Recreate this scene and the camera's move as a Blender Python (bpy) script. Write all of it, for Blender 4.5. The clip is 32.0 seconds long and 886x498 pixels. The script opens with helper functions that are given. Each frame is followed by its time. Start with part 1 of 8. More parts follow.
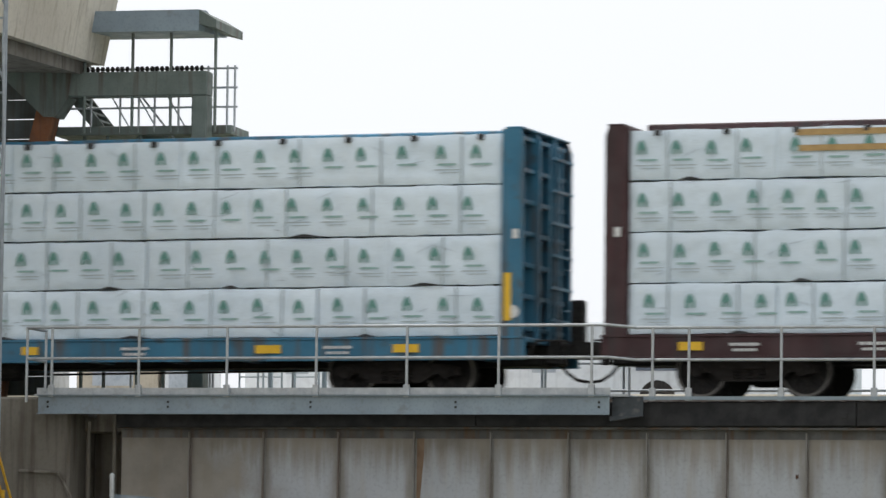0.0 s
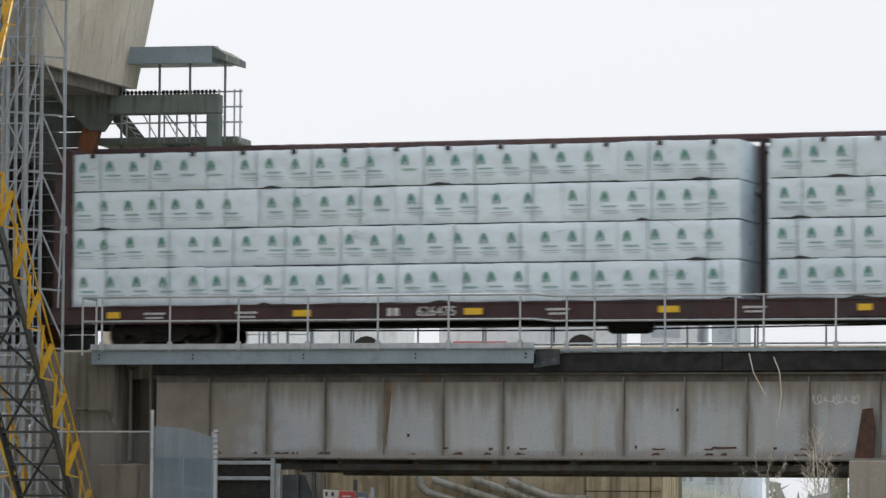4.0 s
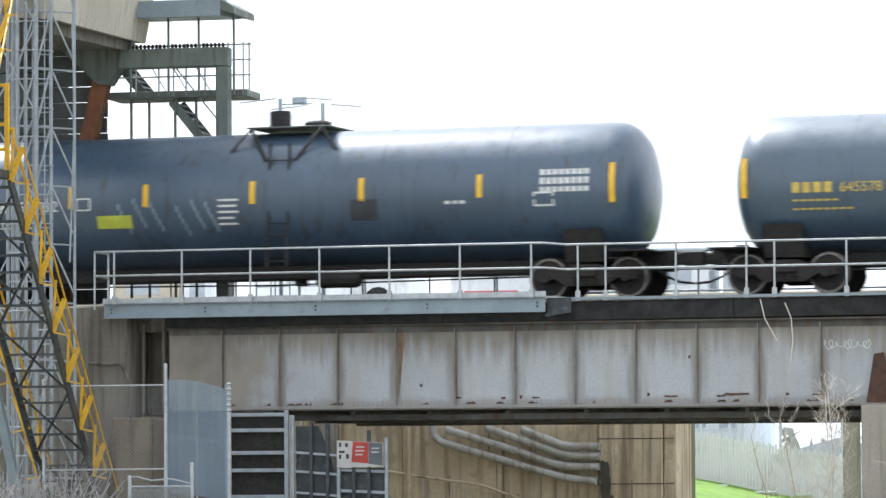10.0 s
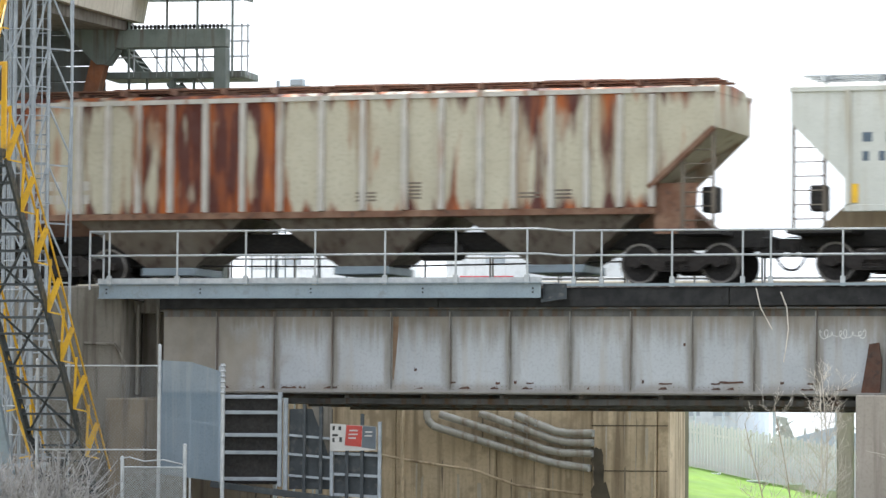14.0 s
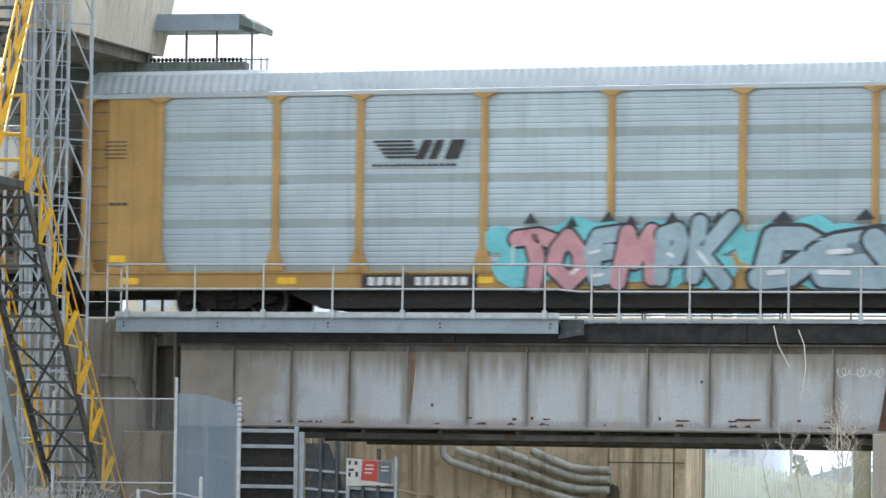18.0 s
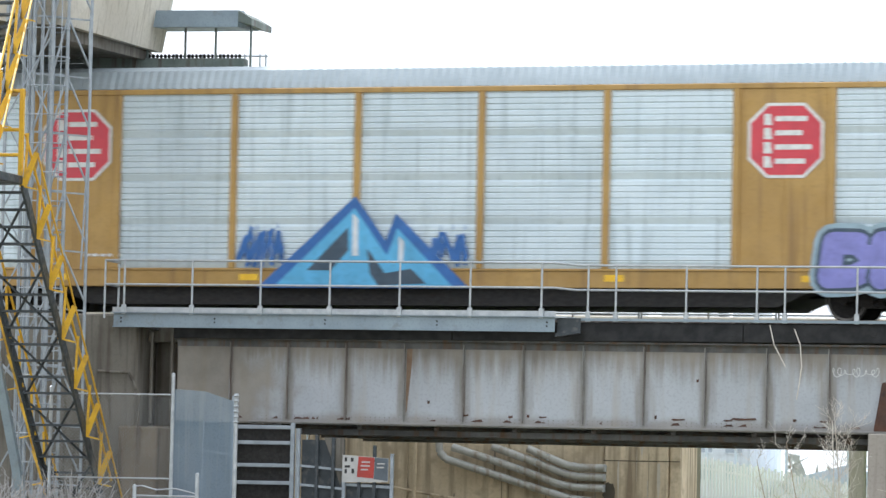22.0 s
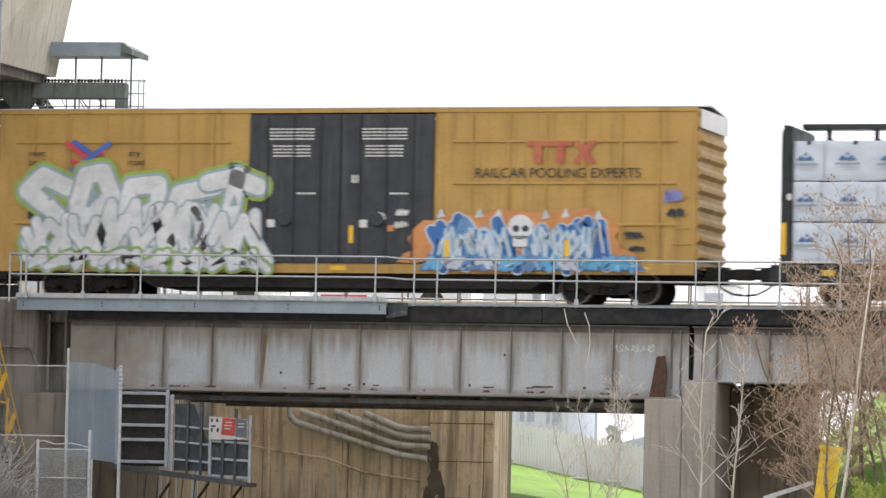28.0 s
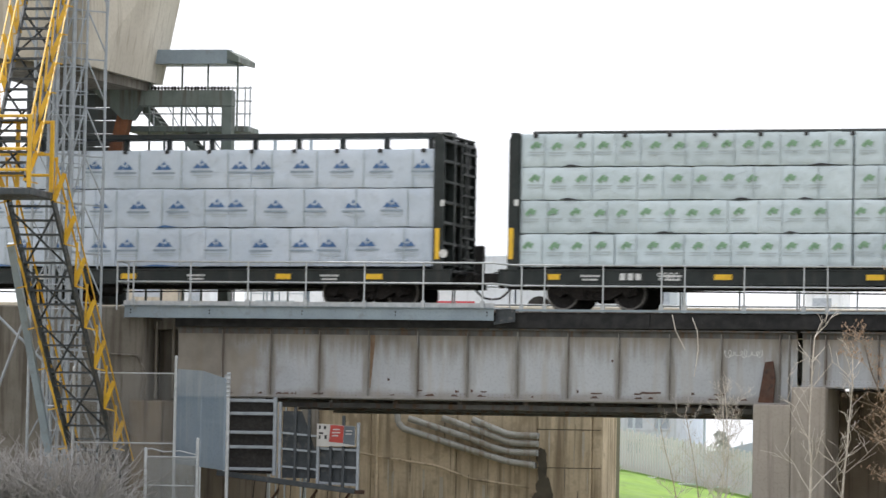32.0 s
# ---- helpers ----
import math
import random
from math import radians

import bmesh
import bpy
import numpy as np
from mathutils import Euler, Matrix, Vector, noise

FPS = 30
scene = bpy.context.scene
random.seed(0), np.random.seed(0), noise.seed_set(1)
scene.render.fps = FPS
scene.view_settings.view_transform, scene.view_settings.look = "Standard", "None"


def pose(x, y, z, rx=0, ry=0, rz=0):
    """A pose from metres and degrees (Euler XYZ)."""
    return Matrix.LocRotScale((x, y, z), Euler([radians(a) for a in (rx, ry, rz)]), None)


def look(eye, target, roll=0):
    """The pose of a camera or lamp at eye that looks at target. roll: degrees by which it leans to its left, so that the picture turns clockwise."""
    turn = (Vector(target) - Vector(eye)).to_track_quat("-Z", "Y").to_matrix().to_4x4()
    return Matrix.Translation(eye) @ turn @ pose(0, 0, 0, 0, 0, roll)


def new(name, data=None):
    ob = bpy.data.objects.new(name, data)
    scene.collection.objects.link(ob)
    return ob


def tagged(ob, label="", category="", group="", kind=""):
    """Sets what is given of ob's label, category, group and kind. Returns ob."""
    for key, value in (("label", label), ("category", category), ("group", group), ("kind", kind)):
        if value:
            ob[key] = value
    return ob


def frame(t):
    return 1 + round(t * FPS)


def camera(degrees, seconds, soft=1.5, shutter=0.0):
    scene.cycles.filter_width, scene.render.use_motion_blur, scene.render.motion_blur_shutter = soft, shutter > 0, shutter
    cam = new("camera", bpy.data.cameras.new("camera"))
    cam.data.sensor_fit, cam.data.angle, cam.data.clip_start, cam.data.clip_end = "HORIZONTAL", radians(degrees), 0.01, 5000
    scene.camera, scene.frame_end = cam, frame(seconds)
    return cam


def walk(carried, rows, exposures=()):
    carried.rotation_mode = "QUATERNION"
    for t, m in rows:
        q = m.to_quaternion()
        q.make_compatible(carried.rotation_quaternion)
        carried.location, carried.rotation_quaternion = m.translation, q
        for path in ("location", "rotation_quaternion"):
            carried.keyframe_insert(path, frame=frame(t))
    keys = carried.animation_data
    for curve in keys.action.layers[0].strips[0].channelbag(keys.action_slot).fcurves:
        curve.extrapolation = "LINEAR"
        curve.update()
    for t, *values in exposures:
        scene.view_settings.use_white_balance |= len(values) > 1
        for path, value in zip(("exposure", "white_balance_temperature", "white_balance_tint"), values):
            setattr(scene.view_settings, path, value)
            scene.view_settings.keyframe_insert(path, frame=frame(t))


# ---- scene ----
# The camera stands on open ground south of a railway bridge and looks north-west and slightly up at it.
cam = camera(11.194, 32.0, soft=1.5, shutter=0.35)
STAND, LINE = Vector((23.854, -74.724, -3.039)), Vector((-0.21984, 0.97473, 0.03964))


def aim(nearer, turn, tilt, lean):
    """A pose on the camera's line: metres nearer, then degrees of turn to the left, tilt up and lean."""
    m = pose(0, 0, 0, 0, 0, turn) @ pose(0, 0, 0, 90 + tilt, 0, 0) @ pose(0, 0, 0, 0, 0, lean)
    return Matrix.Translation(STAND + LINE * nearer) @ m


walk(cam, [(t, aim(*v)) for t, *v in [
(0, 2.56, 12.908, 4.387, 0.64), (0.5, 2.55, 13.018, 4.383, 0.34), (1, 2.57, 13.051, 4.331, 0.38), (1.5, -5.72, 12.832, 4.168, 0.75),
    (2, -19.44, 12.624, 3.944, 0.84), (2.5, -19.42, 12.503, 3.858, 0.82), (3, -19.42, 12.442, 3.797, 0.72), (3.5, -19.37, 12.366, 3.747, 0.59),
    (5.5, -19.48, 12.620, 3.730, -0.40), (6, -19.49, 12.571, 3.628, -0.35), (6.5, -19.52, 12.581, 3.557, -0.56), (7, -19.56, 12.565, 3.492, -0.44),
    (7.5, -19.61, 12.533, 3.406, -0.33), (8, -19.53, 12.535, 3.345, -0.39), (8.5, -19.51, 12.562, 3.218, -0.46), (9, -19.51, 12.553, 3.149, -0.75),
    (9.5, -19.67, 12.542, 3.133, -0.69), (10, -19.55, 12.519, 3.106, -0.38), (10.5, -19.52, 12.502, 3.083, -0.16), (11, -19.53, 12.499, 3.058, -0.10),
    (11.5, -19.42, 12.488, 3.038, 0.03), (12, -19.44, 12.463, 3.012, 0.15), (12.5, -19.49, 12.438, 2.991, 0.29), (13, -19.40, 12.455, 2.976, 0.27),
    (13.5, -19.57, 12.462, 2.965, 0.27), (14, -19.42, 12.469, 2.910, 0.39), (14.5, -19.48, 12.438, 2.880, 0.60), (16.5, -19.45, 12.556, 3.340, 0.67),
    (17, -19.49, 12.693, 3.583, 0.75), (17.5, -19.54, 12.692, 3.463, 0.81), (18, -19.36, 12.699, 3.354, 0.83), (18.5, -19.57, 12.711, 3.344, 0.87),
    (19, -19.54, 12.729, 3.345, 0.86), (19.5, -19.50, 12.744, 3.319, 1.00), (20, -19.49, 12.715, 3.316, 1.18), (20.5, -19.40, 12.733, 3.307, 1.33),
    (21, -19.43, 12.733, 3.315, 1.33), (21.5, -19.51, 12.711, 3.320, 1.42), (22, -19.53, 12.664, 3.323, 1.19), (22.5, -19.61, 12.637, 3.335, 0.92),
    (23, -24.24, 12.520, 3.300, 0.74), (23.5, -38.74, 11.941, 3.202, 0.76), (24, -38.59, 11.233, 3.366, 0.64), (24.5, -38.60, 11.068, 3.388, 0.74),
    (25, -38.65, 10.999, 3.308, 0.76), (25.5, -38.63, 10.926, 3.271, 0.93), (26, -38.74, 10.868, 3.244, 0.94), (26.5, -38.54, 10.803, 3.216, 1.05),
    (28.5, -38.74, 10.775, 3.114, 1.20), (29, -38.53, 10.782, 3.096, 1.24), (29.5, -38.73, 10.801, 3.087, 1.49), (30, -38.69, 10.812, 3.070, 1.59),
    (30.5, -38.67, 10.827, 3.087, 1.46), (31, -38.43, 11.332, 3.082, 1.22), (31.5, -38.36, 11.723, 3.080, 1.24), (32, -38.53, 12.132, 3.192, 1.04)
]], exposures=[(0, -0.23, 6400, 11), (1.3, -0.26, 6400, 11), (2.2, -0.36, 6500, 12), (3.5, -0.38, 6500, 12), (5.5, -0.06, 5850, 10), (7.5, 0.08, 5700, 10), (9, 0.44, 5950, 10), (14, 0.57, 6100, 10), (17, 0.54, 5950, 10), (23, 0.56, 6000, 10), (24.3, 0.27, 6400, 12), (26, 0.24, 6450, 14), (29, 0.46, 6550, 16), (30, 0.26, 6500, 15), (32, 0.20, 6400, 13)])

# ---- light: a bright white sky and a hazy sun that stands high behind the bridge and to the west ----
SUN_FROM = Vector((-0.60, 0.56, 1.0)).normalized()
SUN_UP, SUN_ROUND = math.degrees(math.asin(SUN_FROM.z)), math.degrees(math.atan2(SUN_FROM.x, SUN_FROM.y)) % 360
world = bpy.data.worlds.new("overcast_sky")
scene.world = world
world.use_nodes = True
wn, wl = world.node_tree.nodes, world.node_tree.links
sky = wn.new("ShaderNodeTexSky")
sky.sky_type, sky.sun_disc = "NISHITA", False
sky.sun_elevation, sky.sun_rotation = radians(SUN_UP), radians(SUN_ROUND)
sky.air_density, sky.dust_density, sky.ozone_density = 1.0, 4.0, 1.0
grey = wn.new("ShaderNodeHueSaturation")
grey.inputs["Saturation"].default_value = 0.18
lift = wn.new("ShaderNodeMix")
lift.data_type = "RGBA"
lift.inputs["Factor"].default_value = 0.75
lift.inputs[7].default_value = (14.6, 15.0, 15.3, 1)
wl.new(sky.outputs[0], grey.inputs["Color"])
wl.new(grey.outputs[0], lift.inputs[6])
wl.new(lift.outputs[2], wn["Background"].inputs["Color"])
wn["Background"].inputs["Strength"].default_value = 0.092
sun = new("sun", bpy.data.lights.new("sun", "SUN"))
sun.data.energy, sun.data.angle, sun.data.color = 5.0, radians(2.5), (1.0, 0.96, 0.9)
sun.matrix_world = look(SUN_FROM * 100, (0, 0, 0))
scene.view_settings.exposure = 0.0


# ---- mesh helpers ----
class Shape:
    """Collects vertices and faces of one mesh."""

    def __init__(self):
        self.v, self.f = [], []

    def add(self, verts, faces):
        n = len(self.v)
        self.v += [tuple(p) for p in verts]
        self.f += [tuple(i + n for i in q) for q in faces]
        return self

    def box(self, x0, x1, y0, y1, z0, z1, e=0.0):
        """A block; e: the width of its chamfered edges."""
        if e <= 0:
            return self.add([(x, y, z) for x in (x0, x1) for y in (y0, y1) for z in (z0, z1)],
                            [(0, 1, 3, 2), (4, 6, 7, 5), (0, 4, 5, 1), (2, 3, 7, 6), (0, 2, 6, 4), (1, 5, 7, 3)])
        lo, hi, v, ix = (x0, y0, z0), (x1, y1, z1), [], {}
        for a in (0, 1):
            for b in (0, 1):
                for c in (0, 1):
                    k = (a, b, c)
                    for ax in range(3):
                        p = []
                        for i in range(3):
                            q = (hi[i] if k[i] else lo[i])
                            if i != ax:
                                q += -e if k[i] else e
                            p.append(q)
                        ix[k, ax] = len(v)
                        v.append(p)
        f = []
        for ax in range(3):
            o = [i for i in range(3) if i != ax]
            for s in (0, 1):
                ring = []
                for p, q in ((0, 0), (1, 0), (1, 1), (0, 1)):
                    k = [0, 0, 0]
                    k[ax], k[o[0]], k[o[1]] = s, p, q
                    ring.append(ix[tuple(k), ax])
                f.append(ring)
        for ax in range(3):
            o = [i for i in range(3) if i != ax]
            for p in (0, 1):
                for q in (0, 1):
                    k0, k1 = [0, 0, 0], [0, 0, 0]
                    k0[ax], k1[ax] = 0, 1
                    k0[o[0]] = k1[o[0]] = p
                    k0[o[1]] = k1[o[1]] = q
                    k0, k1 = tuple(k0), tuple(k1)
                    f.append((ix[k0, o[0]], ix[k1, o[0]], ix[k1, o[1]], ix[k0, o[1]]))
        for a in (0, 1):
            for b in (0, 1):
                for c in (0, 1):
                    f.append(tuple(ix[(a, b, c), ax] for ax in range(3)))
        return self.add(v, f)

    def prism(self, poly, a0, a1, axis="y"):
        """A polygon in the plane across axis, drawn out from a0 to a1."""
        n = len(poly)
        put = {"y": lambda p, a: (p[0], a, p[1]), "x": lambda p, a: (a, p[0], p[1]), "z": lambda p, a: (p[0], p[1], a)}[axis]
        v = [put(p, a0) for p in poly] + [put(p, a1) for p in poly]
        f = [tuple(range(n)), tuple(range(2 * n - 1, n - 1, -1))]
        f += [(i, i + n, (i + 1) % n + n, (i + 1) % n) for i in range(n)]
        return self.add(v, f)

    def bar(self, p, q, w, h=None, up=(0, 0, 1)):
        """A straight bar of w by h from p to q."""
        p, q, h = Vector(p), Vector(q), h or w
        d = (q - p).normalized()
        s = d.cross(Vector(up))
        s = s.normalized() if s.length > 1e-4 else d.cross(Vector((1, 0, 0))).normalized()
        t = s.cross(d)
        v = [e + s * (a * w / 2) + t * (b * h / 2) for e in (p, q) for a, b in ((-1, -1), (1, -1), (1, 1), (-1, 1))]
        return self.add(v, [(3, 2, 1, 0), (4, 5, 6, 7)] + [(i, (i + 1) % 4, (i + 1) % 4 + 4, i + 4) for i in range(4)])

    def rod(self, p, q, r, r2=None, n=8):
        """A round rod from p to q."""
        p, q, r2 = Vector(p), Vector(q), r if r2 is None else r2
        d = (q - p).normalized()
        s = d.cross(Vector((0, 0, 1)))
        s = s.normalized() if s.length > 1e-4 else Vector((1, 0, 0))
        t = s.cross(d)
        c = [(math.cos(2 * math.pi * i / n), math.sin(2 * math.pi * i / n)) for i in range(n)]
        v = [p + (s * a + t * b) * r for a, b in c] + [q + (s * a + t * b) * r2 for a, b in c]
        f = [(i, (i + 1) % n, (i + 1) % n + n, i + n) for i in range(n)]
        return self.add(v, f + [tuple(range(n - 1, -1, -1)), tuple(range(n, 2 * n))])

    def pipe(self, pts, r, n=8):
        for a, b in zip(pts, pts[1:]):
            self.rod(a, b, r, n=n)
        return self

    def turned(self, prof, p, axis="x", n=24):
        """A profile of (along, radius) turned round an axis through p."""
        m, v, f = len(prof), [], []
        for i in range(n):
            c, s = math.cos(2 * math.pi * i / n), math.sin(2 * math.pi * i / n)
            for a, r in prof:
                v.append({"x": (p[0] + a, p[1] + r * c, p[2] + r * s), "y": (p[0] + r * c, p[1] + a, p[2] + r * s),
                          "z": (p[0] + r * c, p[1] + r * s, p[2] + a)}[axis])
        for i in range(n):
            j = (i + 1) % n
            for k in range(m - 1):
                f.append((i * m + k, i * m + k + 1, j * m + k + 1, j * m + k))
        f += [tuple(i * m for i in range(n)), tuple(i * m + m - 1 for i in range(n))]
        return self.add(v, f)

    def flat(self, poly, y):
        """A flat shape in an upright plane at y, seen from the south."""
        return self.add([(a, y, b) for a, b in poly], [tuple(range(len(poly)))])

    def mesh(self, name, material, smooth=False):
        me = bpy.data.meshes.new(name)
        me.from_pydata(self.v, [], self.f)
        if smooth:
            me.polygons.foreach_set("use_smooth", [True] * len(me.polygons))
        me.materials.append(material)
        bm = bmesh.new()
        bm.from_mesh(me)
        bmesh.ops.recalc_face_normals(bm, faces=bm.faces)
        bm.to_mesh(me)
        bm.free()
        if smooth:
            me.set_sharp_from_angle(angle=radians(40))
        return me


LONG, ON_CAR = 1.029, set()


def part(name, shape, material, parent, label="", smooth=False, m=None):
    """One mesh object under a thing or a part."""
    rolling = parent.name in ON_CAR
    if rolling and isinstance(shape, Shape):
        long = Shape()
        long.v, long.f = [(x * LONG, y, z) for x, y, z in shape.v], shape.f
        shape = long
    ob = new(name, shape.mesh(name, material, smooth) if isinstance(shape, Shape) else shape)
    ob.parent = parent
    if rolling and name != "truck":
        ON_CAR.add(ob.name)
    if rolling and m is not None:
        m = Matrix.Translation(((LONG - 1) * m.translation.x, 0, 0)) @ m
    if m is not None:
        ob.matrix_basis = m
    return tagged(ob, label) if label else ob


def thing(name, label, category, at=None, group="", kind=""):
    """An empty at a thing's base that carries its parts."""
    ob = new(name)
    ob.empty_display_size = 0.3
    if at is not None:
        ob.matrix_basis = at
    return tagged(ob, label, category, group, kind)


def single(name, shape, material, label, category, group="", kind="", smooth=False, at=None):
    ob = new(name, shape.mesh(name, material, smooth))
    if at is not None:
        ob.matrix_basis = at
    return tagged(ob, label, category, group, kind)


# ---- materials ----
def mat(name, c1, c2=None, rough=0.6, metal=0.0, scale=2.0, fine=30.0, bump=0.15, streak=None, amount=0.5, grime=None, clear=0.0, stretch=(6, 6, 0.35), vary=0.0):
    """A painted, rusted, cast or woven surface: two colours mixed by broad noise, fine grain, upright streaks, spots of grime."""
    m = bpy.data.materials.new(name)
    m.use_nodes = True
    n, k = m.node_tree.nodes, m.node_tree.links
    b = n["Principled BSDF"]
    b.inputs["Roughness"].default_value, b.inputs["Metallic"].default_value = rough, metal
    b.inputs["Coat Weight"].default_value, b.inputs["Coat Roughness"].default_value, b.inputs["Coat IOR"].default_value = clear, 0.30, 1.5
    at = n.new("ShaderNodeTexCoord").outputs["Object"]

    def grain(sc, detail=5.0, lo=0.35, hi=0.65, st=None):
        src = at
        if st:
            mp = n.new("ShaderNodeMapping")
            mp.inputs["Scale"].default_value = st
            k.new(at, mp.inputs["Vector"])
            src = mp.outputs[0]
        t = n.new("ShaderNodeTexNoise")
        t.inputs["Scale"].default_value, t.inputs["Detail"].default_value = sc, detail
        k.new(src, t.inputs["Vector"])
        r = n.new("ShaderNodeMapRange")
        r.inputs["From Min"].default_value, r.inputs["From Max"].default_value = lo, hi
        k.new(t.outputs[0], r.inputs["Value"])
        return r.outputs[0]

    def blend(a, bb, fac):
        x = n.new("ShaderNodeMix")
        x.data_type = "RGBA"
        for sock, val in ((x.inputs[6], a), (x.inputs[7], bb)):
            if isinstance(val, tuple):
                sock.default_value = (*val, 1)
            else:
                k.new(val, sock)
        k.new(fac, x.inputs["Factor"])
        return x.outputs[2]

    def times(a, f):
        x = n.new("ShaderNodeMath")
        x.operation = "MULTIPLY"
        x.inputs[1].default_value = f
        k.new(a, x.inputs[0])
        return x.outputs[0]

    c2 = c2 or tuple(x * 0.75 for x in c1)
    col = blend(c1, c2, grain(scale))
    col = blend(col, tuple(x * 0.55 for x in c1), times(grain(fine, 3.0, 0.5, 0.8), 0.5))
    if streak:
        col = blend(col, streak, times(grain(1.0, 6.0, 0.62 - 0.25 * amount, 0.8 - 0.25 * amount, stretch), 0.9))
    if grime:
        col = blend(col, grime, times(grain(scale * 2.6, 6.0, 0.56, 0.7), 0.85))
    if vary:
        info = n.new("ShaderNodeObjectInfo")
        hs = n.new("ShaderNodeHueSaturation")
        r = n.new("ShaderNodeMapRange")
        r.inputs["To Min"].default_value, r.inputs["To Max"].default_value = 1 - vary, 1 + vary
        k.new(info.outputs["Random"], r.inputs["Value"])
        k.new(r.outputs[0], hs.inputs["Value"])
        k.new(col, hs.inputs["Color"])
        col = hs.outputs[0]
    k.new(col, b.inputs["Base Color"])
    rr = n.new("ShaderNodeMapRange")
    rr.inputs["To Min"].default_value, rr.inputs["To Max"].default_value = max(0.05, rough - 0.12), min(1, rough + 0.15)
    k.new(grain(scale * 3), rr.inputs["Value"])
    k.new(rr.outputs[0], b.inputs["Roughness"])
    if bump:
        bp = n.new("ShaderNodeBump")
        bp.inputs["Strength"].default_value, bp.inputs["Distance"].default_value = bump, 0.01
        k.new(grain(fine, 6.0, 0.2, 0.8), bp.inputs["Height"])
        k.new(bp.outputs[0], b.inputs["Normal"])
    return m
CONCRETE = mat("concrete", (0.185, 0.17, 0.145), (0.135, 0.122, 0.10), 0.85, scale=0.7, fine=18, bump=0.3, streak=(0.07, 0.058, 0.045), amount=0.55, grime=(0.105, 0.09, 0.07))
OLD_CONCRETE = mat("stained_concrete", (0.64, 0.535, 0.385), (0.50, 0.41, 0.285), 0.9, scale=0.9, fine=12, bump=0.35, streak=(0.22, 0.17, 0.115), amount=0.6, grime=(0.36, 0.29, 0.20), stretch=(4.2, 4.2, 0.25))
PALE_CONCRETE = mat("pale_concrete", (0.55, 0.51, 0.43), (0.45, 0.41, 0.34), 0.85, scale=0.6, fine=12, bump=0.25, streak=(0.34, 0.30, 0.24), amount=0.4)
PIER_CONCRETE = mat("pier_concrete", (0.40, 0.36, 0.32), (0.33, 0.30, 0.26), 0.9, scale=0.8, fine=16, bump=0.3, streak=(0.24, 0.21, 0.18), amount=0.4)
GIRDER = mat("old_grey_paint", (0.41, 0.42, 0.43), (0.35, 0.36, 0.365), 0.6, scale=0.7, fine=16, bump=0.12, streak=(0.25, 0.225, 0.19), amount=0.34, grime=(0.30, 0.275, 0.24), stretch=(2.2, 2.2, 0.25), vary=0.07)
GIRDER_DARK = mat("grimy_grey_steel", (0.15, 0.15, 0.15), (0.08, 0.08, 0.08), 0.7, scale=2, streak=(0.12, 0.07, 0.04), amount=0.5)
RUST = mat("rusted_steel", (0.105, 0.050, 0.032), (0.065, 0.036, 0.026), 0.85, scale=3, fine=40, bump=0.4, grime=(0.04, 0.027, 0.023))
TIE = mat("creosoted_timber", (0.03, 0.027, 0.025), (0.018, 0.016, 0.015), 0.85, scale=4, fine=30, bump=0.4, vary=0.35)
RAILSTEEL = mat("worn_rail_steel", (0.25, 0.23, 0.21), (0.14, 0.11, 0.09), 0.4, 0.8, scale=6)
BLUEGREY = mat("blue_grey_painted_steel", (0.26, 0.32, 0.36), (0.22, 0.27, 0.31), 0.5, 0.1, scale=1.2, fine=25, bump=0.06, grime=(0.19, 0.21, 0.22))
GALV = mat("galvanised_steel", (0.48, 0.50, 0.51), (0.37, 0.39, 0.41), 0.45, 0.45, scale=8, fine=60, bump=0.05)
GREYGREEN = mat("grey_green_painted_steel", (0.16, 0.19, 0.17), (0.11, 0.135, 0.12), 0.6, 0.1, scale=1.4, streak=(0.08, 0.06, 0.045), amount=0.4)
DARKGREEN = mat("dark_green_grey_steel", (0.075, 0.09, 0.085), (0.05, 0.06, 0.058), 0.6, 0.1, scale=1.6, streak=(0.05, 0.04, 0.03))
REDLEAD = mat("red_lead_rust", (0.22, 0.085, 0.035), (0.13, 0.055, 0.028), 0.8, scale=2.4, streak=(0.07, 0.04, 0.03), bump=0.3)
YELLOW = mat("yellow_safety_paint", (0.72, 0.43, 0.02), (0.60, 0.34, 0.02), 0.45, 0.0, scale=2.5, grime=(0.38, 0.24, 0.05), bump=0.05)
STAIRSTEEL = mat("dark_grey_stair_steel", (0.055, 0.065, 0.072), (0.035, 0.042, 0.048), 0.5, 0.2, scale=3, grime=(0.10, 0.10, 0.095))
WIRE = mat("fence_wire", (0.36, 0.38, 0.38), (0.28, 0.29, 0.29), 0.5, 0.5, scale=12, bump=0)
GRASS = mat("spring_grass", (0.17, 0.29, 0.03), (0.12, 0.23, 0.025), 0.9, scale=0.5, fine=7, bump=0.6, grime=(0.10, 0.15, 0.03))
SOIL = mat("dry_ground", (0.20, 0.18, 0.13), (0.14, 0.14, 0.08), 0.95, scale=0.15, fine=3, bump=0.6, grime=(0.10, 0.16, 0.04))
BARK = mat("grey_brown_bark", (0.20, 0.165, 0.13), (0.13, 0.105, 0.085), 0.9, scale=8, fine=60, bump=0.3)
TWIG = mat("pale_twigs", (0.46, 0.365, 0.28), (0.34, 0.26, 0.19), 0.85, scale=3, bump=0.0)
PALETWIG = mat("pale_sapling_bark", (0.68, 0.63, 0.56), (0.52, 0.47, 0.41), 0.8, scale=5, bump=0.0)
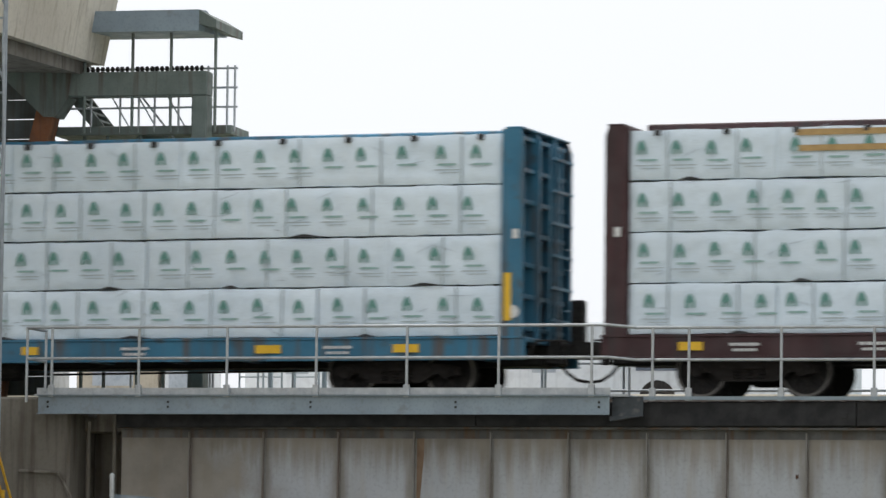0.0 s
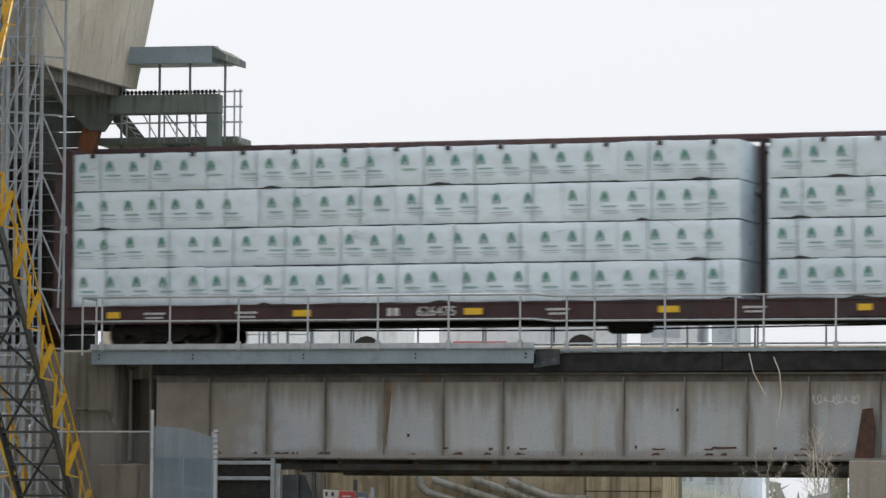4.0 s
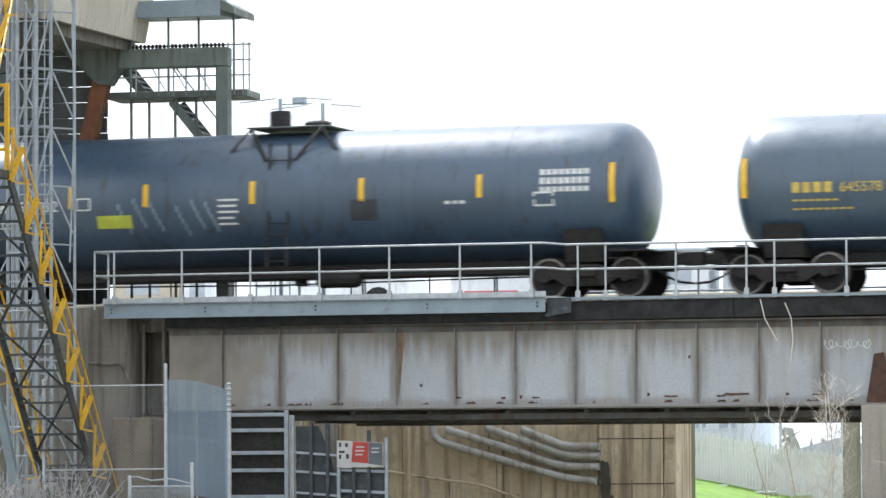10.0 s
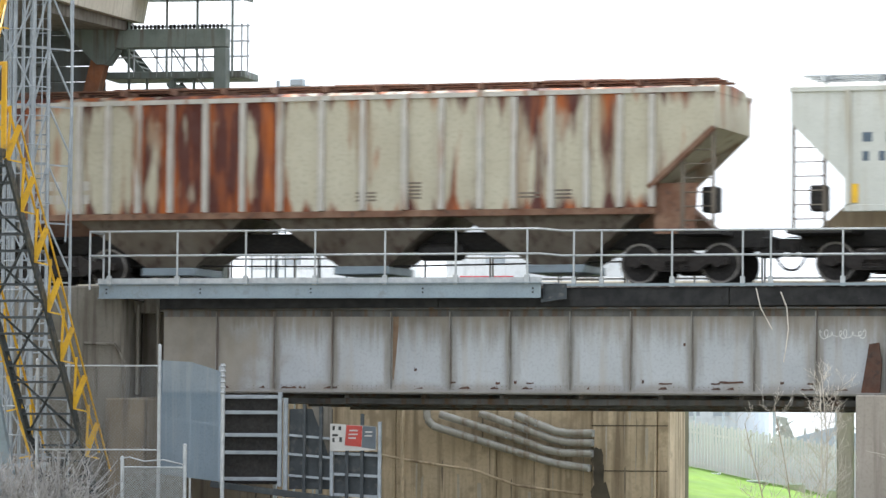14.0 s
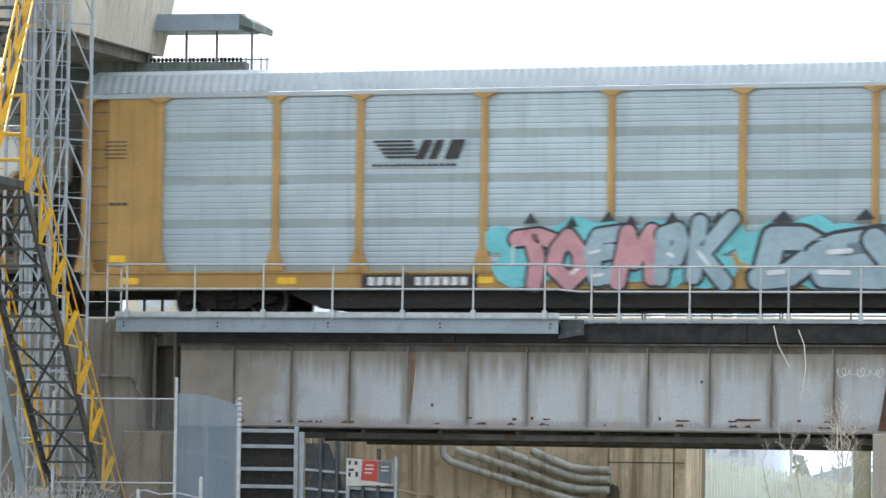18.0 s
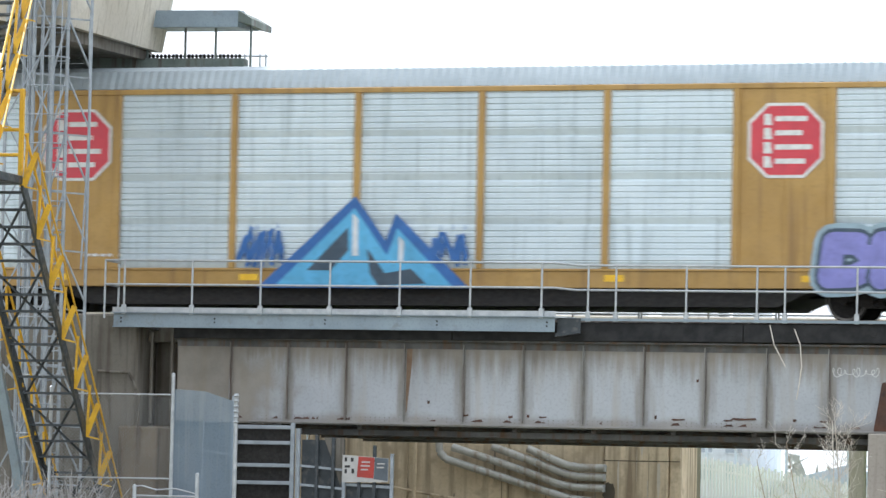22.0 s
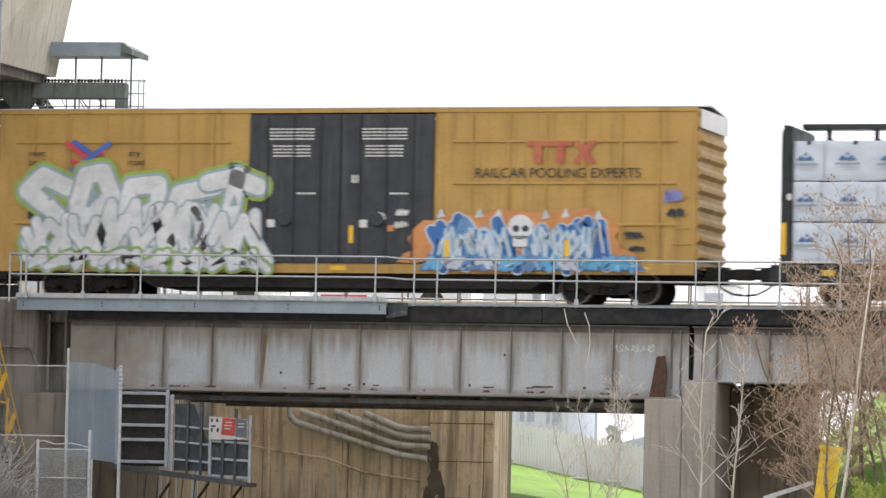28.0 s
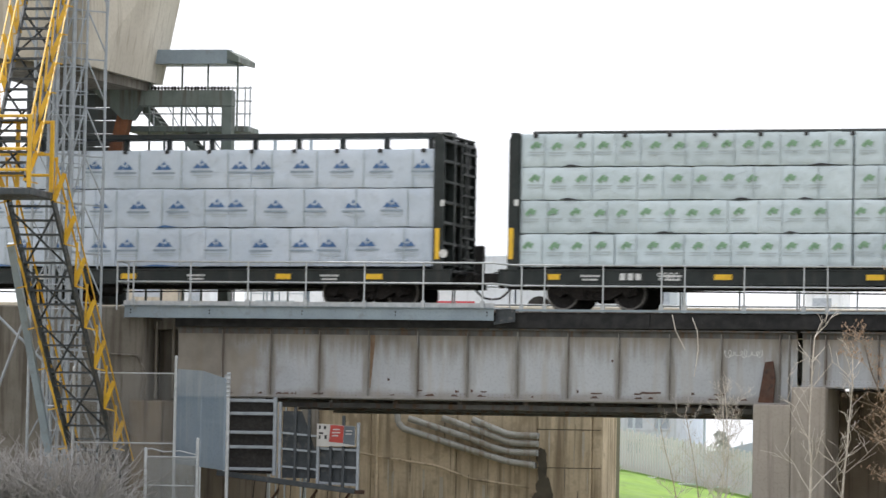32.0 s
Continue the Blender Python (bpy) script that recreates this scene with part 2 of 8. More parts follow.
DRYBRUSH = mat("grey_dry_brush", (0.34, 0.33, 0.32), (0.24, 0.23, 0.225), 0.9, scale=3, bump=0.0)
LEAFBUD = mat("young_yellow_green_leaves", (0.34, 0.40, 0.07), (0.24, 0.31, 0.05), 0.8, scale=4, bump=0.0)
WHITE = mat("white_paint", (0.78, 0.78, 0.77), (0.68, 0.68, 0.67), 0.5, scale=2, bump=0.05)
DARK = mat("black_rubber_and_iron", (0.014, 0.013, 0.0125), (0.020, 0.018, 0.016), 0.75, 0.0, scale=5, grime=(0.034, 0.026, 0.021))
# Darker than the web: the stiffeners' shadow lines are put into the colour.
STIFFENER = mat("dark_edged_grey_steel", (0.27, 0.265, 0.255), (0.20, 0.185, 0.17), 0.7, scale=2, streak=(0.13, 0.09, 0.065), amount=0.5)
WHEEL = mat("wheel_iron", (0.022, 0.019, 0.017), (0.015, 0.013, 0.012), 0.7, 0.2, scale=8, grime=(0.045, 0.032, 0.025))
TREAD = mat("worn_wheel_rim", (0.24, 0.22, 0.20), (0.15, 0.135, 0.12), 0.5, 0.2, scale=10)
STAINBROWN = mat("brown_rust_wash", (0.26, 0.19, 0.13), (0.18, 0.11, 0.07), 0.8, scale=2.2, bump=0.1)
# Sign red and white are darkened for the shade the board hangs in.
REDSIGN = mat("red_sign_paint", (0.42, 0.05, 0.035), (0.34, 0.045, 0.035), 0.6, scale=3, bump=0.03)
SIGNWHITE = mat("dusty_white_sign", (0.50, 0.49, 0.47), (0.42, 0.41, 0.39), 0.6, scale=3, bump=0.03)
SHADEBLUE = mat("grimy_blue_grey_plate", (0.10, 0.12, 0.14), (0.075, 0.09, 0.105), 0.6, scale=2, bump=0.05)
INK = mat("black_ink", (0.02, 0.02, 0.022), (0.03, 0.03, 0.03), 0.6, scale=4, bump=0)
EDGEDARK = mat("wet_black_timber", (0.012, 0.0125, 0.014), (0.018, 0.018, 0.019), 0.8, scale=1.5, fine=12, bump=0.3)
VOID = mat("damp_black_stain", (0.11, 0.095, 0.07), (0.055, 0.048, 0.038), 0.9, scale=2, bump=0.2)
def stained_shaded_web():
    """Old grey paint with brown run-off and painted shade below the deck and beside the stiffeners, stain along the
    bottom rivets, broken up by noise.
    """
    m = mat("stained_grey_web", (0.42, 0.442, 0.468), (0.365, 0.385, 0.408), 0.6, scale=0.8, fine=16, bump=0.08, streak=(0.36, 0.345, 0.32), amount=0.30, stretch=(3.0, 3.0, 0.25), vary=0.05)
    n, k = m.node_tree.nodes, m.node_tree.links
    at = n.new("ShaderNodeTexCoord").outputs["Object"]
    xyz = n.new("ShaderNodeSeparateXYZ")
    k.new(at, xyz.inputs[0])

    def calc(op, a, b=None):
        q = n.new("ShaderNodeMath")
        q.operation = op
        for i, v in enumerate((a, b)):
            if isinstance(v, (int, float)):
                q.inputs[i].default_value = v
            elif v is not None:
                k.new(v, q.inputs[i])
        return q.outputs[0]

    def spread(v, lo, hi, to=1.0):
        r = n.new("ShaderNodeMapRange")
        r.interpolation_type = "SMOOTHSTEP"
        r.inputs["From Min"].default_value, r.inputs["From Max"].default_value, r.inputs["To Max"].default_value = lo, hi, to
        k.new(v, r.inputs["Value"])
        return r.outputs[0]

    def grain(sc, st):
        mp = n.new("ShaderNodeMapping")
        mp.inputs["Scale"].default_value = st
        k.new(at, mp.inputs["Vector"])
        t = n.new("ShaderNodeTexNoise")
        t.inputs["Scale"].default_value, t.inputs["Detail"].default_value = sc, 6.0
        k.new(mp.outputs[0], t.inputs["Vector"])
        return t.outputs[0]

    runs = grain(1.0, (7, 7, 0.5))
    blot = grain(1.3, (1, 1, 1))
    # top and side also paint the shade under the deck and beside stiffeners
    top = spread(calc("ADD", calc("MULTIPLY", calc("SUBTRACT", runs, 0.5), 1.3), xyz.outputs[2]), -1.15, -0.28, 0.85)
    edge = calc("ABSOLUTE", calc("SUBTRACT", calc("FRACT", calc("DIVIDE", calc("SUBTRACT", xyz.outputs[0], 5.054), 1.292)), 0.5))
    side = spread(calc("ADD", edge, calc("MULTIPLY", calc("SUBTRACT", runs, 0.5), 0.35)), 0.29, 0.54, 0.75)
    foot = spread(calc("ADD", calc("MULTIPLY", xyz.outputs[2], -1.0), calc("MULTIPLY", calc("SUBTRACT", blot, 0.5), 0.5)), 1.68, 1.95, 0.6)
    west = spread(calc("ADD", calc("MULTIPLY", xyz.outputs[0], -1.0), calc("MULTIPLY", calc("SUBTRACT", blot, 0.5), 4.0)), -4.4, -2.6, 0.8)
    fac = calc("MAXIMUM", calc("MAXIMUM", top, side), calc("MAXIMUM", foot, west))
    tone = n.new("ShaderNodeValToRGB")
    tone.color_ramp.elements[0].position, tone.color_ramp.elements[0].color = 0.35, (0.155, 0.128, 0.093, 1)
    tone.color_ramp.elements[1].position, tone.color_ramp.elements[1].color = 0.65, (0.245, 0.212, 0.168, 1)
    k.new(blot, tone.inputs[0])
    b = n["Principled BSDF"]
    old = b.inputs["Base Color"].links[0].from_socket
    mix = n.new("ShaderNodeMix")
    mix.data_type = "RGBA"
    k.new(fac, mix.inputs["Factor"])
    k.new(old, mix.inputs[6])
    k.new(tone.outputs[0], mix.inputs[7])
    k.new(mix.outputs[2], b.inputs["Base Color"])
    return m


WEB = stained_shaded_web()
# Brown stain; also darkens the bearing shelf and inner pier wall for shade.
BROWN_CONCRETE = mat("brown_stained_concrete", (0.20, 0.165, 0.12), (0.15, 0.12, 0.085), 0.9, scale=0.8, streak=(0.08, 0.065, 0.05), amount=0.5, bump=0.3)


# ---- the ground: flat by the bridge, with a grassy bank beyond it ----
def lay_ground():
    xs = [-900, -400, -150, -60] + [-40 + 4 * i for i in range(31)] + [110, 200, 450, 900]
    ys = [-400, -200, -150, -120, -100, -80, -60, -40, -25, -15, -8, -4, 0, 4, 8, 12, 16, 20, 24, 28, 32, 36, 40, 46, 55, 80, 140, 300, 700, 1500]
    s, w = Shape(), len(ys)
    for x in xs:
        for y in ys:
            z = -5.45 + 0.12 * noise.noise((x * 0.07, y * 0.07, 0))
            s.v.append((x, y, z))
    s.f = [(i * w + j, (i + 1) * w + j, (i + 1) * w + j + 1, i * w + j + 1) for i in range(len(xs) - 1) for j in range(w - 1)]
    single("ground", s, SOIL, "dry brown ground with thin new grass", "ground", kind="structure", smooth=True)
    b, nx, ny = Shape(), 40, 14
    for i in range(nx + 1):
        x = -12 + 1.6 * i
        for j in range(ny + 1):
            y = 24 + 1.6 * j
            h = (2.10 - 0.20 * (x - 5)) * (j / ny) ** 0.8 + 0.08 * noise.noise((x * 0.5, y * 0.5, 3))
            b.v.append((x, y, -5.4 + max(h, -0.1) if j else -5.6))
    b.f = [(i * (ny + 1) + j, (i + 1) * (ny + 1) + j, (i + 1) * (ny + 1) + j + 1, i * (ny + 1) + j + 1) for i in range(nx) for j in range(ny)]
    single("grass_bank", b, GRASS, "bright green grass bank rising behind the bridge", "grass bank", kind="structure", smooth=True)

    r, nx, ny = Shape(), 24, 10
    for i in range(nx + 1):
        x = 13.5 + 1.6 * i
        for j in range(ny + 1):
            y = 30 + 1.4 * j
            h = 5.5 * (j / ny) ** 0.9 * min(1.0, 0.15 + 0.25 * i) + 0.1 * noise.noise((x * 0.5, y * 0.5, 7))
            r.v.append((x, y, -5.45 + h))
    r.f = [(i * (ny + 1) + j, (i + 1) * (ny + 1) + j, (i + 1) * (ny + 1) + j + 1, i * (ny + 1) + j + 1) for i in range(nx) for j in range(ny)]
    single("grass_slope", r, GRASS, "green grass slope behind the thicket", "grass bank", kind="structure", smooth=True)


lay_ground()

# ---- the plate girder bridge ----
STIFF = [5.054 + 1.292 * k for k in range(-2, 10)]
BEND = 17.30
AXIS = -6.01
PIVOT = Vector((8, 0, 0))


def along(stretch, shift, pitch=0.23):
    """The bridge's own axis: plan lengths about x = 8 are drawn out, shifted and swung a little towards the open ground."""
    return Matrix.Translation(PIVOT) @ pose(0, 0, 0, 0, pitch, AXIS) @ Matrix.Diagonal((stretch, 1, 1, 1)) @ Matrix.Translation((shift / stretch - 8, 0, 0))


bridge = thing("girder_bridge", "weathered grey riveted steel deck girder bridge carrying the track", "bridge", along(1.027, -0.04), kind="structure")


def girder(y, x0, x1, z0, z1, edges, near):
    """A riveted plate girder along x whose web stands at y."""
    cuts = [x0] + edges + [x1]
    for a, b in zip(cuts, cuts[1:]):
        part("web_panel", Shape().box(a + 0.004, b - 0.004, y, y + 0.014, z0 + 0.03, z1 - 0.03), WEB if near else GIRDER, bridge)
    o = -1 if near else 1
    for x in edges:
        s = Shape().box(x - 0.03, x + 0.03, y - 0.012, y, z0 + 0.16, z1 - 0.14)
        s.box(x - 0.009, x + 0.009, y - 0.10, y - 0.012, z0 + 0.05, z1 - 0.05)
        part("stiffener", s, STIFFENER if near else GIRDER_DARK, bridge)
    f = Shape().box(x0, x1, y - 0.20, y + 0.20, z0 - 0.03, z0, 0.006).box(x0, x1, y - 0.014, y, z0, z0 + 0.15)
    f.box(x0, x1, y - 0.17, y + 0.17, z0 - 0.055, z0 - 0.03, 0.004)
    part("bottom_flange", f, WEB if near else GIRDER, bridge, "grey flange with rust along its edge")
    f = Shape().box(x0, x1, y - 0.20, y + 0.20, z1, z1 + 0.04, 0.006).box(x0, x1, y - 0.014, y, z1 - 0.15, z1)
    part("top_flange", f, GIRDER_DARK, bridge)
    if near:
        r = Shape()
        x = x0 + 0.05
        while x < x1:
            for z in (z0 + 0.045, z0 + 0.11):
                r.add([(x + 0.014 * a, y - 0.014 - 0.012 * c, z + 0.014 * b) for a, b, c in ((-1, 0, 0), (0, -1, 0), (1, 0, 0), (0, 1, 0), (0, 0, 1))],
                      [(0, 1, 4), (1, 2, 4), (2, 3, 4), (3, 0, 4)])
            x += 0.105
        tagged(part("rivets", r, STIFFENER, bridge), kind="stuff")


girder(0.0, 1.25, BEND - 0.02, -1.96, -0.22, STIFF[:-1] + [16.85, 17.08], True)
girder(5.3, 1.25, BEND - 0.02, -1.96, -0.22, STIFF[1:-1:2], False)
girder(0.0, BEND + 0.10, 44.0, -1.52, -0.22, [17.62, 17.98] + [19.27 + 1.292 * k for k in range(19)], True)
girder(5.3, BEND + 0.10, 44.0, -1.52, -0.22, [19.2 + 2.584 * k for k in range(9)], False)
# lower bracing and a service tray hang below the girders
for k in range(10):
    x = 1.9 + 1.7 * k
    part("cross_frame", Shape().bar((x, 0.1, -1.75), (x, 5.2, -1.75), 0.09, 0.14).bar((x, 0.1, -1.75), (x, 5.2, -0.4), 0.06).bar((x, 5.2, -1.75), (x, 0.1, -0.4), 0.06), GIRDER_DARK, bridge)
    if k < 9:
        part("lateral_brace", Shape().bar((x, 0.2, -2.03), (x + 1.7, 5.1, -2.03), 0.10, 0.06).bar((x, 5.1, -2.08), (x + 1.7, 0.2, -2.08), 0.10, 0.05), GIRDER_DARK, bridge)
for y, z in ((0.55, -2.16), (1.9, -2.2), (4.6, -2.22)):
    part("service_tray", Shape().box(3.9, 17.1, y - 0.16, y + 0.16, z - 0.07, z + 0.06, 0.01), GIRDER_DARK, bridge, "dark steel service tray below the girders")
# a loose rusty plate and bracket at the bearing
part("bearing_bracket", Shape().prism([(16.36, -1.95), (16.52, -0.95), (16.72, -0.92), (16.78, -1.35), (16.74, -1.95)], -0.20, -0.14), RUST, bridge, "rusty brown bracket plate at the bearing")
for x in (16.9, 17.7):
    part("bearing", Shape().box(x - 0.25, x + 0.25, -0.25, 0.25, -2.03 if x < 17.3 else -1.60, -1.99 if x < 17.3 else -1.555, 0.008), RUST, bridge)

# ---- deck: ties, rails, walkways ----
track = thing("railway_track", "worn steel rails on dark timber bridge ties", "track", along(1.027, -0.04, 0), kind="structure")
RY, RZ = 2.68, 0.39
tie = Shape().box(-0.13, 0.13, -2.92, 2.75, -0.40, 0.0, 0.01).mesh("tie", TIE)
part("approach_fill", Shape().box(45.5, 330, 0.2, 5.2, -5.7, 0.2, 0.05), SOIL, track, "earth approach fill")
for k in range(150):
    part("tie", tie, TIE, track, m=pose(1.4 + 0.32 * k, RY, 0.22, 0, 0, random.uniform(-0.6, 0.6)))
part("ballast_slab", Shape().box(-310, 1.2, 0.3, 5.1, -0.25, 0.2, 0.02), CONCRETE, track, "concrete approach slab")
tie_l = Shape().box(-0.12, 0.12, -1.3, 1.3, 0.0, 0.12, 0.01).mesh("tie", TIE)
for k in range(40):
    part("tie", tie_l, TIE, track, m=pose(1.0 - 0.55 * k, RY, 0.2))
for y in (RY - 0.755, RY + 0.755):
    s = Shape().prism([(y - 0.07, 0.225), (y + 0.07, 0.225), (y + 0.012, 0.26), (y + 0.012, 0.35), (y + 0.036, 0.36), (y + 0.036, 0.39), (y - 0.036, 0.39), (y - 0.036, 0.36), (y - 0.012, 0.35), (y - 0.012, 0.26)], -310, 330, "x")
    part("rail", s, RAILSTEEL, track)

FY = -0.629
walkway = thing("outrigger_walkway", "blue-grey painted steel outrigger walkway beside the track", "walkway", along(1.0364, 0.051), kind="structure")
chan = Shape().prism([(FY - 0.07, 0), (FY + 0.012, 0), (FY + 0.012, 0.32), (FY - 0.07, 0.32), (FY - 0.07, 0.305), (FY, 0.305), (FY, 0.015), (FY - 0.07, 0.015)], 0, 9.66, "x")
part("fascia_beam", chan, BLUEGREY, walkway)
# Plate is darker than the fascia: its shade is in the colour.
part("splice_plate", Shape().box(9.66, 10.16, FY + 0.16, FY + 0.175, -0.02, 0.30).prism([(9.66, -0.02), (10.16, -0.02), (9.66, -0.1)], FY + 0.02, FY + 0.16), STAIRSTEEL, walkway)
for x in (0.18, 2.28, 4.72, 7.15, 9.5):
    for z in (0.12, 0.2):
        part("bolt", Shape().turned([(0, 0.0001), (-0.03, 0.022), (-0.03, 0.022), (-0.03, 0.0001)][:3], (x, FY - 0.001, z), "y", 6), DARK, walkway)
for k in range(5):
    x = 0.6 + 2.0 * k
    part("outrigger_arm", Shape().prism([(FY + 0.02, 0.28), (0.9, 0.28), (0.9, -0.1), (FY + 0.02, 0.05)], x - 0.06, x + 0.06, "x"), GIRDER_DARK, walkway)
part("kick_plate", Shape().box(-0.05, 9.66, FY + 0.05, FY + 0.06, 0.33, 0.44), GALV, walkway)
gr = Shape()
for k in range(14):
    y = FY + 0.06 + 0.07 * k
    gr.box(-0.1, 9.9, y, y + 0.012, 0.30, 0.335)
tagged(part("grating", gr, GALV, walkway), kind="stuff")
edge = Shape().prism([(-0.345, 0.255), (-0.33, 0.255), (-0.33, 0.285), (0.25, 0.285), (0.25, 0.30), (-0.33, 0.30), (-0.345, 0.31)], 9.9, 60, "x")
part("edge_plate", edge, BLUEGREY, walkway)
# Added strip: its near-black colour paints the shade over the tie ends.
for k in range(7):
    part("edge_timber", Shape().box(1.25 + 6.2 * k, 7.44 + 6.2 * k, -0.27, -0.17, -0.185, 0.21, 0.015), EDGEDARK, track, "near-black strip painting the shade on the tie ends")
for k in range(22):
    x = 10.55 + 1.45 * k
    part("timber_bolt", Shape().box(x - 0.05, x + 0.05, -0.285, -0.27, -0.06, 0.03, 0.004), EDGEDARK, track)


def railing(name, label, at, xs, y, z0, z1, mid, ends=(), foot=True):
    """A pipe railing with posts at xs."""
    r = thing(name, label, "railing", at, kind="structure")
    for x in xs:
        part("post", Shape().rod((x, y, z0), (x, y, z1), 0.024), GALV, r)
        if foot:
            part("foot_clamp", Shape().box(x - 0.05, x + 0.05, y - 0.035, y + 0.03, z0 - 0.05, z0 + 0.16, 0.008), GALV, r)
    a, b = min(xs) - 0.02, max(xs) + 0.02
    for z in (z1, mid):
        part("rail_pipe", Shape().pipe([*[e for e in ends if e[0] < a and e[2] == z], (a, y, z), (b, y, z)], 0.024), GALV, r)
    return r


front = railing("walkway_railing", "galvanised pipe railing along the outrigger walkway", along(1.0364, 0.051), [0.214 + 1.524 * k for k in range(7)], FY + 0.03, 0.33, 1.452, 0.93)
for z in (1.452, 0.93):
    part("rail_pipe", Shape().pipe([(0.2, FY + 0.03, z), (-0.22, FY + 0.03, z), (-0.24, FY + 0.06, z), (-0.3, 0.35, z)], 0.024), GALV, front)
    part("rail_pipe", Shape().pipe([(9.37, FY + 0.03, z), (9.62, FY + 0.05, z), (10.0, -0.30, z - 0.03), (10.32, -0.30, z - 0.03)], 0.024), GALV, front)
for x, y in ((-0.23, FY + 0.04), (-0.3, 0.35)):
    part("post", Shape().rod((x, y, 0.2), (x, y, 1.452), 0.024), GALV, front)
railing("walkway_railing", "galvanised pipe railing along the bridge deck edge", along(1.013, 0.06), [10.3] + [10.9 + 3.6 * k + d for k in range(9) for d in (0, 1.51, 3.01)], -0.30, 0.29, 1.42, 0.90)
for k in range(14):
    a = -1.8 + 3.06 * k
    railing("walkway_railing", "thin pipe railing on the deck edge beyond the track", along(1.0289, -0.66), [a, a + 1.5, a + 3.0], 5.62, 0.2, 1.16, 0.68, foot=False)

# ---- abutment and pier ----
abut = thing("abutment", "grey concrete bridge abutment with dark stains", "abutment", along(1.0, -0.25), kind="structure")
part("wing_wall", Shape().box(-310, 0.46, -0.32, 6.0, -5.6, 0.30, 0.04), CONCRETE, abut)
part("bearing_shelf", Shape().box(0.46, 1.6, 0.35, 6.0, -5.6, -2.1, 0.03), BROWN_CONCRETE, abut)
part("back_wall", Shape().box(0.46, 1.0, 0.75, 6.0, -2.1, 0.1, 0.02), CONCRETE, abut)
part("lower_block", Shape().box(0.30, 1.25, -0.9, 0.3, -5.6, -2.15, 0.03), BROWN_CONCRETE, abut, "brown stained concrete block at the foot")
part("conduit", Shape().pipe([(0.55, -0.40, -5.4), (0.55, -0.40, -1.4), (0.30, -0.40, -0.98), (-0.42, -0.40, -0.95)], 0.03), CONCRETE, abut)
for x, r in ((0.62, 0.04), (1.1, 0.045)):
    part("downpipe", Shape().rod((x, 0.12, -2.05), (x, 0.12, -0.1), r), CONCRETE, abut)
pier = thing("bridge_pier", "grey-brown concrete bridge pier with a stepped top", "pier", Matrix.Translation((0.20, -0.95, 0)), kind="structure")
part("low_bearing_block", Shape().box(16.22, 17.16, -0.62, 6.1, -5.7, -2.04, 0.03), PIER_CONCRETE, pier)
# The recess's shade is put into this wall's brown colour.
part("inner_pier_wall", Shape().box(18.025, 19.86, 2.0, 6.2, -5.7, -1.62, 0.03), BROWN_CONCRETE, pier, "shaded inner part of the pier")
part("high_bearing_block", Shape().box(17.17, 18.02, -0.66, 6.3, -5.7, -1.60, 0.03), PIER_CONCRETE, pier)
for k in range(2):
    p2 = thing("bridge_pier", "plain concrete bridge pier under the further span", "pier", along(1.027, -0.04, 0), kind="structure")
    part("column", Shape().box(31.0 + 13 * k, 32.0 + 13 * k, -0.66, 6.3, -5.7, -1.60, 0.03), PIER_CONCRETE, p2)

# ---- retaining wall with conduits, behind the span ----
rw = thing("retaining_wall", "stained tan concrete retaining wall beyond the bridge", "wall", kind="structure")
for k in range(7):
    a = -8.0 + 2.42 * k
    part("wall_panel", Shape().box(a + 0.006, min(a + 2.414, 8.80), 10.0, 11.0, -5.6, -1.0, 0.02), OLD_CONCRETE, rw)
part("end_block", Shape().box(8.82, 10.32, 9.85, 12.0, -5.6, -1.0, 0.03), OLD_CONCRETE, rw)
part("end_pilaster", Shape().box(10.33, 10.62, 9.95, 12.2, -5.6, -1.0, 0.03), OLD_CONCRETE, rw)
for z in (-2.55, -3.6, -4.6):
    part("joint_course", Shape().box(8.81, 10.6, 9.842, 9.85, z - 0.012, z + 0.012), VOID, rw)
rv = random.Random(33)
for cx, cz, w, h in ((8.95, -3.35, 0.16, 0.34), (8.98, -3.75, 0.20, 0.40), (9.02, -4.2, 0.26, 0.45), (8.86, -4.5, 0.2, 0.3), (9.2, -4.45, 0.14, 0.3)):
    part("damp_stain", Shape().flat([(cx + w * math.cos(0.449 * k) * rv.uniform(0.55, 1.05), cz + h * math.sin(0.449 * k) * rv.uniform(0.7, 1.05)) for k in range(14)], 9.838 - 0.001 * w), VOID, rw, "black damp stain at the pipe ends")
for x, z0, z1, w in ((5.6, -4.6, -3.7, 0.05), (6.1, -4.9, -3.9, 0.09), (7.3, -5.0, -4.1, 0.07), (9.7, -2.5, -1.9, 0.05), (10.1, -3.5, -2.6, 0.06), (4.6, -4.4, -3.4, 0.04)):
    part("lime_run", Shape().flat([(x - w * 0.4, z1), (x + w * 0.6, z1), (x + w * 0.8, (z0 + z1) / 2), (x + w * 0.2, z0), (x - w * 0.5, (z0 + z1) / 2 - 0.1)], 9.996 if x < 8.8 else 9.846), PALE_CONCRETE, rw, "pale lime run")
STAIN = mat("dark_water_stain", (0.20, 0.17, 0.13), (0.27, 0.23, 0.17), 0.85, scale=3, fine=25, bump=0.1)
ro = random.Random(61)
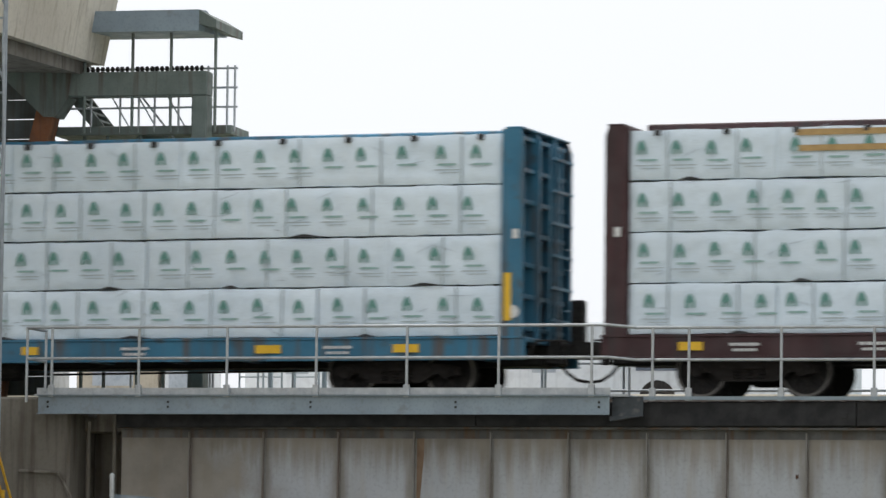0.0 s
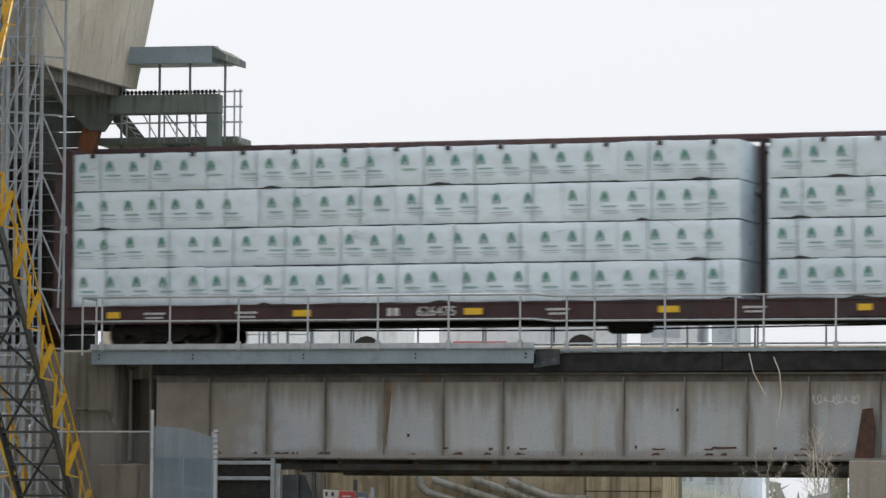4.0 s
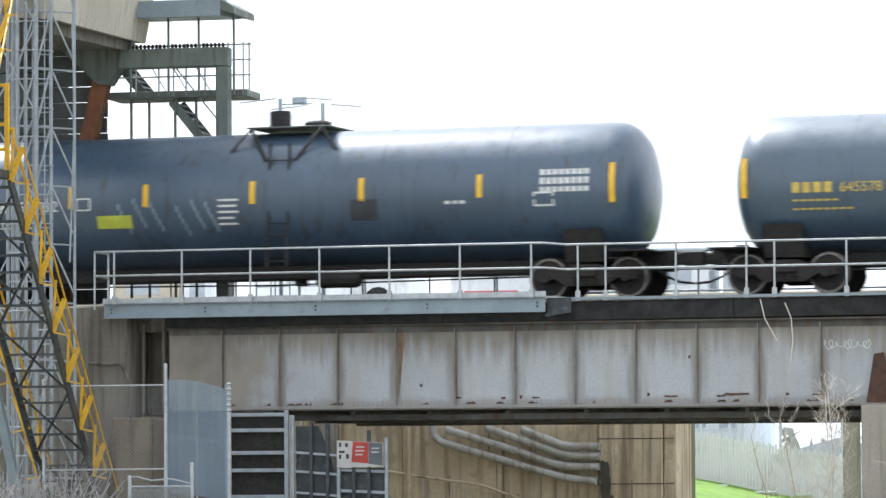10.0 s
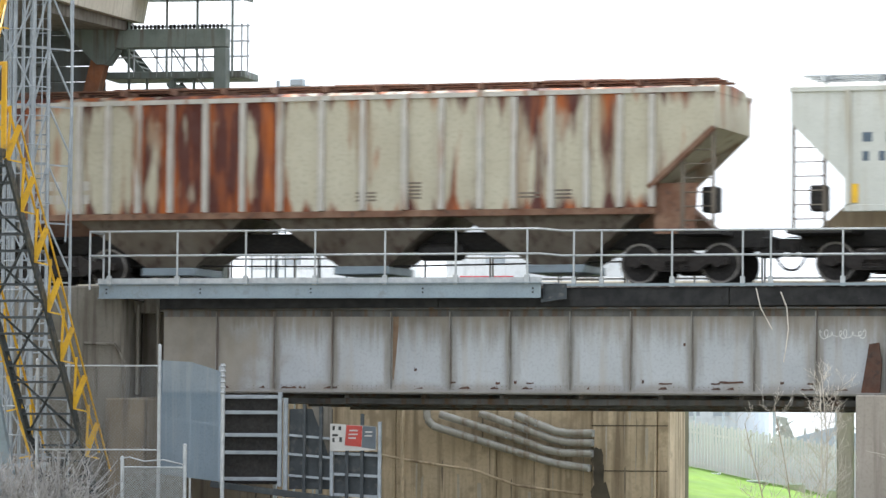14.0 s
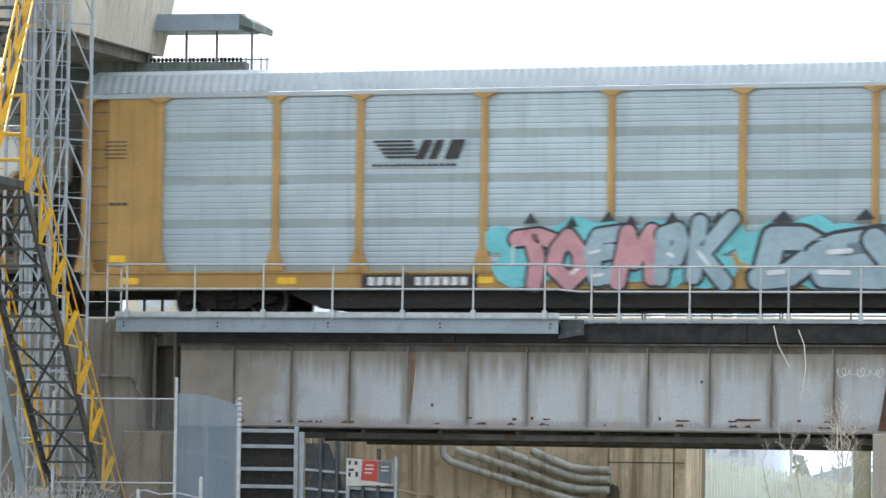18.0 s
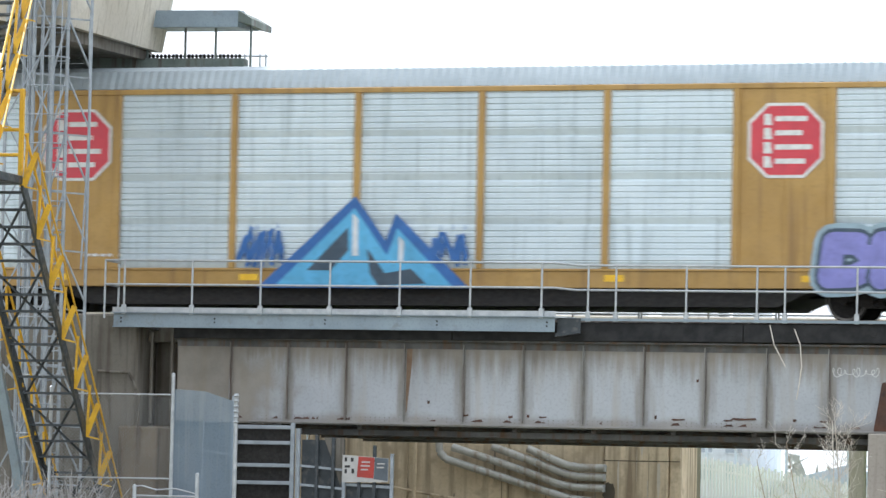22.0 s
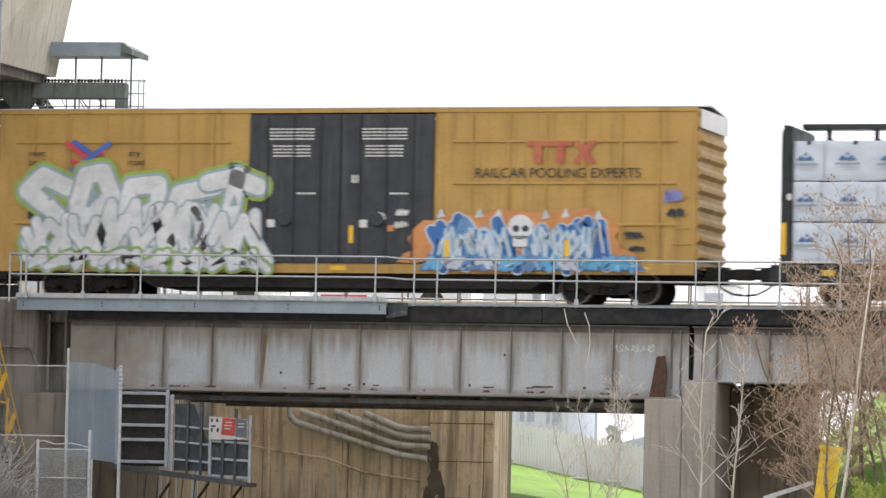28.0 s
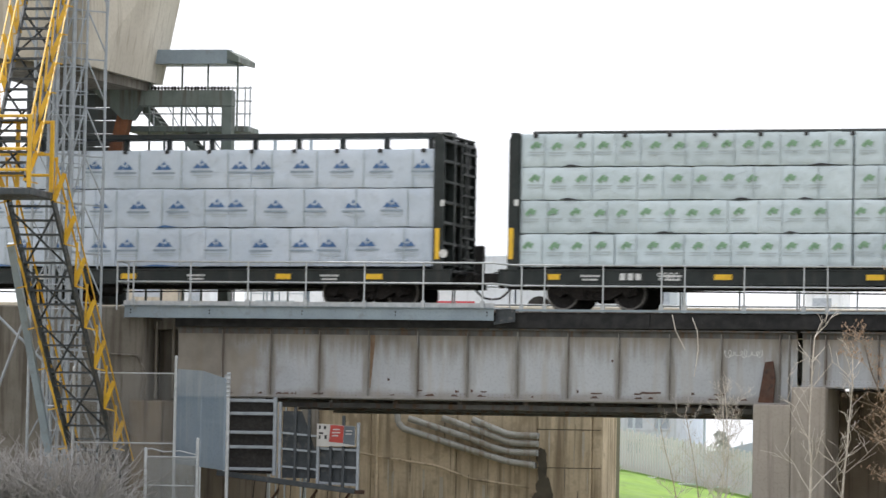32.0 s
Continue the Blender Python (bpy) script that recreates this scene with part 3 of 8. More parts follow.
for k in range(30):
    x, top, ln, w = ro.uniform(4.4, 10.5), ro.uniform(-4.6, -2.3), ro.uniform(0.4, 1.5), ro.uniform(0.012, 0.05)
    x += 0.12 if abs(x - 8.81) < 0.1 else 0
    m_, lb_ = (STAIN, "dark water run") if k % 5 < 3 else (PALE_CONCRETE, "pale lime run")
    part("water_run", Shape().flat([(x - w * 0.3, top), (x + w * 0.4, top + 0.05), (x + w * 0.6, top - ln * 0.3), (x + w * 0.35, top - ln * 0.7), (x + w * 0.1, top - ln), (x - w * 0.2, top - ln * 0.6), (x - w * 0.5, top - ln * 0.25)], (9.993 if x < 8.8 else 9.843 if x < 10.32 else 9.943) - 0.0001 * k), m_, rw, lb_)
part("fill_behind", Shape().box(-8, 10.5, 11.0, 13.5, -5.6, -1.1, 0.05), SOIL, rw, "earth fill")
RUNS = [[(4.86, -2.0), (4.90, -2.42), (5.05, -2.58), (7.2, -3.22), (8.0, -3.44), (8.76, -3.54)], [(5.2, -2.3), (6.8, -2.78), (7.7, -3.10), (8.1, -3.18), (8.83, -3.20)],
        [(6.15, -2.27), (7.2, -2.62), (7.9, -2.88), (8.2, -2.94), (8.84, -2.95)], [(7.0, -2.3), (7.5, -2.50), (7.95, -2.68), (8.25, -2.72), (8.85, -2.73)]]
CONDUIT = mat("weathered_grey_conduit", (0.46, 0.46, 0.44), (0.36, 0.35, 0.32), 0.55, 0.1, scale=2.5, streak=(0.24, 0.19, 0.13), amount=0.35, bump=0.08)
for run in RUNS:
    c = thing("conduit_pipe", "thick silver-grey conduit pipe on the retaining wall", "pipe", group="conduits on the wall")
    part("pipe_run", Shape().pipe([(x, 9.8, z) for x, z in run], 0.09, 12), CONDUIT, c, smooth=True)
    for x, z in (run[1], run[-1]):
        part("pipe_clamp", Shape().box(x - 0.03, x + 0.03, 9.72, 10.0, z - 0.08, z + 0.08, 0.005), GALV, c)
c = thing("downpipe", "thin tan downpipe on the retaining wall", "pipe")
part("pipe_run", Shape().rod((4.28, 9.9, -5.4), (4.28, 9.9, -1.1), 0.05), OLD_CONCRETE, c)
part("branch", Shape().pipe([(3.75, 9.9, -3.25), (4.3, 9.9, -3.36), (6.0, 9.9, -3.60), (7.0, 9.9, -3.95), (8.6, 9.9, -4.15)], 0.03), OLD_CONCRETE, c)

# ---- counterweight, portal frame and canopy of the lift span beyond the abutment ----
cw = thing("counterweight", "pale concrete counterweight block of the movable bridge", "counterweight", kind="structure")
part("block", Shape().add([(-4.6, -1.0, 6.75), (-1.0, -1.0, 6.45), (-1.05, 6.2, 6.62), (-4.6, 6.2, 6.8), (-4.75, -1.0, 11.0), (-1.3, -1.0, 11.0), (-0.35, 6.7, 11.0), (-4.75, 6.7, 11.0)],
                          [(0, 3, 2, 1), (4, 5, 6, 7), (0, 1, 5, 4), (1, 2, 6), (1, 6, 5), (2, 3, 7, 6), (3, 0, 4, 7)]), PALE_CONCRETE, cw)
part("bottom_lip", Shape().add([(-4.5, -0.7, 6.45), (-1.25, -0.7, 6.2), (-1.25, 5.9, 6.4), (-4.5, 5.9, 6.5), (-4.5, -0.7, 6.74), (-1.25, -0.7, 6.5), (-1.25, 5.9, 6.64), (-4.5, 5.9, 6.78)],
                               [(0, 3, 2, 1), (4, 5, 6, 7), (0, 1, 5, 4), (1, 2, 6, 5), (2, 3, 7, 6), (3, 0, 4, 7)]), CONCRETE, cw)
part("steel_shoe", Shape().prism([(-2.9, 6.5), (-1.42, 6.42), (-1.5, 5.95), (-1.72, 5.62), (-1.95, 5.62)], 5.42, 5.95), GREYGREEN, cw, "grey-green steel shoe below the block")
tower = thing("lift_tower", "dark green-grey steel tower leg with a rusty brown strut", "tower", Matrix.Translation((-0.26, 1.2, 0.1)), kind="structure")
leg = Shape()
for i in range(24):
    z = 0.5 + 0.36 * i
    leg.box(-4.4, -1.62 - 0.03 * (i % 2), 4.7, 4.78 + 0.04 * (i % 2), z, z + 0.34, 0.01)
part("clad_leg", leg, DARKGREEN, tower)
part("leg_column", Shape().box(-4.6, -3.2, 4.85, 6.8, -5.7, 9, 0.03), DARKGREEN, tower)
part("rust_strut", Shape().bar((-1.62, 4.5, 5.85), (-2.3, 4.5, 3.1), 0.34, 0.4, (0, 1, 0)).bar((-2.3, 4.5, 3.2), (-2.6, 4.5, 0.3), 0.3, 0.4, (0, 1, 0)), REDLEAD, tower, "rust-red painted strut")
part("brace", Shape().bar((-1.75, 4.6, 4.2), (-1.05, 4.6, 3.6), 0.16, 0.2, (0, 1, 0)), GREYGREEN, tower)
portal = thing("portal_frame", "grey-green steel portal frame over the track", "portal frame", Matrix.Translation((-0.13, 0.6, 0.06)), kind="structure")
part("top_beam", Shape().box(-1.7, 1.24, 4.85, 5.25, 5.92, 6.36, 0.02), GREYGREEN, portal)
part("column", Shape().box(0.95, 1.24, 4.86, 5.24, 0.2, 5.915, 0.02), GREYGREEN, portal)
cable = Shape()
for k in range(30):
    cable.turned([(-0.035, 0.02), (-0.02, 0.05), (0.02, 0.05), (0.035, 0.02)], (-1.6 + 0.093 * k, 5.0, 6.42), "x", 8)
tagged(part("chain", cable, DARK, portal, "dark chain along the beam"), kind="stuff")
canopy = thing("platform_canopy", "grey sheet metal canopy over the access platform", "canopy", Matrix.Translation((-0.30, 0.6, 0.12)), kind="structure")
part("roof_sheet", Shape().prism([(4.5, 7.36), (5.0, 7.40), (6.4, 7.15), (6.4, 7.08), (4.5, 6.98), ], -1.2, 1.34, "x"), BLUEGREY, canopy)
part("roof_end", Shape().prism([(1.34, 7.36), (1.66, 7.17), (1.66, 7.02), (1.34, 7.10)], 4.52, 6.3), GREYGREEN, canopy)
for x in (-0.9, 0.0, 0.72, 1.55):
    part("canopy_post", Shape().rod((x, 4.9, 5.2), (x, 4.9, 7.15), 0.03), GREYGREEN, canopy)
plat = thing("access_platform", "steel access platform with pipe rails and stair flights", "platform", Matrix.Translation((-0.30, 0.6, 0.06)), kind="structure")
part("floor_beam", Shape().box(-1.6, 1.75, 5.3, 6.5, 5.26, 5.42, 0.01), GREYGREEN, plat)
for z in (5.75, 6.1, 6.45):
    part("rail_pipe", Shape().rod((-1.4, 5.32, z), (1.85, 5.32, z), 0.02), GALV, plat)
for x in (-0.9, -0.35, 0.0, 0.3, 0.75, 1.3, 1.66, 1.8):
    part("rail_post", Shape().rod((x, 5.32, 5.3), (x, 5.32, 6.5), 0.022), GALV, plat)
for x in (-0.6, -0.1, 0.45):
    part("rail_brace", Shape().rod((x, 5.34, 6.1), (x + 0.42, 5.34, 5.4), 0.015), GALV, plat)


def flight(parent, x0, z0, x1, z1, y0, y1, steps):
    """A sideways stair flight of two stringers and treads."""
    for y in (y0, y1):
        part("stringer", Shape().bar((x0, y, z0), (x1, y, z1), 0.06, 0.2), GREYGREEN, parent)
    for i in range(steps):
        f = (i + 0.5) / steps
        x, z = x0 + (x1 - x0) * f, z0 + (z1 - z0) * f
        part("tread", Shape().box(x - 0.12, x + 0.12, y0 + 0.02, y1 - 0.02, z - 0.02, z + 0.02), GREYGREEN, parent)
    part("stair_rail", Shape().rod((x0, y0, z0 + 0.9), (x1, y0, z1 + 0.9), 0.02), GALV, parent)


flight(plat, -1.45, 6.2, -0.75, 5.35, 5.5, 6.3, 6)
flight(plat, -0.1, 5.2, 0.95, 3.9, 5.5, 6.3, 8)
for x in (-1.05, -0.62, 0.0, 0.5):
    part("platform_post", Shape().rod((x, 5.45, 0.2), (x, 5.45, 5.26), 0.035), GREYGREEN, plat)

# ---- yellow-railed stair tower before the abutment ----
stair = thing("access_stair", "dark steel open stair with yellow handrails and landings", "stairs", kind="structure")


def steep(xa, ya, za, xb, yb, zb, wide, steps):
    """A stair flight that runs towards the open ground, xa to xb at its near corner."""
    for o in (0.0, wide):
        part("stringer", Shape().bar((xa + o, ya, za), (xb + o, yb, zb), 0.05, 0.24, (0, 0, 1)), STAIRSTEEL, stair)
    for i in range(steps):
        f = (i + 0.5) / steps
        x, y, z = xa + (xb - xa) * f, ya + (yb - ya) * f, za + (zb - za) * f
        part("tread", Shape().box(x + 0.02, x + wide - 0.02, y - 0.14, y + 0.12, z - 0.02, z + 0.025), STAIRSTEEL, stair)
        if i % 4 == 0 and i < steps - 4:
            g = (i + 4.5) / steps
            p, q = (x, y + 0.05, z - 0.1), (xa + (xb - xa) * g + wide, ya + (yb - ya) * g + 0.05, za + (zb - za) * g - 0.1)
            part("brace", Shape().bar(p, q, 0.04), STAIRSTEEL, stair)
            part("brace", Shape().bar((p[0] + wide, p[1], p[2]), (q[0] - wide, q[1], q[2]), 0.04), STAIRSTEEL, stair)
    n = 7
    for o in (-0.03, wide + 0.03):
        d = -1 if o < 0 else 1
        pts = [(xa + (xb - xa) * i / n + o, ya + (yb - ya) * i / n, za + (zb - za) * i / n) for i in range(n + 1)]
        for a, b in zip(pts, pts[1:]):
            low, high, nxt = Vector((a[0], a[1], a[2] - 0.05)), Vector((a[0] + 0.05 * d, a[1], a[2] + 1.02)), Vector((b[0], b[1], b[2] - 0.05))
            part("handrail_post", Shape().bar(low, high, 0.045, 0.045, (0, 1, 0)), YELLOW, stair)
            part("guard_plate", Shape().add([low + Vector((-0.10 * d, -0.03, 0)), low + Vector((0.05 * d, -0.03, 0)), low + Vector((0.30 * d, -0.03, 0.66)), low + Vector((0.20 * d, -0.03, 0.70)),
                                             low + Vector((-0.10 * d, 0.0, 0)), low + Vector((0.05 * d, 0.0, 0)), low + Vector((0.30 * d, 0.0, 0.66)), low + Vector((0.20 * d, 0.0, 0.70))],
                                            [(0, 1, 2, 3), (7, 6, 5, 4), (0, 4, 5, 1), (1, 5, 6, 2), (2, 6, 7, 3), (3, 7, 4, 0)]), YELLOW, stair, "yellow guard plate")
            part("guard_brace", Shape().bar(low + Vector((0.26 * d, 0, 0.66)), nxt + Vector((0.26 * d, 0, 0.66)), 0.03, 0.035, (0, 1, 0)).bar(low + Vector((0, 0, 0)), low + Vector((0.28 * d, 0, -0.06)), 0.03, 0.05, (0, 1, 0)), YELLOW, stair)
        part("handrail", Shape().rod((pts[0][0], pts[0][1], pts[0][2] + 1.0), (pts[-1][0], pts[-1][1], pts[-1][2] + 1.0), 0.028), YELLOW, stair)


steep(-0.84, -8.0, 2.52, -0.82, -1.6, -4.3, 1.12, 21)
steep(-0.85, -9.6, 2.9, -1.52, -4.4, 8.4, 0.92, 20)
part("landing", Shape().box(-3.6, 0.28, -9.9, -8.0, 2.50, 2.68, 0.02), STAIRSTEEL, stair)
for y in (-9.85, -8.05):
    for z in (3.1, 3.6, 4.38):
        part("landing_rail", Shape().box(-3.5, 0.28, y - 0.03, y + 0.03, z - 0.035, z + 0.035, 0.01), YELLOW, stair)
    for x in (-3.4, -2.5, -1.2, -0.62, 0.24):
        part("landing_post", Shape().box(x - 0.05, x + 0.05, y - 0.04, y + 0.04, 2.68, 4.42, 0.01), YELLOW, stair)
for x, y in ((-3.3, -9.6), (-3.3, -8.3), (-1.5, -9.6)):
    part("tower_leg", Shape().box(x - 0.1, x + 0.1, y - 0.1, y + 0.1, -5.5, 2.5, 0.01), BLUEGREY, stair)
part("leaning_prop", Shape().bar((-1.55, -5.5, 1.6), (-0.75, -3.2, -5.4), 0.17, 0.17, (0, 1, 0)), BLUEGREY, stair)
part("stair_foot", Shape().box(-1.1, 0.35, -2.5, -1.5, -5.6, -4.45, 0.03), CONCRETE, stair)

# ---- silver lattice mast ----
MASTGREY = mat("dull_scaffold_steel", (0.36, 0.395, 0.43), (0.28, 0.31, 0.34), 0.55, 0.25, scale=5, fine=40, bump=0.05)
mast = thing("lattice_mast", "silver-grey steel scaffold mast with ladder and diagonals", "mast", kind="structure")
for x, y, r in ((-1.72, -1.3, 0.045), (-1.52, -0.8, 0.04), (-1.3, -1.3, 0.05), (-1.1, -0.9, 0.04), (-0.98, -1.25, 0.035), (-0.54, -1.0, 0.035)):
    part("upright", Shape().rod((x, y, -5.4), (x, y, 11), r), MASTGREY, mast)
for i in range(13):
    z = -4.6 + 1.25 * i
    part("ring", Shape().bar((-1.75, -1.3, z), (-0.54, -1.0, z - 0.08), 0.035).bar((-1.72, -1.3, z), (-1.1, -0.9, z), 0.035), MASTGREY, mast)
    part("diagonal", Shape().rod((-1.3, -1.3, z), (-0.98, -1.25, z + 1.25), 0.025).rod((-0.54, -1.0, z + 0.1), (-0.98, -1.25, z + 1.2), 0.022).rod((-1.72, -1.3, z), (-1.3, -1.3, z + 1.25), 0.025), MASTGREY, mast)
    for k in range(4):
        zz = z + 0.31 * k
        part("rung", Shape().rod((-1.52, -0.8, zz), (-1.1, -0.9, zz), 0.016), MASTGREY, mast)
for i in range(26):
    z = -4.8 + 0.62 * i
    part("cage_hoop", Shape().pipe([(-1.95, -1.2, z), (-1.8, -1.55, z), (-1.4, -1.65, z), (-1.05, -1.5, z), (-0.95, -1.2, z)], 0.014, 5), MASTGREY, mast)
for x, y in ((-1.93, -1.25), (-1.78, -1.55), (-1.4, -1.66), (-1.05, -1.5)):
    part("cage_bar", Shape().rod((x, y, -4.8), (x, y, 11), 0.013, n=5), MASTGREY, mast)
part("hanging_cable", Shape().pipe([(-0.35, -1.1, 11), (-0.55, -1.1, 6.2), (-0.5, -1.1, 4.4), (-0.62, -1.1, 1.2)], 0.022, 6), MASTGREY, mast)
for i in range(7):
    z = -3.2 + 1.9 * i
    part("outer_diagonal", Shape().rod((-2.3, -1.4, z), (-1.3, -1.3, z + 1.9), 0.02, n=6).rod((-2.3, -1.4, z + 1.9), (-1.3, -1.3, z), 0.02, n=6), MASTGREY, mast)
for x in (-2.02, -1.88, -1.62, -1.4):
    part("cable_riser", Shape().rod((x, -1.05, -5.4), (x, -1.05, 11), 0.042), MASTGREY, mast)
part("outer_upright", Shape().rod((-2.3, -1.4, -5.4), (-2.3, -1.4, 11), 0.04), MASTGREY, mast)
lean = Shape()
for a, b in (((-4.6, -1.2, 0.3), (-2.6, -1.2, -5.2)), ((-2.4, -1.2, 0.2), (-4.4, -1.2, -5.2)), ((-4.9, -1.0, 1.5), (-2.0, -1.0, -1.2)), ((-2.2, -1.0, 6.5), (-3.8, -1.0, 9.6))):
    lean.rod(a, b, 0.035)
part("side_brace", lean, MASTGREY, mast)
# ---- the train: every car stands in its own space, x from its west end, y from the track's centre line, z from the rail ----
MAROON = mat("faded_maroon_paint", (0.058, 0.021, 0.023), (0.04, 0.017, 0.019), 0.6, scale=1.2, streak=(0.03, 0.022, 0.022), amount=0.45, bump=0.08)
CARBLUE = mat("faded_blue_paint", (0.045, 0.20, 0.32), (0.03, 0.14, 0.23), 0.55, scale=1.1, streak=(0.10, 0.07, 0.05), amount=0.45, grime=(0.06, 0.08, 0.09), bump=0.08)
CARGREEN = mat("blackish_green_paint", (0.011, 0.018, 0.017), (0.008, 0.013, 0.0125), 0.55, scale=1.2, streak=(0.03, 0.027, 0.024), amount=0.3)
WRAP = mat("white_lumber_wrap", (0.73, 0.825, 0.895), (0.67, 0.77, 0.85), 0.36, scale=1.1, fine=45, bump=0.25, vary=0.05)
WRAPBLUE = mat("bluish_lumber_wrap", (0.56, 0.625, 0.71), (0.49, 0.56, 0.645), 0.36, scale=1.1, fine=45, bump=0.25, vary=0.06)
WRAPGREEN = mat("greenish_lumber_wrap", (0.56, 0.645, 0.68), (0.50, 0.585, 0.62), 0.36, scale=1.1, fine=45, bump=0.25, vary=0.06)
LUMBER = mat("sawn_lumber_ends", (0.50, 0.33, 0.14), (0.40, 0.26, 0.11), 0.8, scale=6, bump=0.2)
PRINTGREEN = mat("green_print", (0.11, 0.27, 0.23), (0.14, 0.31, 0.27), 0.5, scale=5, bump=0)
PRINTLEAF = mat("olive_green_print", (0.20, 0.36, 0.22), (0.25, 0.40, 0.27), 0.5, scale=5, bump=0)
PRINTTEXT = mat("grey_green_print", (0.24, 0.40, 0.37), (0.32, 0.46, 0.44), 0.5, scale=9, bump=0)
STRAP = mat("grey_strap", (0.33, 0.39, 0.41), (0.40, 0.46, 0.48), 0.5, scale=6, bump=0)
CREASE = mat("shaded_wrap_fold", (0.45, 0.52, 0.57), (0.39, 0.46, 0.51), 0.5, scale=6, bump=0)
PRINTGREY = mat("grey_print", (0.25, 0.31, 0.37), (0.31, 0.37, 0.43), 0.5, scale=9, bump=0)
PRINTBLUE = mat("blue_print", (0.05, 0.13, 0.30), (0.08, 0.17, 0.34), 0.5, scale=5, bump=0)
PRINTPALE = mat("pale_grey_print", (0.41, 0.47, 0.49), (0.46, 0.52, 0.54), 0.5, scale=9, bump=0)
REFLECT = mat("yellow_reflector", (0.85, 0.52, 0.02), (0.75, 0.44, 0.02), 0.4, scale=6, bump=0)
LETTER = mat("white_lettering", (0.72, 0.72, 0.70), (0.55, 0.55, 0.54), 0.6, scale=9, bump=0)
LETTERY = mat("yellow_lettering", (0.62, 0.46, 0.10), (0.50, 0.37, 0.08), 0.6, scale=9, bump=0)
TANKBLUE = mat("dark_blue_grey_tank_paint", (0.050, 0.085, 0.135), (0.040, 0.068, 0.108), 0.44, scale=0.8, fine=14, bump=0.012, streak=(0.028, 0.032, 0.038), amount=0.3, clear=0.7)
TANKGREY = mat("slate_tank_paint", (0.056, 0.090, 0.132), (0.046, 0.076, 0.112), 0.44, scale=0.8, fine=14, bump=0.012, streak=(0.035, 0.040, 0.046), amount=0.25, clear=0.7)
SPILL = mat("black_spill_stain", (0.020, 0.023, 0.028), (0.045, 0.053, 0.064), 0.5, scale=2.5, bump=0.05)
HOPWHITE = mat("off_white_hopper_paint", (0.60, 0.61, 0.57), (0.52, 0.53, 0.49), 0.55, scale=1.0, bump=0.08, streak=(0.40, 0.36, 0.28), amount=0.3)
HOPPALE = mat("dusty_cream_bay", (0.42, 0.41, 0.36), (0.33, 0.32, 0.28), 0.7, scale=1.2, streak=(0.20, 0.18, 0.15), amount=0.4)
HOPBAY = mat("grimy_hopper_bay", (0.20, 0.175, 0.14), (0.13, 0.105, 0.08), 0.75, scale=1.2, streak=(0.07, 0.045, 0.035), amount=0.5)
HOPRIB = mat("pale_rib_paint", (0.50, 0.48, 0.44), (0.42, 0.40, 0.36), 0.6, scale=2.5, bump=0.1, streak=(0.26, 0.14, 0.07), amount=0.35, stretch=(5, 5, 0.5))
HOPRUST = mat("brown_rusted_sill", (0.14, 0.065, 0.038), (0.22, 0.13, 0.085), 0.8, scale=2.4, fine=14, bump=0.3, grime=(0.07, 0.04, 0.03))
RACKYELLOW = mat("aged_yellow_paint", (0.43, 0.265, 0.080), (0.35, 0.21, 0.062), 0.55, scale=0.9, fine=16, bump=0.07, streak=(0.24, 0.14, 0.05), amount=0.35)
RACKWHITE = mat("grey_white_rack_paint", (0.56, 0.56, 0.54), (0.49, 0.49, 0.475), 0.55, scale=0.9, bump=0.06, streak=(0.38, 0.34, 0.31), amount=0.35)
RACKPANEL = mat("galvanised_side_sheet", (0.38, 0.455, 0.49), (0.325, 0.395, 0.43), 0.4, 0.35, scale=0.9, fine=30, bump=0.05, streak=(0.28, 0.33, 0.35), amount=0.35, vary=0.09)
RACKPANELD = mat("weathered_side_sheet", (0.27, 0.33, 0.35), (0.22, 0.28, 0.30), 0.45, 0.3, scale=0.9, fine=30, bump=0.06, streak=(0.20, 0.23, 0.24), amount=0.35, vary=0.14)
RACKLIGHT = mat("pale_galvanised_side_sheet", (0.59, 0.665, 0.705), (0.52, 0.595, 0.635), 0.4, 0.25, scale=0.9, fine=30, bump=0.05, streak=(0.38, 0.44, 0.47), amount=0.35, vary=0.06)
RACKROOF = mat("galvanised_roof_sheet", (0.40, 0.45, 0.48), (0.34, 0.39, 0.42), 0.45, 0.3, scale=1.2, bump=0.03)
HOPTAN = mat("tan_end_paint", (0.42, 0.33, 0.21), (0.34, 0.26, 0.16), 0.65, scale=1.4, streak=(0.20, 0.14, 0.09), amount=0.45)
BOXYELLOW = mat("boxcar_yellow_paint", (0.47, 0.285, 0.075), (0.40, 0.24, 0.06), 0.55, scale=0.9, fine=18, bump=0.06, streak=(0.30, 0.17, 0.05), amount=0.3)
BOXDOOR = mat("black_blue_door_paint", (0.020, 0.024, 0.032), (0.028, 0.032, 0.040), 0.5, scale=1.3, streak=(0.05, 0.055, 0.06), amount=0.3)
LOGORED = mat("red_logo_paint", (0.58, 0.055, 0.075), (0.50, 0.05, 0.07), 0.5, scale=3, bump=0.02)
LOGOBLUE = mat("blue_logo_paint", (0.05, 0.13, 0.50), (0.05, 0.11, 0.42), 0.5, scale=3, bump=0.02)


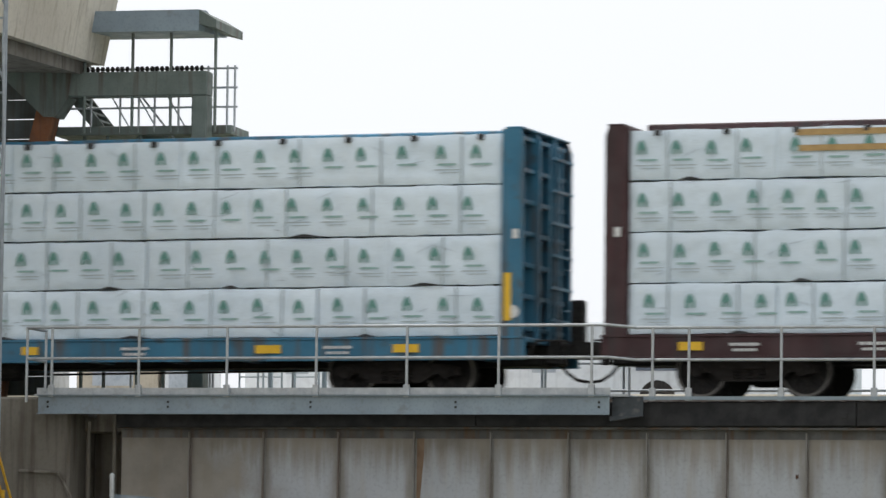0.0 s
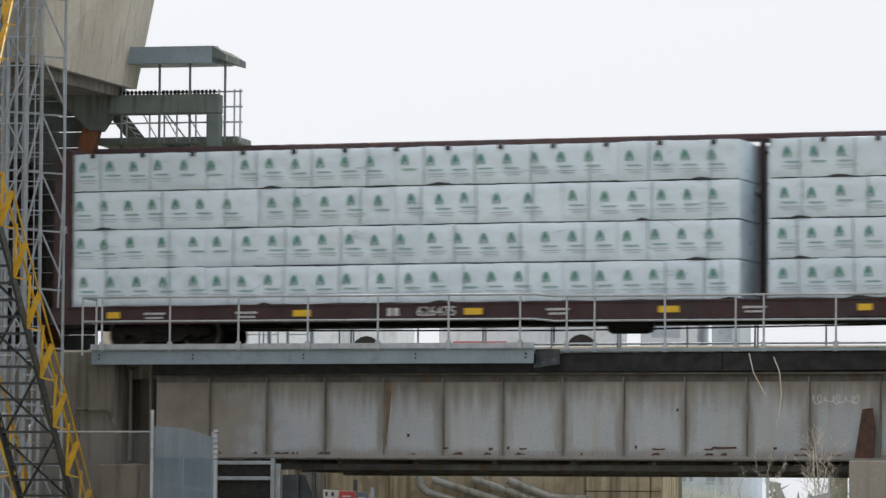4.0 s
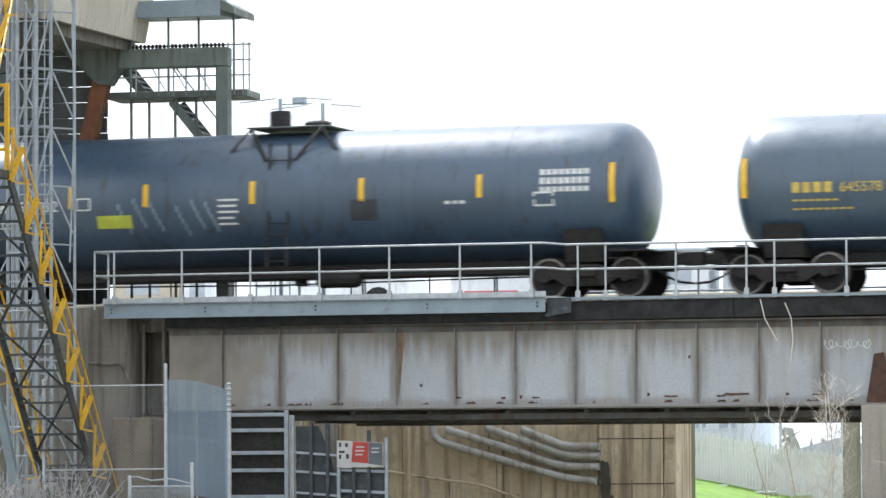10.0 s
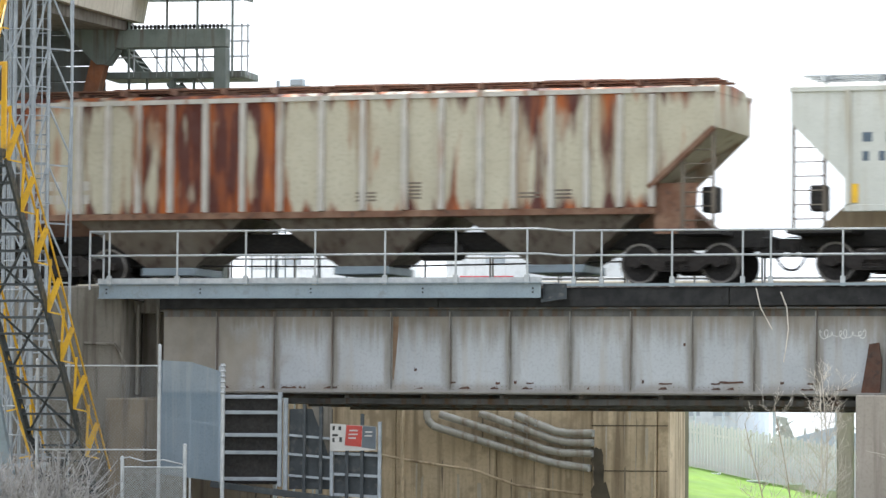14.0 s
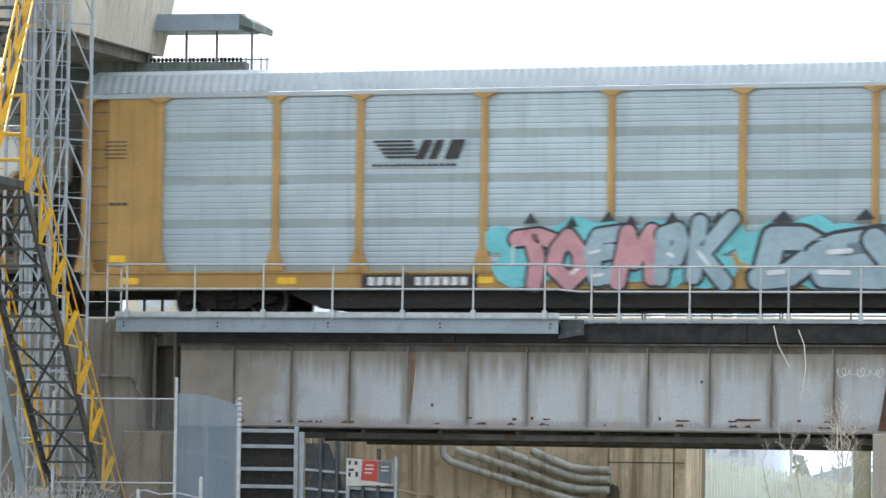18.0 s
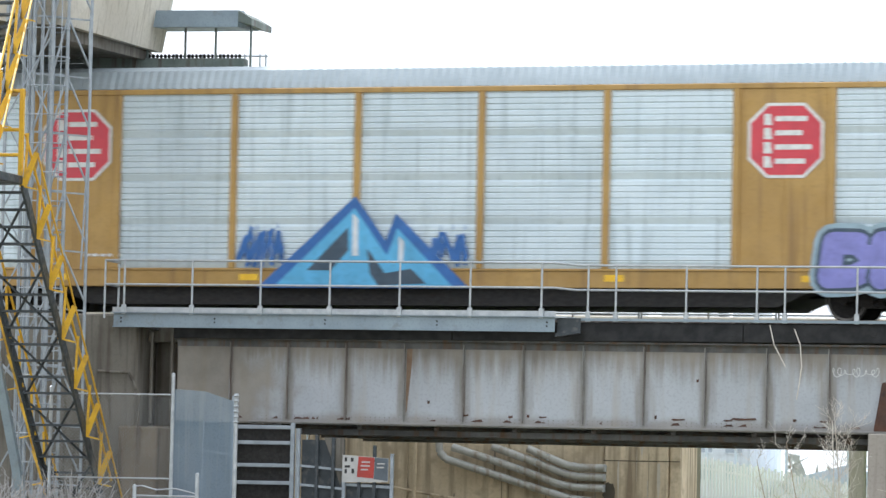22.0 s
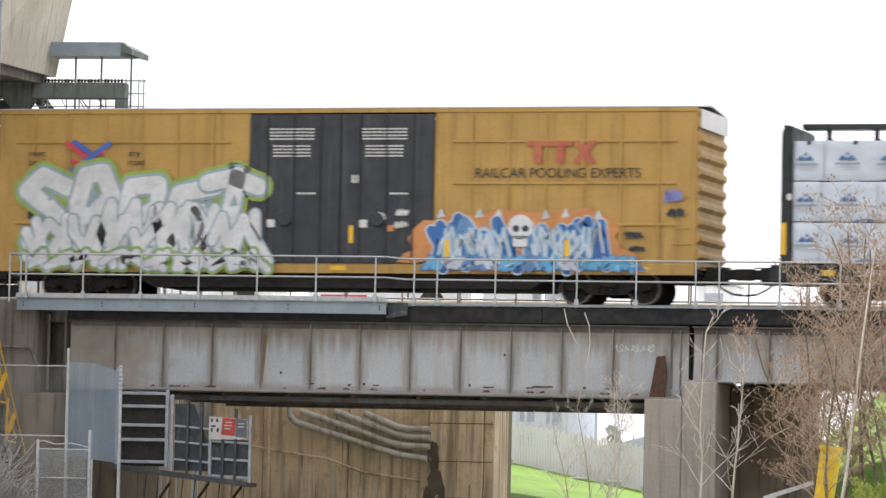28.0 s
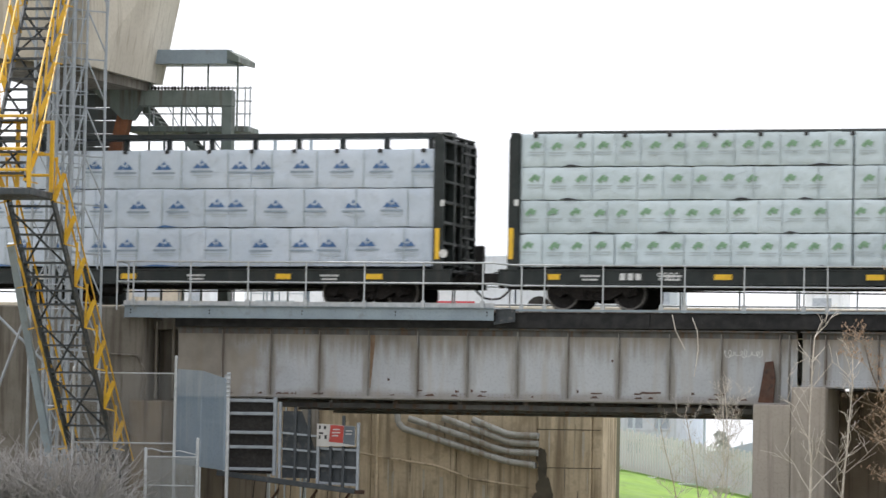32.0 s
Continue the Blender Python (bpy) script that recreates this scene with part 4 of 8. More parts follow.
def rust_bands(name, base, spots):
    """Old paint through which rust has broken in bands (centre x, half width, strength), and along the top edge."""
    m = mat(name, *base, 0.68, scale=1.0, fine=12, bump=0.14, streak=(0.24, 0.12, 0.05), amount=0.28, stretch=(1.6, 1.6, 0.2))
    n, k = m.node_tree.nodes, m.node_tree.links
    at = n.new("ShaderNodeTexCoord").outputs["Object"]
    xyz = n.new("ShaderNodeSeparateXYZ")
    k.new(at, xyz.inputs[0])

    def calc(op, a, b=None, c=None):
        q = n.new("ShaderNodeMath")
        q.operation = op
        for i, v in enumerate((a, b, c)):
            if v is None:
                continue
            if isinstance(v, (int, float)):
                q.inputs[i].default_value = v
            else:
                k.new(v, q.inputs[i])
        return q.outputs[0]

    total = None
    for cx, hw, st in spots:
        e = calc("MULTIPLY", calc("SUBTRACT", 1.0, calc("MINIMUM", calc("DIVIDE", calc("ABSOLUTE", calc("SUBTRACT", xyz.outputs[0], cx)), hw), 1.0)), st)
        total = e if total is None else calc("MAXIMUM", total, e)
    top = calc("MULTIPLY", calc("MAXIMUM", calc("SUBTRACT", xyz.outputs[2], 3.55), 0.0), 0.40)
    top = calc("MAXIMUM", top, calc("MULTIPLY", calc("MAXIMUM", calc("SUBTRACT", 1.95, xyz.outputs[2]), 0.0), 0.5))
    mp = n.new("ShaderNodeMapping")
    mp.inputs["Scale"].default_value = (3.2, 3.2, 0.5)
    k.new(at, mp.inputs["Vector"])
    no = n.new("ShaderNodeTexNoise")
    no.inputs["Scale"].default_value, no.inputs["Detail"].default_value = 1.0, 7.0
    k.new(mp.outputs[0], no.inputs["Vector"])
    raw = calc("ADD", calc("ADD", no.outputs[0], total), top)
    fac = n.new("ShaderNodeMapRange")
    fac.inputs["From Min"].default_value, fac.inputs["From Max"].default_value = 0.62, 0.80
    k.new(raw, fac.inputs["Value"])
    rn = n.new("ShaderNodeTexNoise")
    rn.inputs["Scale"].default_value, rn.inputs["Detail"].default_value = 0.9, 7.0
    k.new(mp.outputs[0], rn.inputs["Vector"])
    ramp = n.new("ShaderNodeValToRGB")
    ramp.color_ramp.elements[0].position, ramp.color_ramp.elements[0].color = 0.45, (0.075, 0.017, 0.010, 1)
    ramp.color_ramp.elements[1].position, ramp.color_ramp.elements[1].color = 0.70, (0.42, 0.11, 0.016, 1)
    k.new(rn.outputs[0], ramp.inputs[0])
    b = n["Principled BSDF"]
    old = b.inputs["Base Color"].links[0].from_socket
    mix = n.new("ShaderNodeMix")
    mix.data_type = "RGBA"
    k.new(fac.outputs[0], mix.inputs["Factor"])
    k.new(old, mix.inputs[6])
    k.new(ramp.outputs[0], mix.inputs[7])
    k.new(mix.outputs[2], b.inputs["Base Color"])
    return m


def spray(name, c):
    return mat(name, c, tuple(x * 0.8 for x in c), 0.6, scale=2.2, fine=9, bump=0.02)


SP_PINK, SP_TEAL, SP_BLACK, SP_WHITE = spray("pink_spray", (0.52, 0.27, 0.30)), spray("teal_spray", (0.16, 0.50, 0.55)), spray("black_spray", (0.03, 0.035, 0.04)), spray("white_spray", (0.66, 0.68, 0.70))
SP_GREY, SP_BLUE, SP_SKY, SP_VIOLET = spray("grey_blue_spray", (0.30, 0.40, 0.46)), spray("deep_blue_spray", (0.04, 0.14, 0.40)), spray("sky_blue_spray", (0.12, 0.42, 0.68)), spray("violet_spray", (0.24, 0.24, 0.56))
SP_LIME, SP_ORANGE, SP_ROSE, SP_NAVY = spray("lime_spray", (0.30, 0.42, 0.10)), spray("orange_spray", (0.62, 0.20, 0.04)), spray("rose_spray", (0.66, 0.16, 0.28)), spray("slate_navy_spray", (0.055, 0.085, 0.12))
HOPPER = rust_bands("rust_stained_cream_paint", ((0.47, 0.44, 0.34), (0.41, 0.375, 0.285)), [(3.55, 0.40, 0.30), (4.35, 0.55, 0.50), (5.0, 0.6, 0.56), (5.7, 0.7, 0.62), (6.55, 0.55, 0.60), (0.75, 0.55, 0.24), (1.15, 0.35, 0.20), (2.3, 0.3, 0.12), (10.9, 0.3, 0.16), (12.75, 0.45, 0.32), (13.35, 0.3, 0.20), (14.4, 0.35, 0.18), (15.6, 1.0, 0.10)])
SP_GREEN = spray("green_spray", (0.06, 0.30, 0.10))
SP_DUSK, SP_PALEWHITE = spray("dusty_blue_spray", (0.14, 0.27, 0.50)), spray("bluish_white_spray", (0.56, 0.60, 0.66))

TRAVEL = (139.2402, -2.0751, 0.0326, 0.7051, 0.7809, -0.3448, -0.5273)


def gone(t):
    """Metres that the train has rolled west since the middle of the clip."""
    a = (t - 16) / 16
    return sum(c * a ** (k + 1) for k, c in enumerate(TRAVEL))


CARS = []


def on_track(s):
    """A pose on the track's centre line, s metres east of the middle of the span."""
    return pose(8.16 + s * math.cos(radians(AXIS)), 2.672 + s * math.sin(radians(AXIS)), RZ, 0, 0, AXIS)


def car_thing(name, label, category, u):
    ob = thing(name, label, category, on_track(u - gone(0)), group="cars of the freight train")
    ON_CAR.add(ob.name)
    CARS.append((ob, u))
    return ob


WHEELSETS = []
TRUCKIRON = mat("brown_black_cast_iron", (0.019, 0.016, 0.014), (0.027, 0.021, 0.018), 0.8, 0.0, scale=4, fine=20, bump=0.2, grime=(0.040, 0.030, 0.024))
_ws = Shape()
for _o in (-0.755, 0.755):
    _d = 1 if _o > 0 else -1
    _ws.turned([(-0.065, 0.0001), (-0.065, 0.20), (-0.05, 0.38), (-0.065, 0.42), (0.06, 0.435), (0.068, 0.47), (0.085, 0.46), (0.085, 0.38), (0.04, 0.2), (0.07, 0.0001)][::1] if _d < 0 else
               [(-0.085, 0.0001), (-0.04, 0.2), (-0.085, 0.38), (-0.085, 0.46), (-0.068, 0.47), (-0.06, 0.435), (0.065, 0.42), (0.05, 0.38), (0.065, 0.20), (0.065, 0.0001)], (0, _o, 0), "y", 28)
_ws.rod((0, -1.05, 0), (0, 1.05, 0), 0.075, n=12)
WS_MESH = _ws.mesh("wheelset", WHEEL, True)
RIM_MESH = []
for _o in (-0.845, 0.845):
    _rg = Shape()
    for _k in range(28):
        _a, _b = math.pi * _k / 14, math.pi * (_k + 1) / 14
        _rg.add([(q * math.cos(c), _o, q * math.sin(c)) for q, c in ((0.385, _a), (0.432, _a), (0.432, _b), (0.385, _b))], [(0, 1, 2, 3)])
    RIM_MESH.append(_rg.mesh("tread_face", TREAD))
_sf = Shape()
for _y in (-1.0, 1.0):
    _sf.prism([(-1.12, 0.50), (-1.12, 0.38), (-0.98, 0.35), (-0.70, 0.40), (-0.44, 0.24), (0.44, 0.24), (0.70, 0.40), (0.98, 0.35), (1.12, 0.38), (1.12, 0.50), (0.85, 0.56), (0.50, 0.58), (0.30, 0.70), (-0.30, 0.70), (-0.50, 0.58), (-0.85, 0.56)], _y - 0.09, _y + 0.09)
    for _x in (-0.89, 0.89):
        _sf.turned([(-0.13, 0.0001), (-0.13, 0.10), (0.1, 0.12), (0.1, 0.0001)] if _y < 0 else [(-0.1, 0.0001), (-0.1, 0.12), (0.13, 0.10), (0.13, 0.0001)], (_x, _y, 0.42), "y", 12)
_sf.box(-0.25, 0.25, -1.15, 1.15, 0.42, 0.68, 0.03)
TRUCK_MESH = _sf.mesh("truck", TRUCKIRON)
_sp = Shape()
for _y in (-1.05, 1.05):
    for _x in (-0.2, 0.0, 0.2):
        for _k in range(4):
            _sp.turned([(0, 0.05), (0.03, 0.085), (0.06, 0.05)], (_x, _y, 0.26 + 0.06 * _k), "z", 8)
SPRING_MESH = _sp.mesh("coil_springs", WHEEL)
_cp = Shape().box(-0.75, -0.1, -0.12, 0.12, 0.74, 0.98, 0.03).prism([(-0.1, -0.16), (0.12, -0.2), (0.26, -0.1), (0.2, 0.02), (0.26, 0.14), (0.1, 0.2), (-0.1, 0.16)], 0.72, 1.0, "z")
COUPLER_MESH = _cp.mesh("coupler", DARK)
LENGTHS = {}


def couple_train():
    """Couplers that meet between the cars, with hanging brake hoses, cut levers and a platform step at every end."""
    for k, (car, u) in enumerate(CARS):
        end = LENGTHS[car] * LONG
        west = u - CARS[k - 1][1] - LENGTHS[CARS[k - 1][0]] * LONG if k else 1.4
        east = CARS[k + 1][1] - u - end if k + 1 < len(CARS) else 1.4
        for x, gap, d in ((0, west, -1), (end, east, 1)):
            reach = min(max(gap / 2, 0.35), 1.1)
            part("coupler", COUPLER_MESH, DARK, car, m=pose((x + d * (reach - 0.13)) / LONG, 0, -0.04, 0, 0, 0 if d > 0 else 180))
            part("draft_pocket", Shape().box(min(x, x + d * (reach - 0.55)) / LONG - 0.1, max(x, x + d * (reach - 0.55)) / LONG + 0.1, -0.24, 0.24, 0.56, 1.0, 0.03), DARK, car)
            part("brake_hose", Shape().pipe([((x + d * f * reach) / LONG, -0.30 * d * (1 - f * 0.9), z) for f, z in ((-0.1, 0.62), (0.25, 0.60), (0.45, 0.44), (0.7, 0.32), (1.0, 0.29))], 0.03, 6), DARK, car)
            part("uncoupling_lever", Shape().pipe([((x - d * 0.05) / LONG, -1.42, 0.62), ((x + d * 0.10) / LONG, -1.38, 0.92), ((x + d * (reach - 0.35)) / LONG, -0.3, 0.98), ((x + d * (reach - 0.2)) / LONG, -0.1, 0.90)], 0.018, 5), DARK, car)
            part("angle_cock", Shape().box((x + d * 0.22) / LONG - 0.07, (x + d * 0.22) / LONG + 0.07, -0.40, -0.26, 0.56, 0.70, 0.02), DARK, car)


def running_gear(car, xs, length, sill=0.55):
    """Two trucks with turning wheelsets, couplers, brake hoses and the centre sill."""
    for x in xs:
        tr = part("truck", TRUCK_MESH, DARK, car, m=pose(x, 0, 0))
        tagged(part("spring_nest", SPRING_MESH, WHEEL, tr), kind="stuff")
        for d in (-0.89, 0.89):
            w = part("wheelset", WS_MESH, WHEEL, tr, m=pose(d, 0, 0.42))
            w.data = WS_MESH
            WHEELSETS.append((w, d, car))
            for rim in RIM_MESH:
                part("tread_face", rim, TREAD, tr, m=pose(d, 0, 0.42))
    LENGTHS[car] = length
    part("centre_sill", Shape().box(0.1, length - 0.1, -0.33, 0.33, sill, sill + 0.42, 0.03), DARK, car)
    bc = length * 0.5
    part("brake_reservoir", Shape().turned([(-0.5, 0.001), (-0.48, 0.16), (-0.4, 0.2), (0.4, 0.2), (0.48, 0.16), (0.5, 0.001)], (bc + 1.5, -0.6, sill - 0.02), "x", 12), DARK, car)
    part("brake_rod", Shape().pipe([(xs[0], -0.5, 0.5), (bc, -0.55, 0.42), (xs[1], -0.5, 0.5)], 0.02, 5), DARK, car)


def words(car, text, x, z, size, material, y, name="lettering", squeeze=1.0):
    """Letters on a car's south side, from x, their foot at z."""
    cu = bpy.data.curves.new(name, "FONT")
    cu.body, cu.size, cu.extrude = text, size, 0.002
    cu.materials.append(material)
    ob = new(name, cu)
    ob.parent = car
    ob.matrix_basis = pose(x * LONG, y, z, 90, 0, 0) @ Matrix.Diagonal((squeeze * LONG, 1, 1, 1))
    return ob


def bars(s, x, z, w, h, n, y, gap=0.35):
    """Unreadable or private writing: n plain bars across w."""
    step = w / n
    for i in range(n):
        s.box(x + i * step, x + (i + 1 - gap) * step, y - 0.002, y, z, z + h)
    return s


def emblem(s, x, z, kind, y):
    if kind == "arch":
        s.flat([(x - 0.08, z), (x - 0.082, z + 0.12), (x - 0.055, z + 0.19), (x - 0.005, z + 0.245), (x + 0.05, z + 0.185), (x + 0.078, z + 0.11), (x + 0.08, z), (x + 0.035, z), (x + 0.03, z + 0.06), (x + 0.004, z + 0.10), (x - 0.022, z + 0.06), (x - 0.026, z)], y)
    elif kind == "peak":
        s.flat([(x - 0.04, z + 0.10), (x, z + 0.19), (x + 0.05, z + 0.10), (x + 0.02, z + 0.12), (x, z + 0.10)], y)
        s.flat([(x - 0.19, z), (x - 0.10, z + 0.11), (x - 0.04, z + 0.05), (x - 0.02, z + 0.085), (x - 0.05, z)], y)
        s.flat([(x - 0.04, z), (x + 0.0, z + 0.08), (x + 0.03, z + 0.04), (x + 0.08, z + 0.12), (x + 0.18, z)], y)
    else:
        for dx, dz in ((-0.07, 0.05), (0.0, 0.12), (0.08, 0.08)):
            s.flat([(x + dx - 0.09, z + dz - 0.03), (x + dx - 0.02, z + dz + 0.05), (x + dx + 0.08, z + dz + 0.04), (x + dx + 0.04, z + dz - 0.02), (x + dx + 0.01, z + dz - 0.10)], y)


EMBLEMS = {}
for _k, _m in (("arch", PRINTGREEN), ("peak", PRINTBLUE), ("leaf", PRINTLEAF)):
    _s = Shape()
    emblem(_s, 0, 0, _k, 0)
    if _k == "peak":
        _s.v = [(a * 1.25, b, c * 1.2) for a, b, c in _s.v]
    EMBLEMS[_k] = _s.mesh("printed_emblem", _m)


def crumpled(x0, x1, y0, y1, z0, z1, rnd):
    """A wrapped lumber pack whose front sheet is creased and sags a little between its straps."""
    nx, nz = max(4, int((x1 - x0) / 0.065)), 10
    s, ph = Shape(), rnd.uniform(0, 90)
    for i in range(nx + 1):
        f = i / nx
        x = x0 + (x1 - x0) * f
        for j in range(nz + 1):
            g = j / nz
            top = 0.016 * noise.noise((x * 1.7, ph, 5)) + 0.010 * noise.noise((x * 6, ph, 9))
            low = 0.016 * noise.noise((x * 1.5, ph, 15)) + 0.010 * noise.noise((x * 5, ph, 19))
            z = z0 + low * (1 - g) + (z1 + top - z0) * g
            fold = 0.5 + 0.5 * noise.noise((x * 2.6 + g * 1.5, ph, g * 2.0))
            fine = abs(noise.noise((x * 7 - g * 3.0, ph + 3, g * 4.5)))
            rim = 0.03 if j in (0, nz) or i in (0, nx) else 0.0
            s.v.append((x, y0 + 0.040 * fold + 0.042 * fine + rim, z))
    m = nz + 1
    s.f = [(i * m + j, (i + 1) * m + j, (i + 1) * m + j + 1, i * m + j + 1) for i in range(nx) for j in range(nz)]
    back = [len(s.v) + k for k in range(4)]
    s.v += [(x0, y1, z0), (x1, y1, z0), (x1, y1, z1), (x0, y1, z1)]
    bottom, upper = [i * m for i in range(nx + 1)], [i * m + nz for i in range(nx + 1)]
    s.f += [tuple(bottom[::-1] + [back[0], back[1]]), tuple(upper + [back[2], back[3]]), tuple(range(m)) + (back[3], back[0]), tuple(nx * m + j for j in range(m))[::-1] + (back[1], back[2]), tuple(back)]
    return s


def centerbeam(u, paint, wrap, kind, seed, tiers, z0, z1, label, gaps=(), sill_text="", mark=None, torn=(), glow=(), chord=4.43, gap_from=0, slim=0.34, flaps=()):
    """A bulkhead flat car with a centre beam, loaded with wrapped lumber on both sides."""
    rnd = random.Random(seed)
    L, W, T = 22.5, 1.53, 0.52 if slim < 0.3 else 0.44
    far = 0.36
    car = car_thing("lumber_car", label, "rail car", u)
    running_gear(car, (2.40, 20.1), L)
    for y in (-W, W):
        a, b = (y, y + 0.05) if y < 0 else (y - 0.05, y)
        o = -0.03 if y < 0 else 0.03
        part("side_sill", Shape().prism([(y, 0.635), (y + o, 0.63), (y + o, 0.60), (y - 2 * o, 0.60), (y - 2 * o, 0.995), (y + o, 0.995), (y + o, 0.96), (y, 0.955)], 0.05, L - 0.05, "x"), paint, car)
    part("deck", Shape().box(0.05, L - 0.05, -W + 0.05, W - 0.05, 0.90, 0.985, 0.01), paint, car)
    for k in range(16):
        x = 1.0 + 1.37 * k
        part("deck_crossbearer", Shape().box(x - 0.08, x + 0.08, -W + 0.06, W - 0.06, 0.62, 0.9, 0.01), paint, car)
    for side, x0, x1 in ((-1, T - slim, T), (1, L - T, L - T + slim)):
        xi = x1 if side < 0 else x0
        bh = part("bulkhead", Shape().box(xi - 0.03, xi + 0.03, -W, W - far, 0.99, 4.46, 0.01), paint, car)
        for y in (-W, -0.6, 0.35, W - far):
            t = 0.03 if abs(y) > 1 else 0.05
            yy = y * 0.985
            part("bulkhead_post", Shape().prism([(x0, 0.99), (x1, 0.99), (x1, 4.46), (x0 + (0.06 if side < 0 else 0), 4.46), (x0, 4.3)] if side < 0 else [(x0, 0.99), (x1, 0.99), (x1, 4.3), (x1 - 0.06, 4.46), (x0, 4.46)], yy - t, yy + t), paint, bh)
        for k in range(7):
            z = 1.15 + 0.53 * k
            part("bulkhead_rib", Shape().box(min(xi, (x0 + x1) / 2 + side * 0.1), max(xi, (x0 + x1) / 2 + side * 0.1), -W + 0.08, W - far - 0.08, z - 0.04, z + 0.04, 0.01), paint, bh)
        xe = x0 if side < 0 else x1
        for yy in (-0.1, 0.5, W - far - 0.09):
            part("end_stanchion", Shape().box(min(xe, xe + side * 0.03), max(xe, xe + side * 0.03), yy - 0.05, yy + 0.05, 1.0, 4.30, 0.01), paint, bh)
        for k in range(6):
            z = 1.35 + 0.55 * k
            part("end_rung", Shape().box(min(xe + side * 0.01, xe + side * 0.06), max(xe + side * 0.01, xe + side * 0.06), -0.1, W - far - 0.09, z - 0.025, z + 0.025), paint, bh)
        part("brake_stand", Shape().box(min(xe + side * 0.2, xe + side * 0.42), max(xe + side * 0.2, xe + side * 0.42), 0.5, 0.75, 0.95, 1.72, 0.03), DARK, car)
        part("bulkhead_cap", Shape().box(x0 + 0.03, x1 - 0.03, -W, W - far, 4.46, 4.50, 0.01), paint, bh)
        for zz in (1.55, 1.9, 2.25, 2.6):
            part("grab_iron", Shape().rod(((x0 if side < 0 else x1) + side * 0.04, W - far - 0.5, zz), ((x0 if side < 0 else x1) + side * 0.04, W - far - 0.1, zz), 0.014, n=5), paint, bh)
        if side in glow:
            part("reflector", Shape().box(x0 + 0.03, x0 + 0.15, -W - 0.022, -W - 0.018, 1.25, 2.05), REFLECT, bh, "yellow reflector")
        part("number_plate", Shape().box(x0 + 0.16, x0 + 0.27, -W - 0.022, -W - 0.018, 2.62, 2.78), LETTER, bh, "small white plate")
    # centre beam: top chord, columns, diagonals
    part("top_chord", Shape().box(T, L - T, -0.28, 0.28, chord, chord + 0.14, 0.02), paint, car)
    for k in range(18):
        x = 1.15 + 1.19 * k
        part("beam_column", Shape().box(x - 0.05, x + 0.05, -0.10, 0.10, 0.98, chord, 0.01), paint, car)
        if k < 17:
            part("beam_brace", Shape().bar((x, 0, 4.3), (x + 1.19, 0, 3.2), 0.06), paint, car)
    # the load
    h, y = (z1 - z0) / tiers, -W + 0.03
    strap = Shape().box(-0.010, 0.010, -0.004, 0.02, 0.02, h - 0.03).mesh("strap", STRAP)
    for k in range(tiers):
        z = z0 + h * k
        x, edge_l = T + 0.04, L - T - 0.04
        while x < edge_l - 0.3:
            ln = rnd.choice((2.44, 3.05, 3.66, 4.27, 4.88))
            e = min(edge_l, x + ln)
            if edge_l - e < 1.5:
                e = edge_l
            for g0, g1 in gaps:
                if k >= gap_from and x < g0 < e + 0.6:
                    e = g0 if e > g0 - 1.2 else e
            dy = rnd.uniform(0, 0.035)
            b_ = crumpled(x + 0.003, e - 0.003, y + dy, -0.15, z + 0.012, z + h - 0.010 - rnd.uniform(0, 0.012), rnd)
            lb = part("lumber_pack", b_, wrap, car, smooth=True)
            pl, fn = Shape(), Shape()
            px = x + rnd.uniform(0.18, 0.40)
            step = 0.575 if kind != "peak" else 1.05
            fz = z + h * (0.50 if kind != "leaf" else 0.55)
            while px < e - 0.20:
                jz = rnd.uniform(-0.02, 0.02)
                part("printed_emblem", EMBLEMS[kind], PRINTGREEN, lb, m=pose(px, y + dy - 0.003, fz + jz))
                w, yy = (0.26 if kind != "peak" else 0.34), y + dy - 0.003
                if kind == "leaf":
                    pl.box(px - 0.2, px + 0.24, yy, yy + 0.001, fz + jz - 0.12, fz + jz - 0.09).box(px - 0.2, px + 0.2, yy, yy + 0.001, fz + jz - 0.18, fz + jz - 0.16)
                else:
                    o = 0.10 if kind == "arch" else 0.0
                    q_ = 0.6 if kind == "arch" else 0.9
                    pl.box(px - w * q_ + o, px + w * q_ + o, yy, yy + 0.001, fz + jz - 0.115, fz + jz - (0.078 if kind == "arch" else 0.06))
                    if rnd.random() < 0.85:
                        fn.box(px - w * 0.8 + o, px + w * 0.9 + o, yy, yy + 0.001, fz + jz - 0.195, fz + jz - 0.175)
                        fn.box(px - w * 0.4 + o, px + w * 0.8 + o, yy, yy + 0.001, fz + jz - 0.245, fz + jz - 0.23)
                px += step + rnd.uniform(-0.03, 0.05) + (0.12 if rnd.random() < 0.12 else 0)
            if pl.v:
                tagged(part("printed_line", pl, {"arch": PRINTTEXT, "peak": PRINTGREY, "leaf": PRINTPALE}[kind], lb), kind="stuff")
            if fn.v:
                tagged(part("fine_print", fn, PRINTPALE, lb), kind="stuff")
            n = max(1, int((e - x) / 1.15))
            for i in range(n):
                sx = x + (i + 0.5) * (e - x) / n
                part("strap", strap, STRAP, lb, m=pose(sx + rnd.uniform(-0.06, 0.06), y + dy, z, 0, rnd.uniform(-0.8, 0.8), 0))
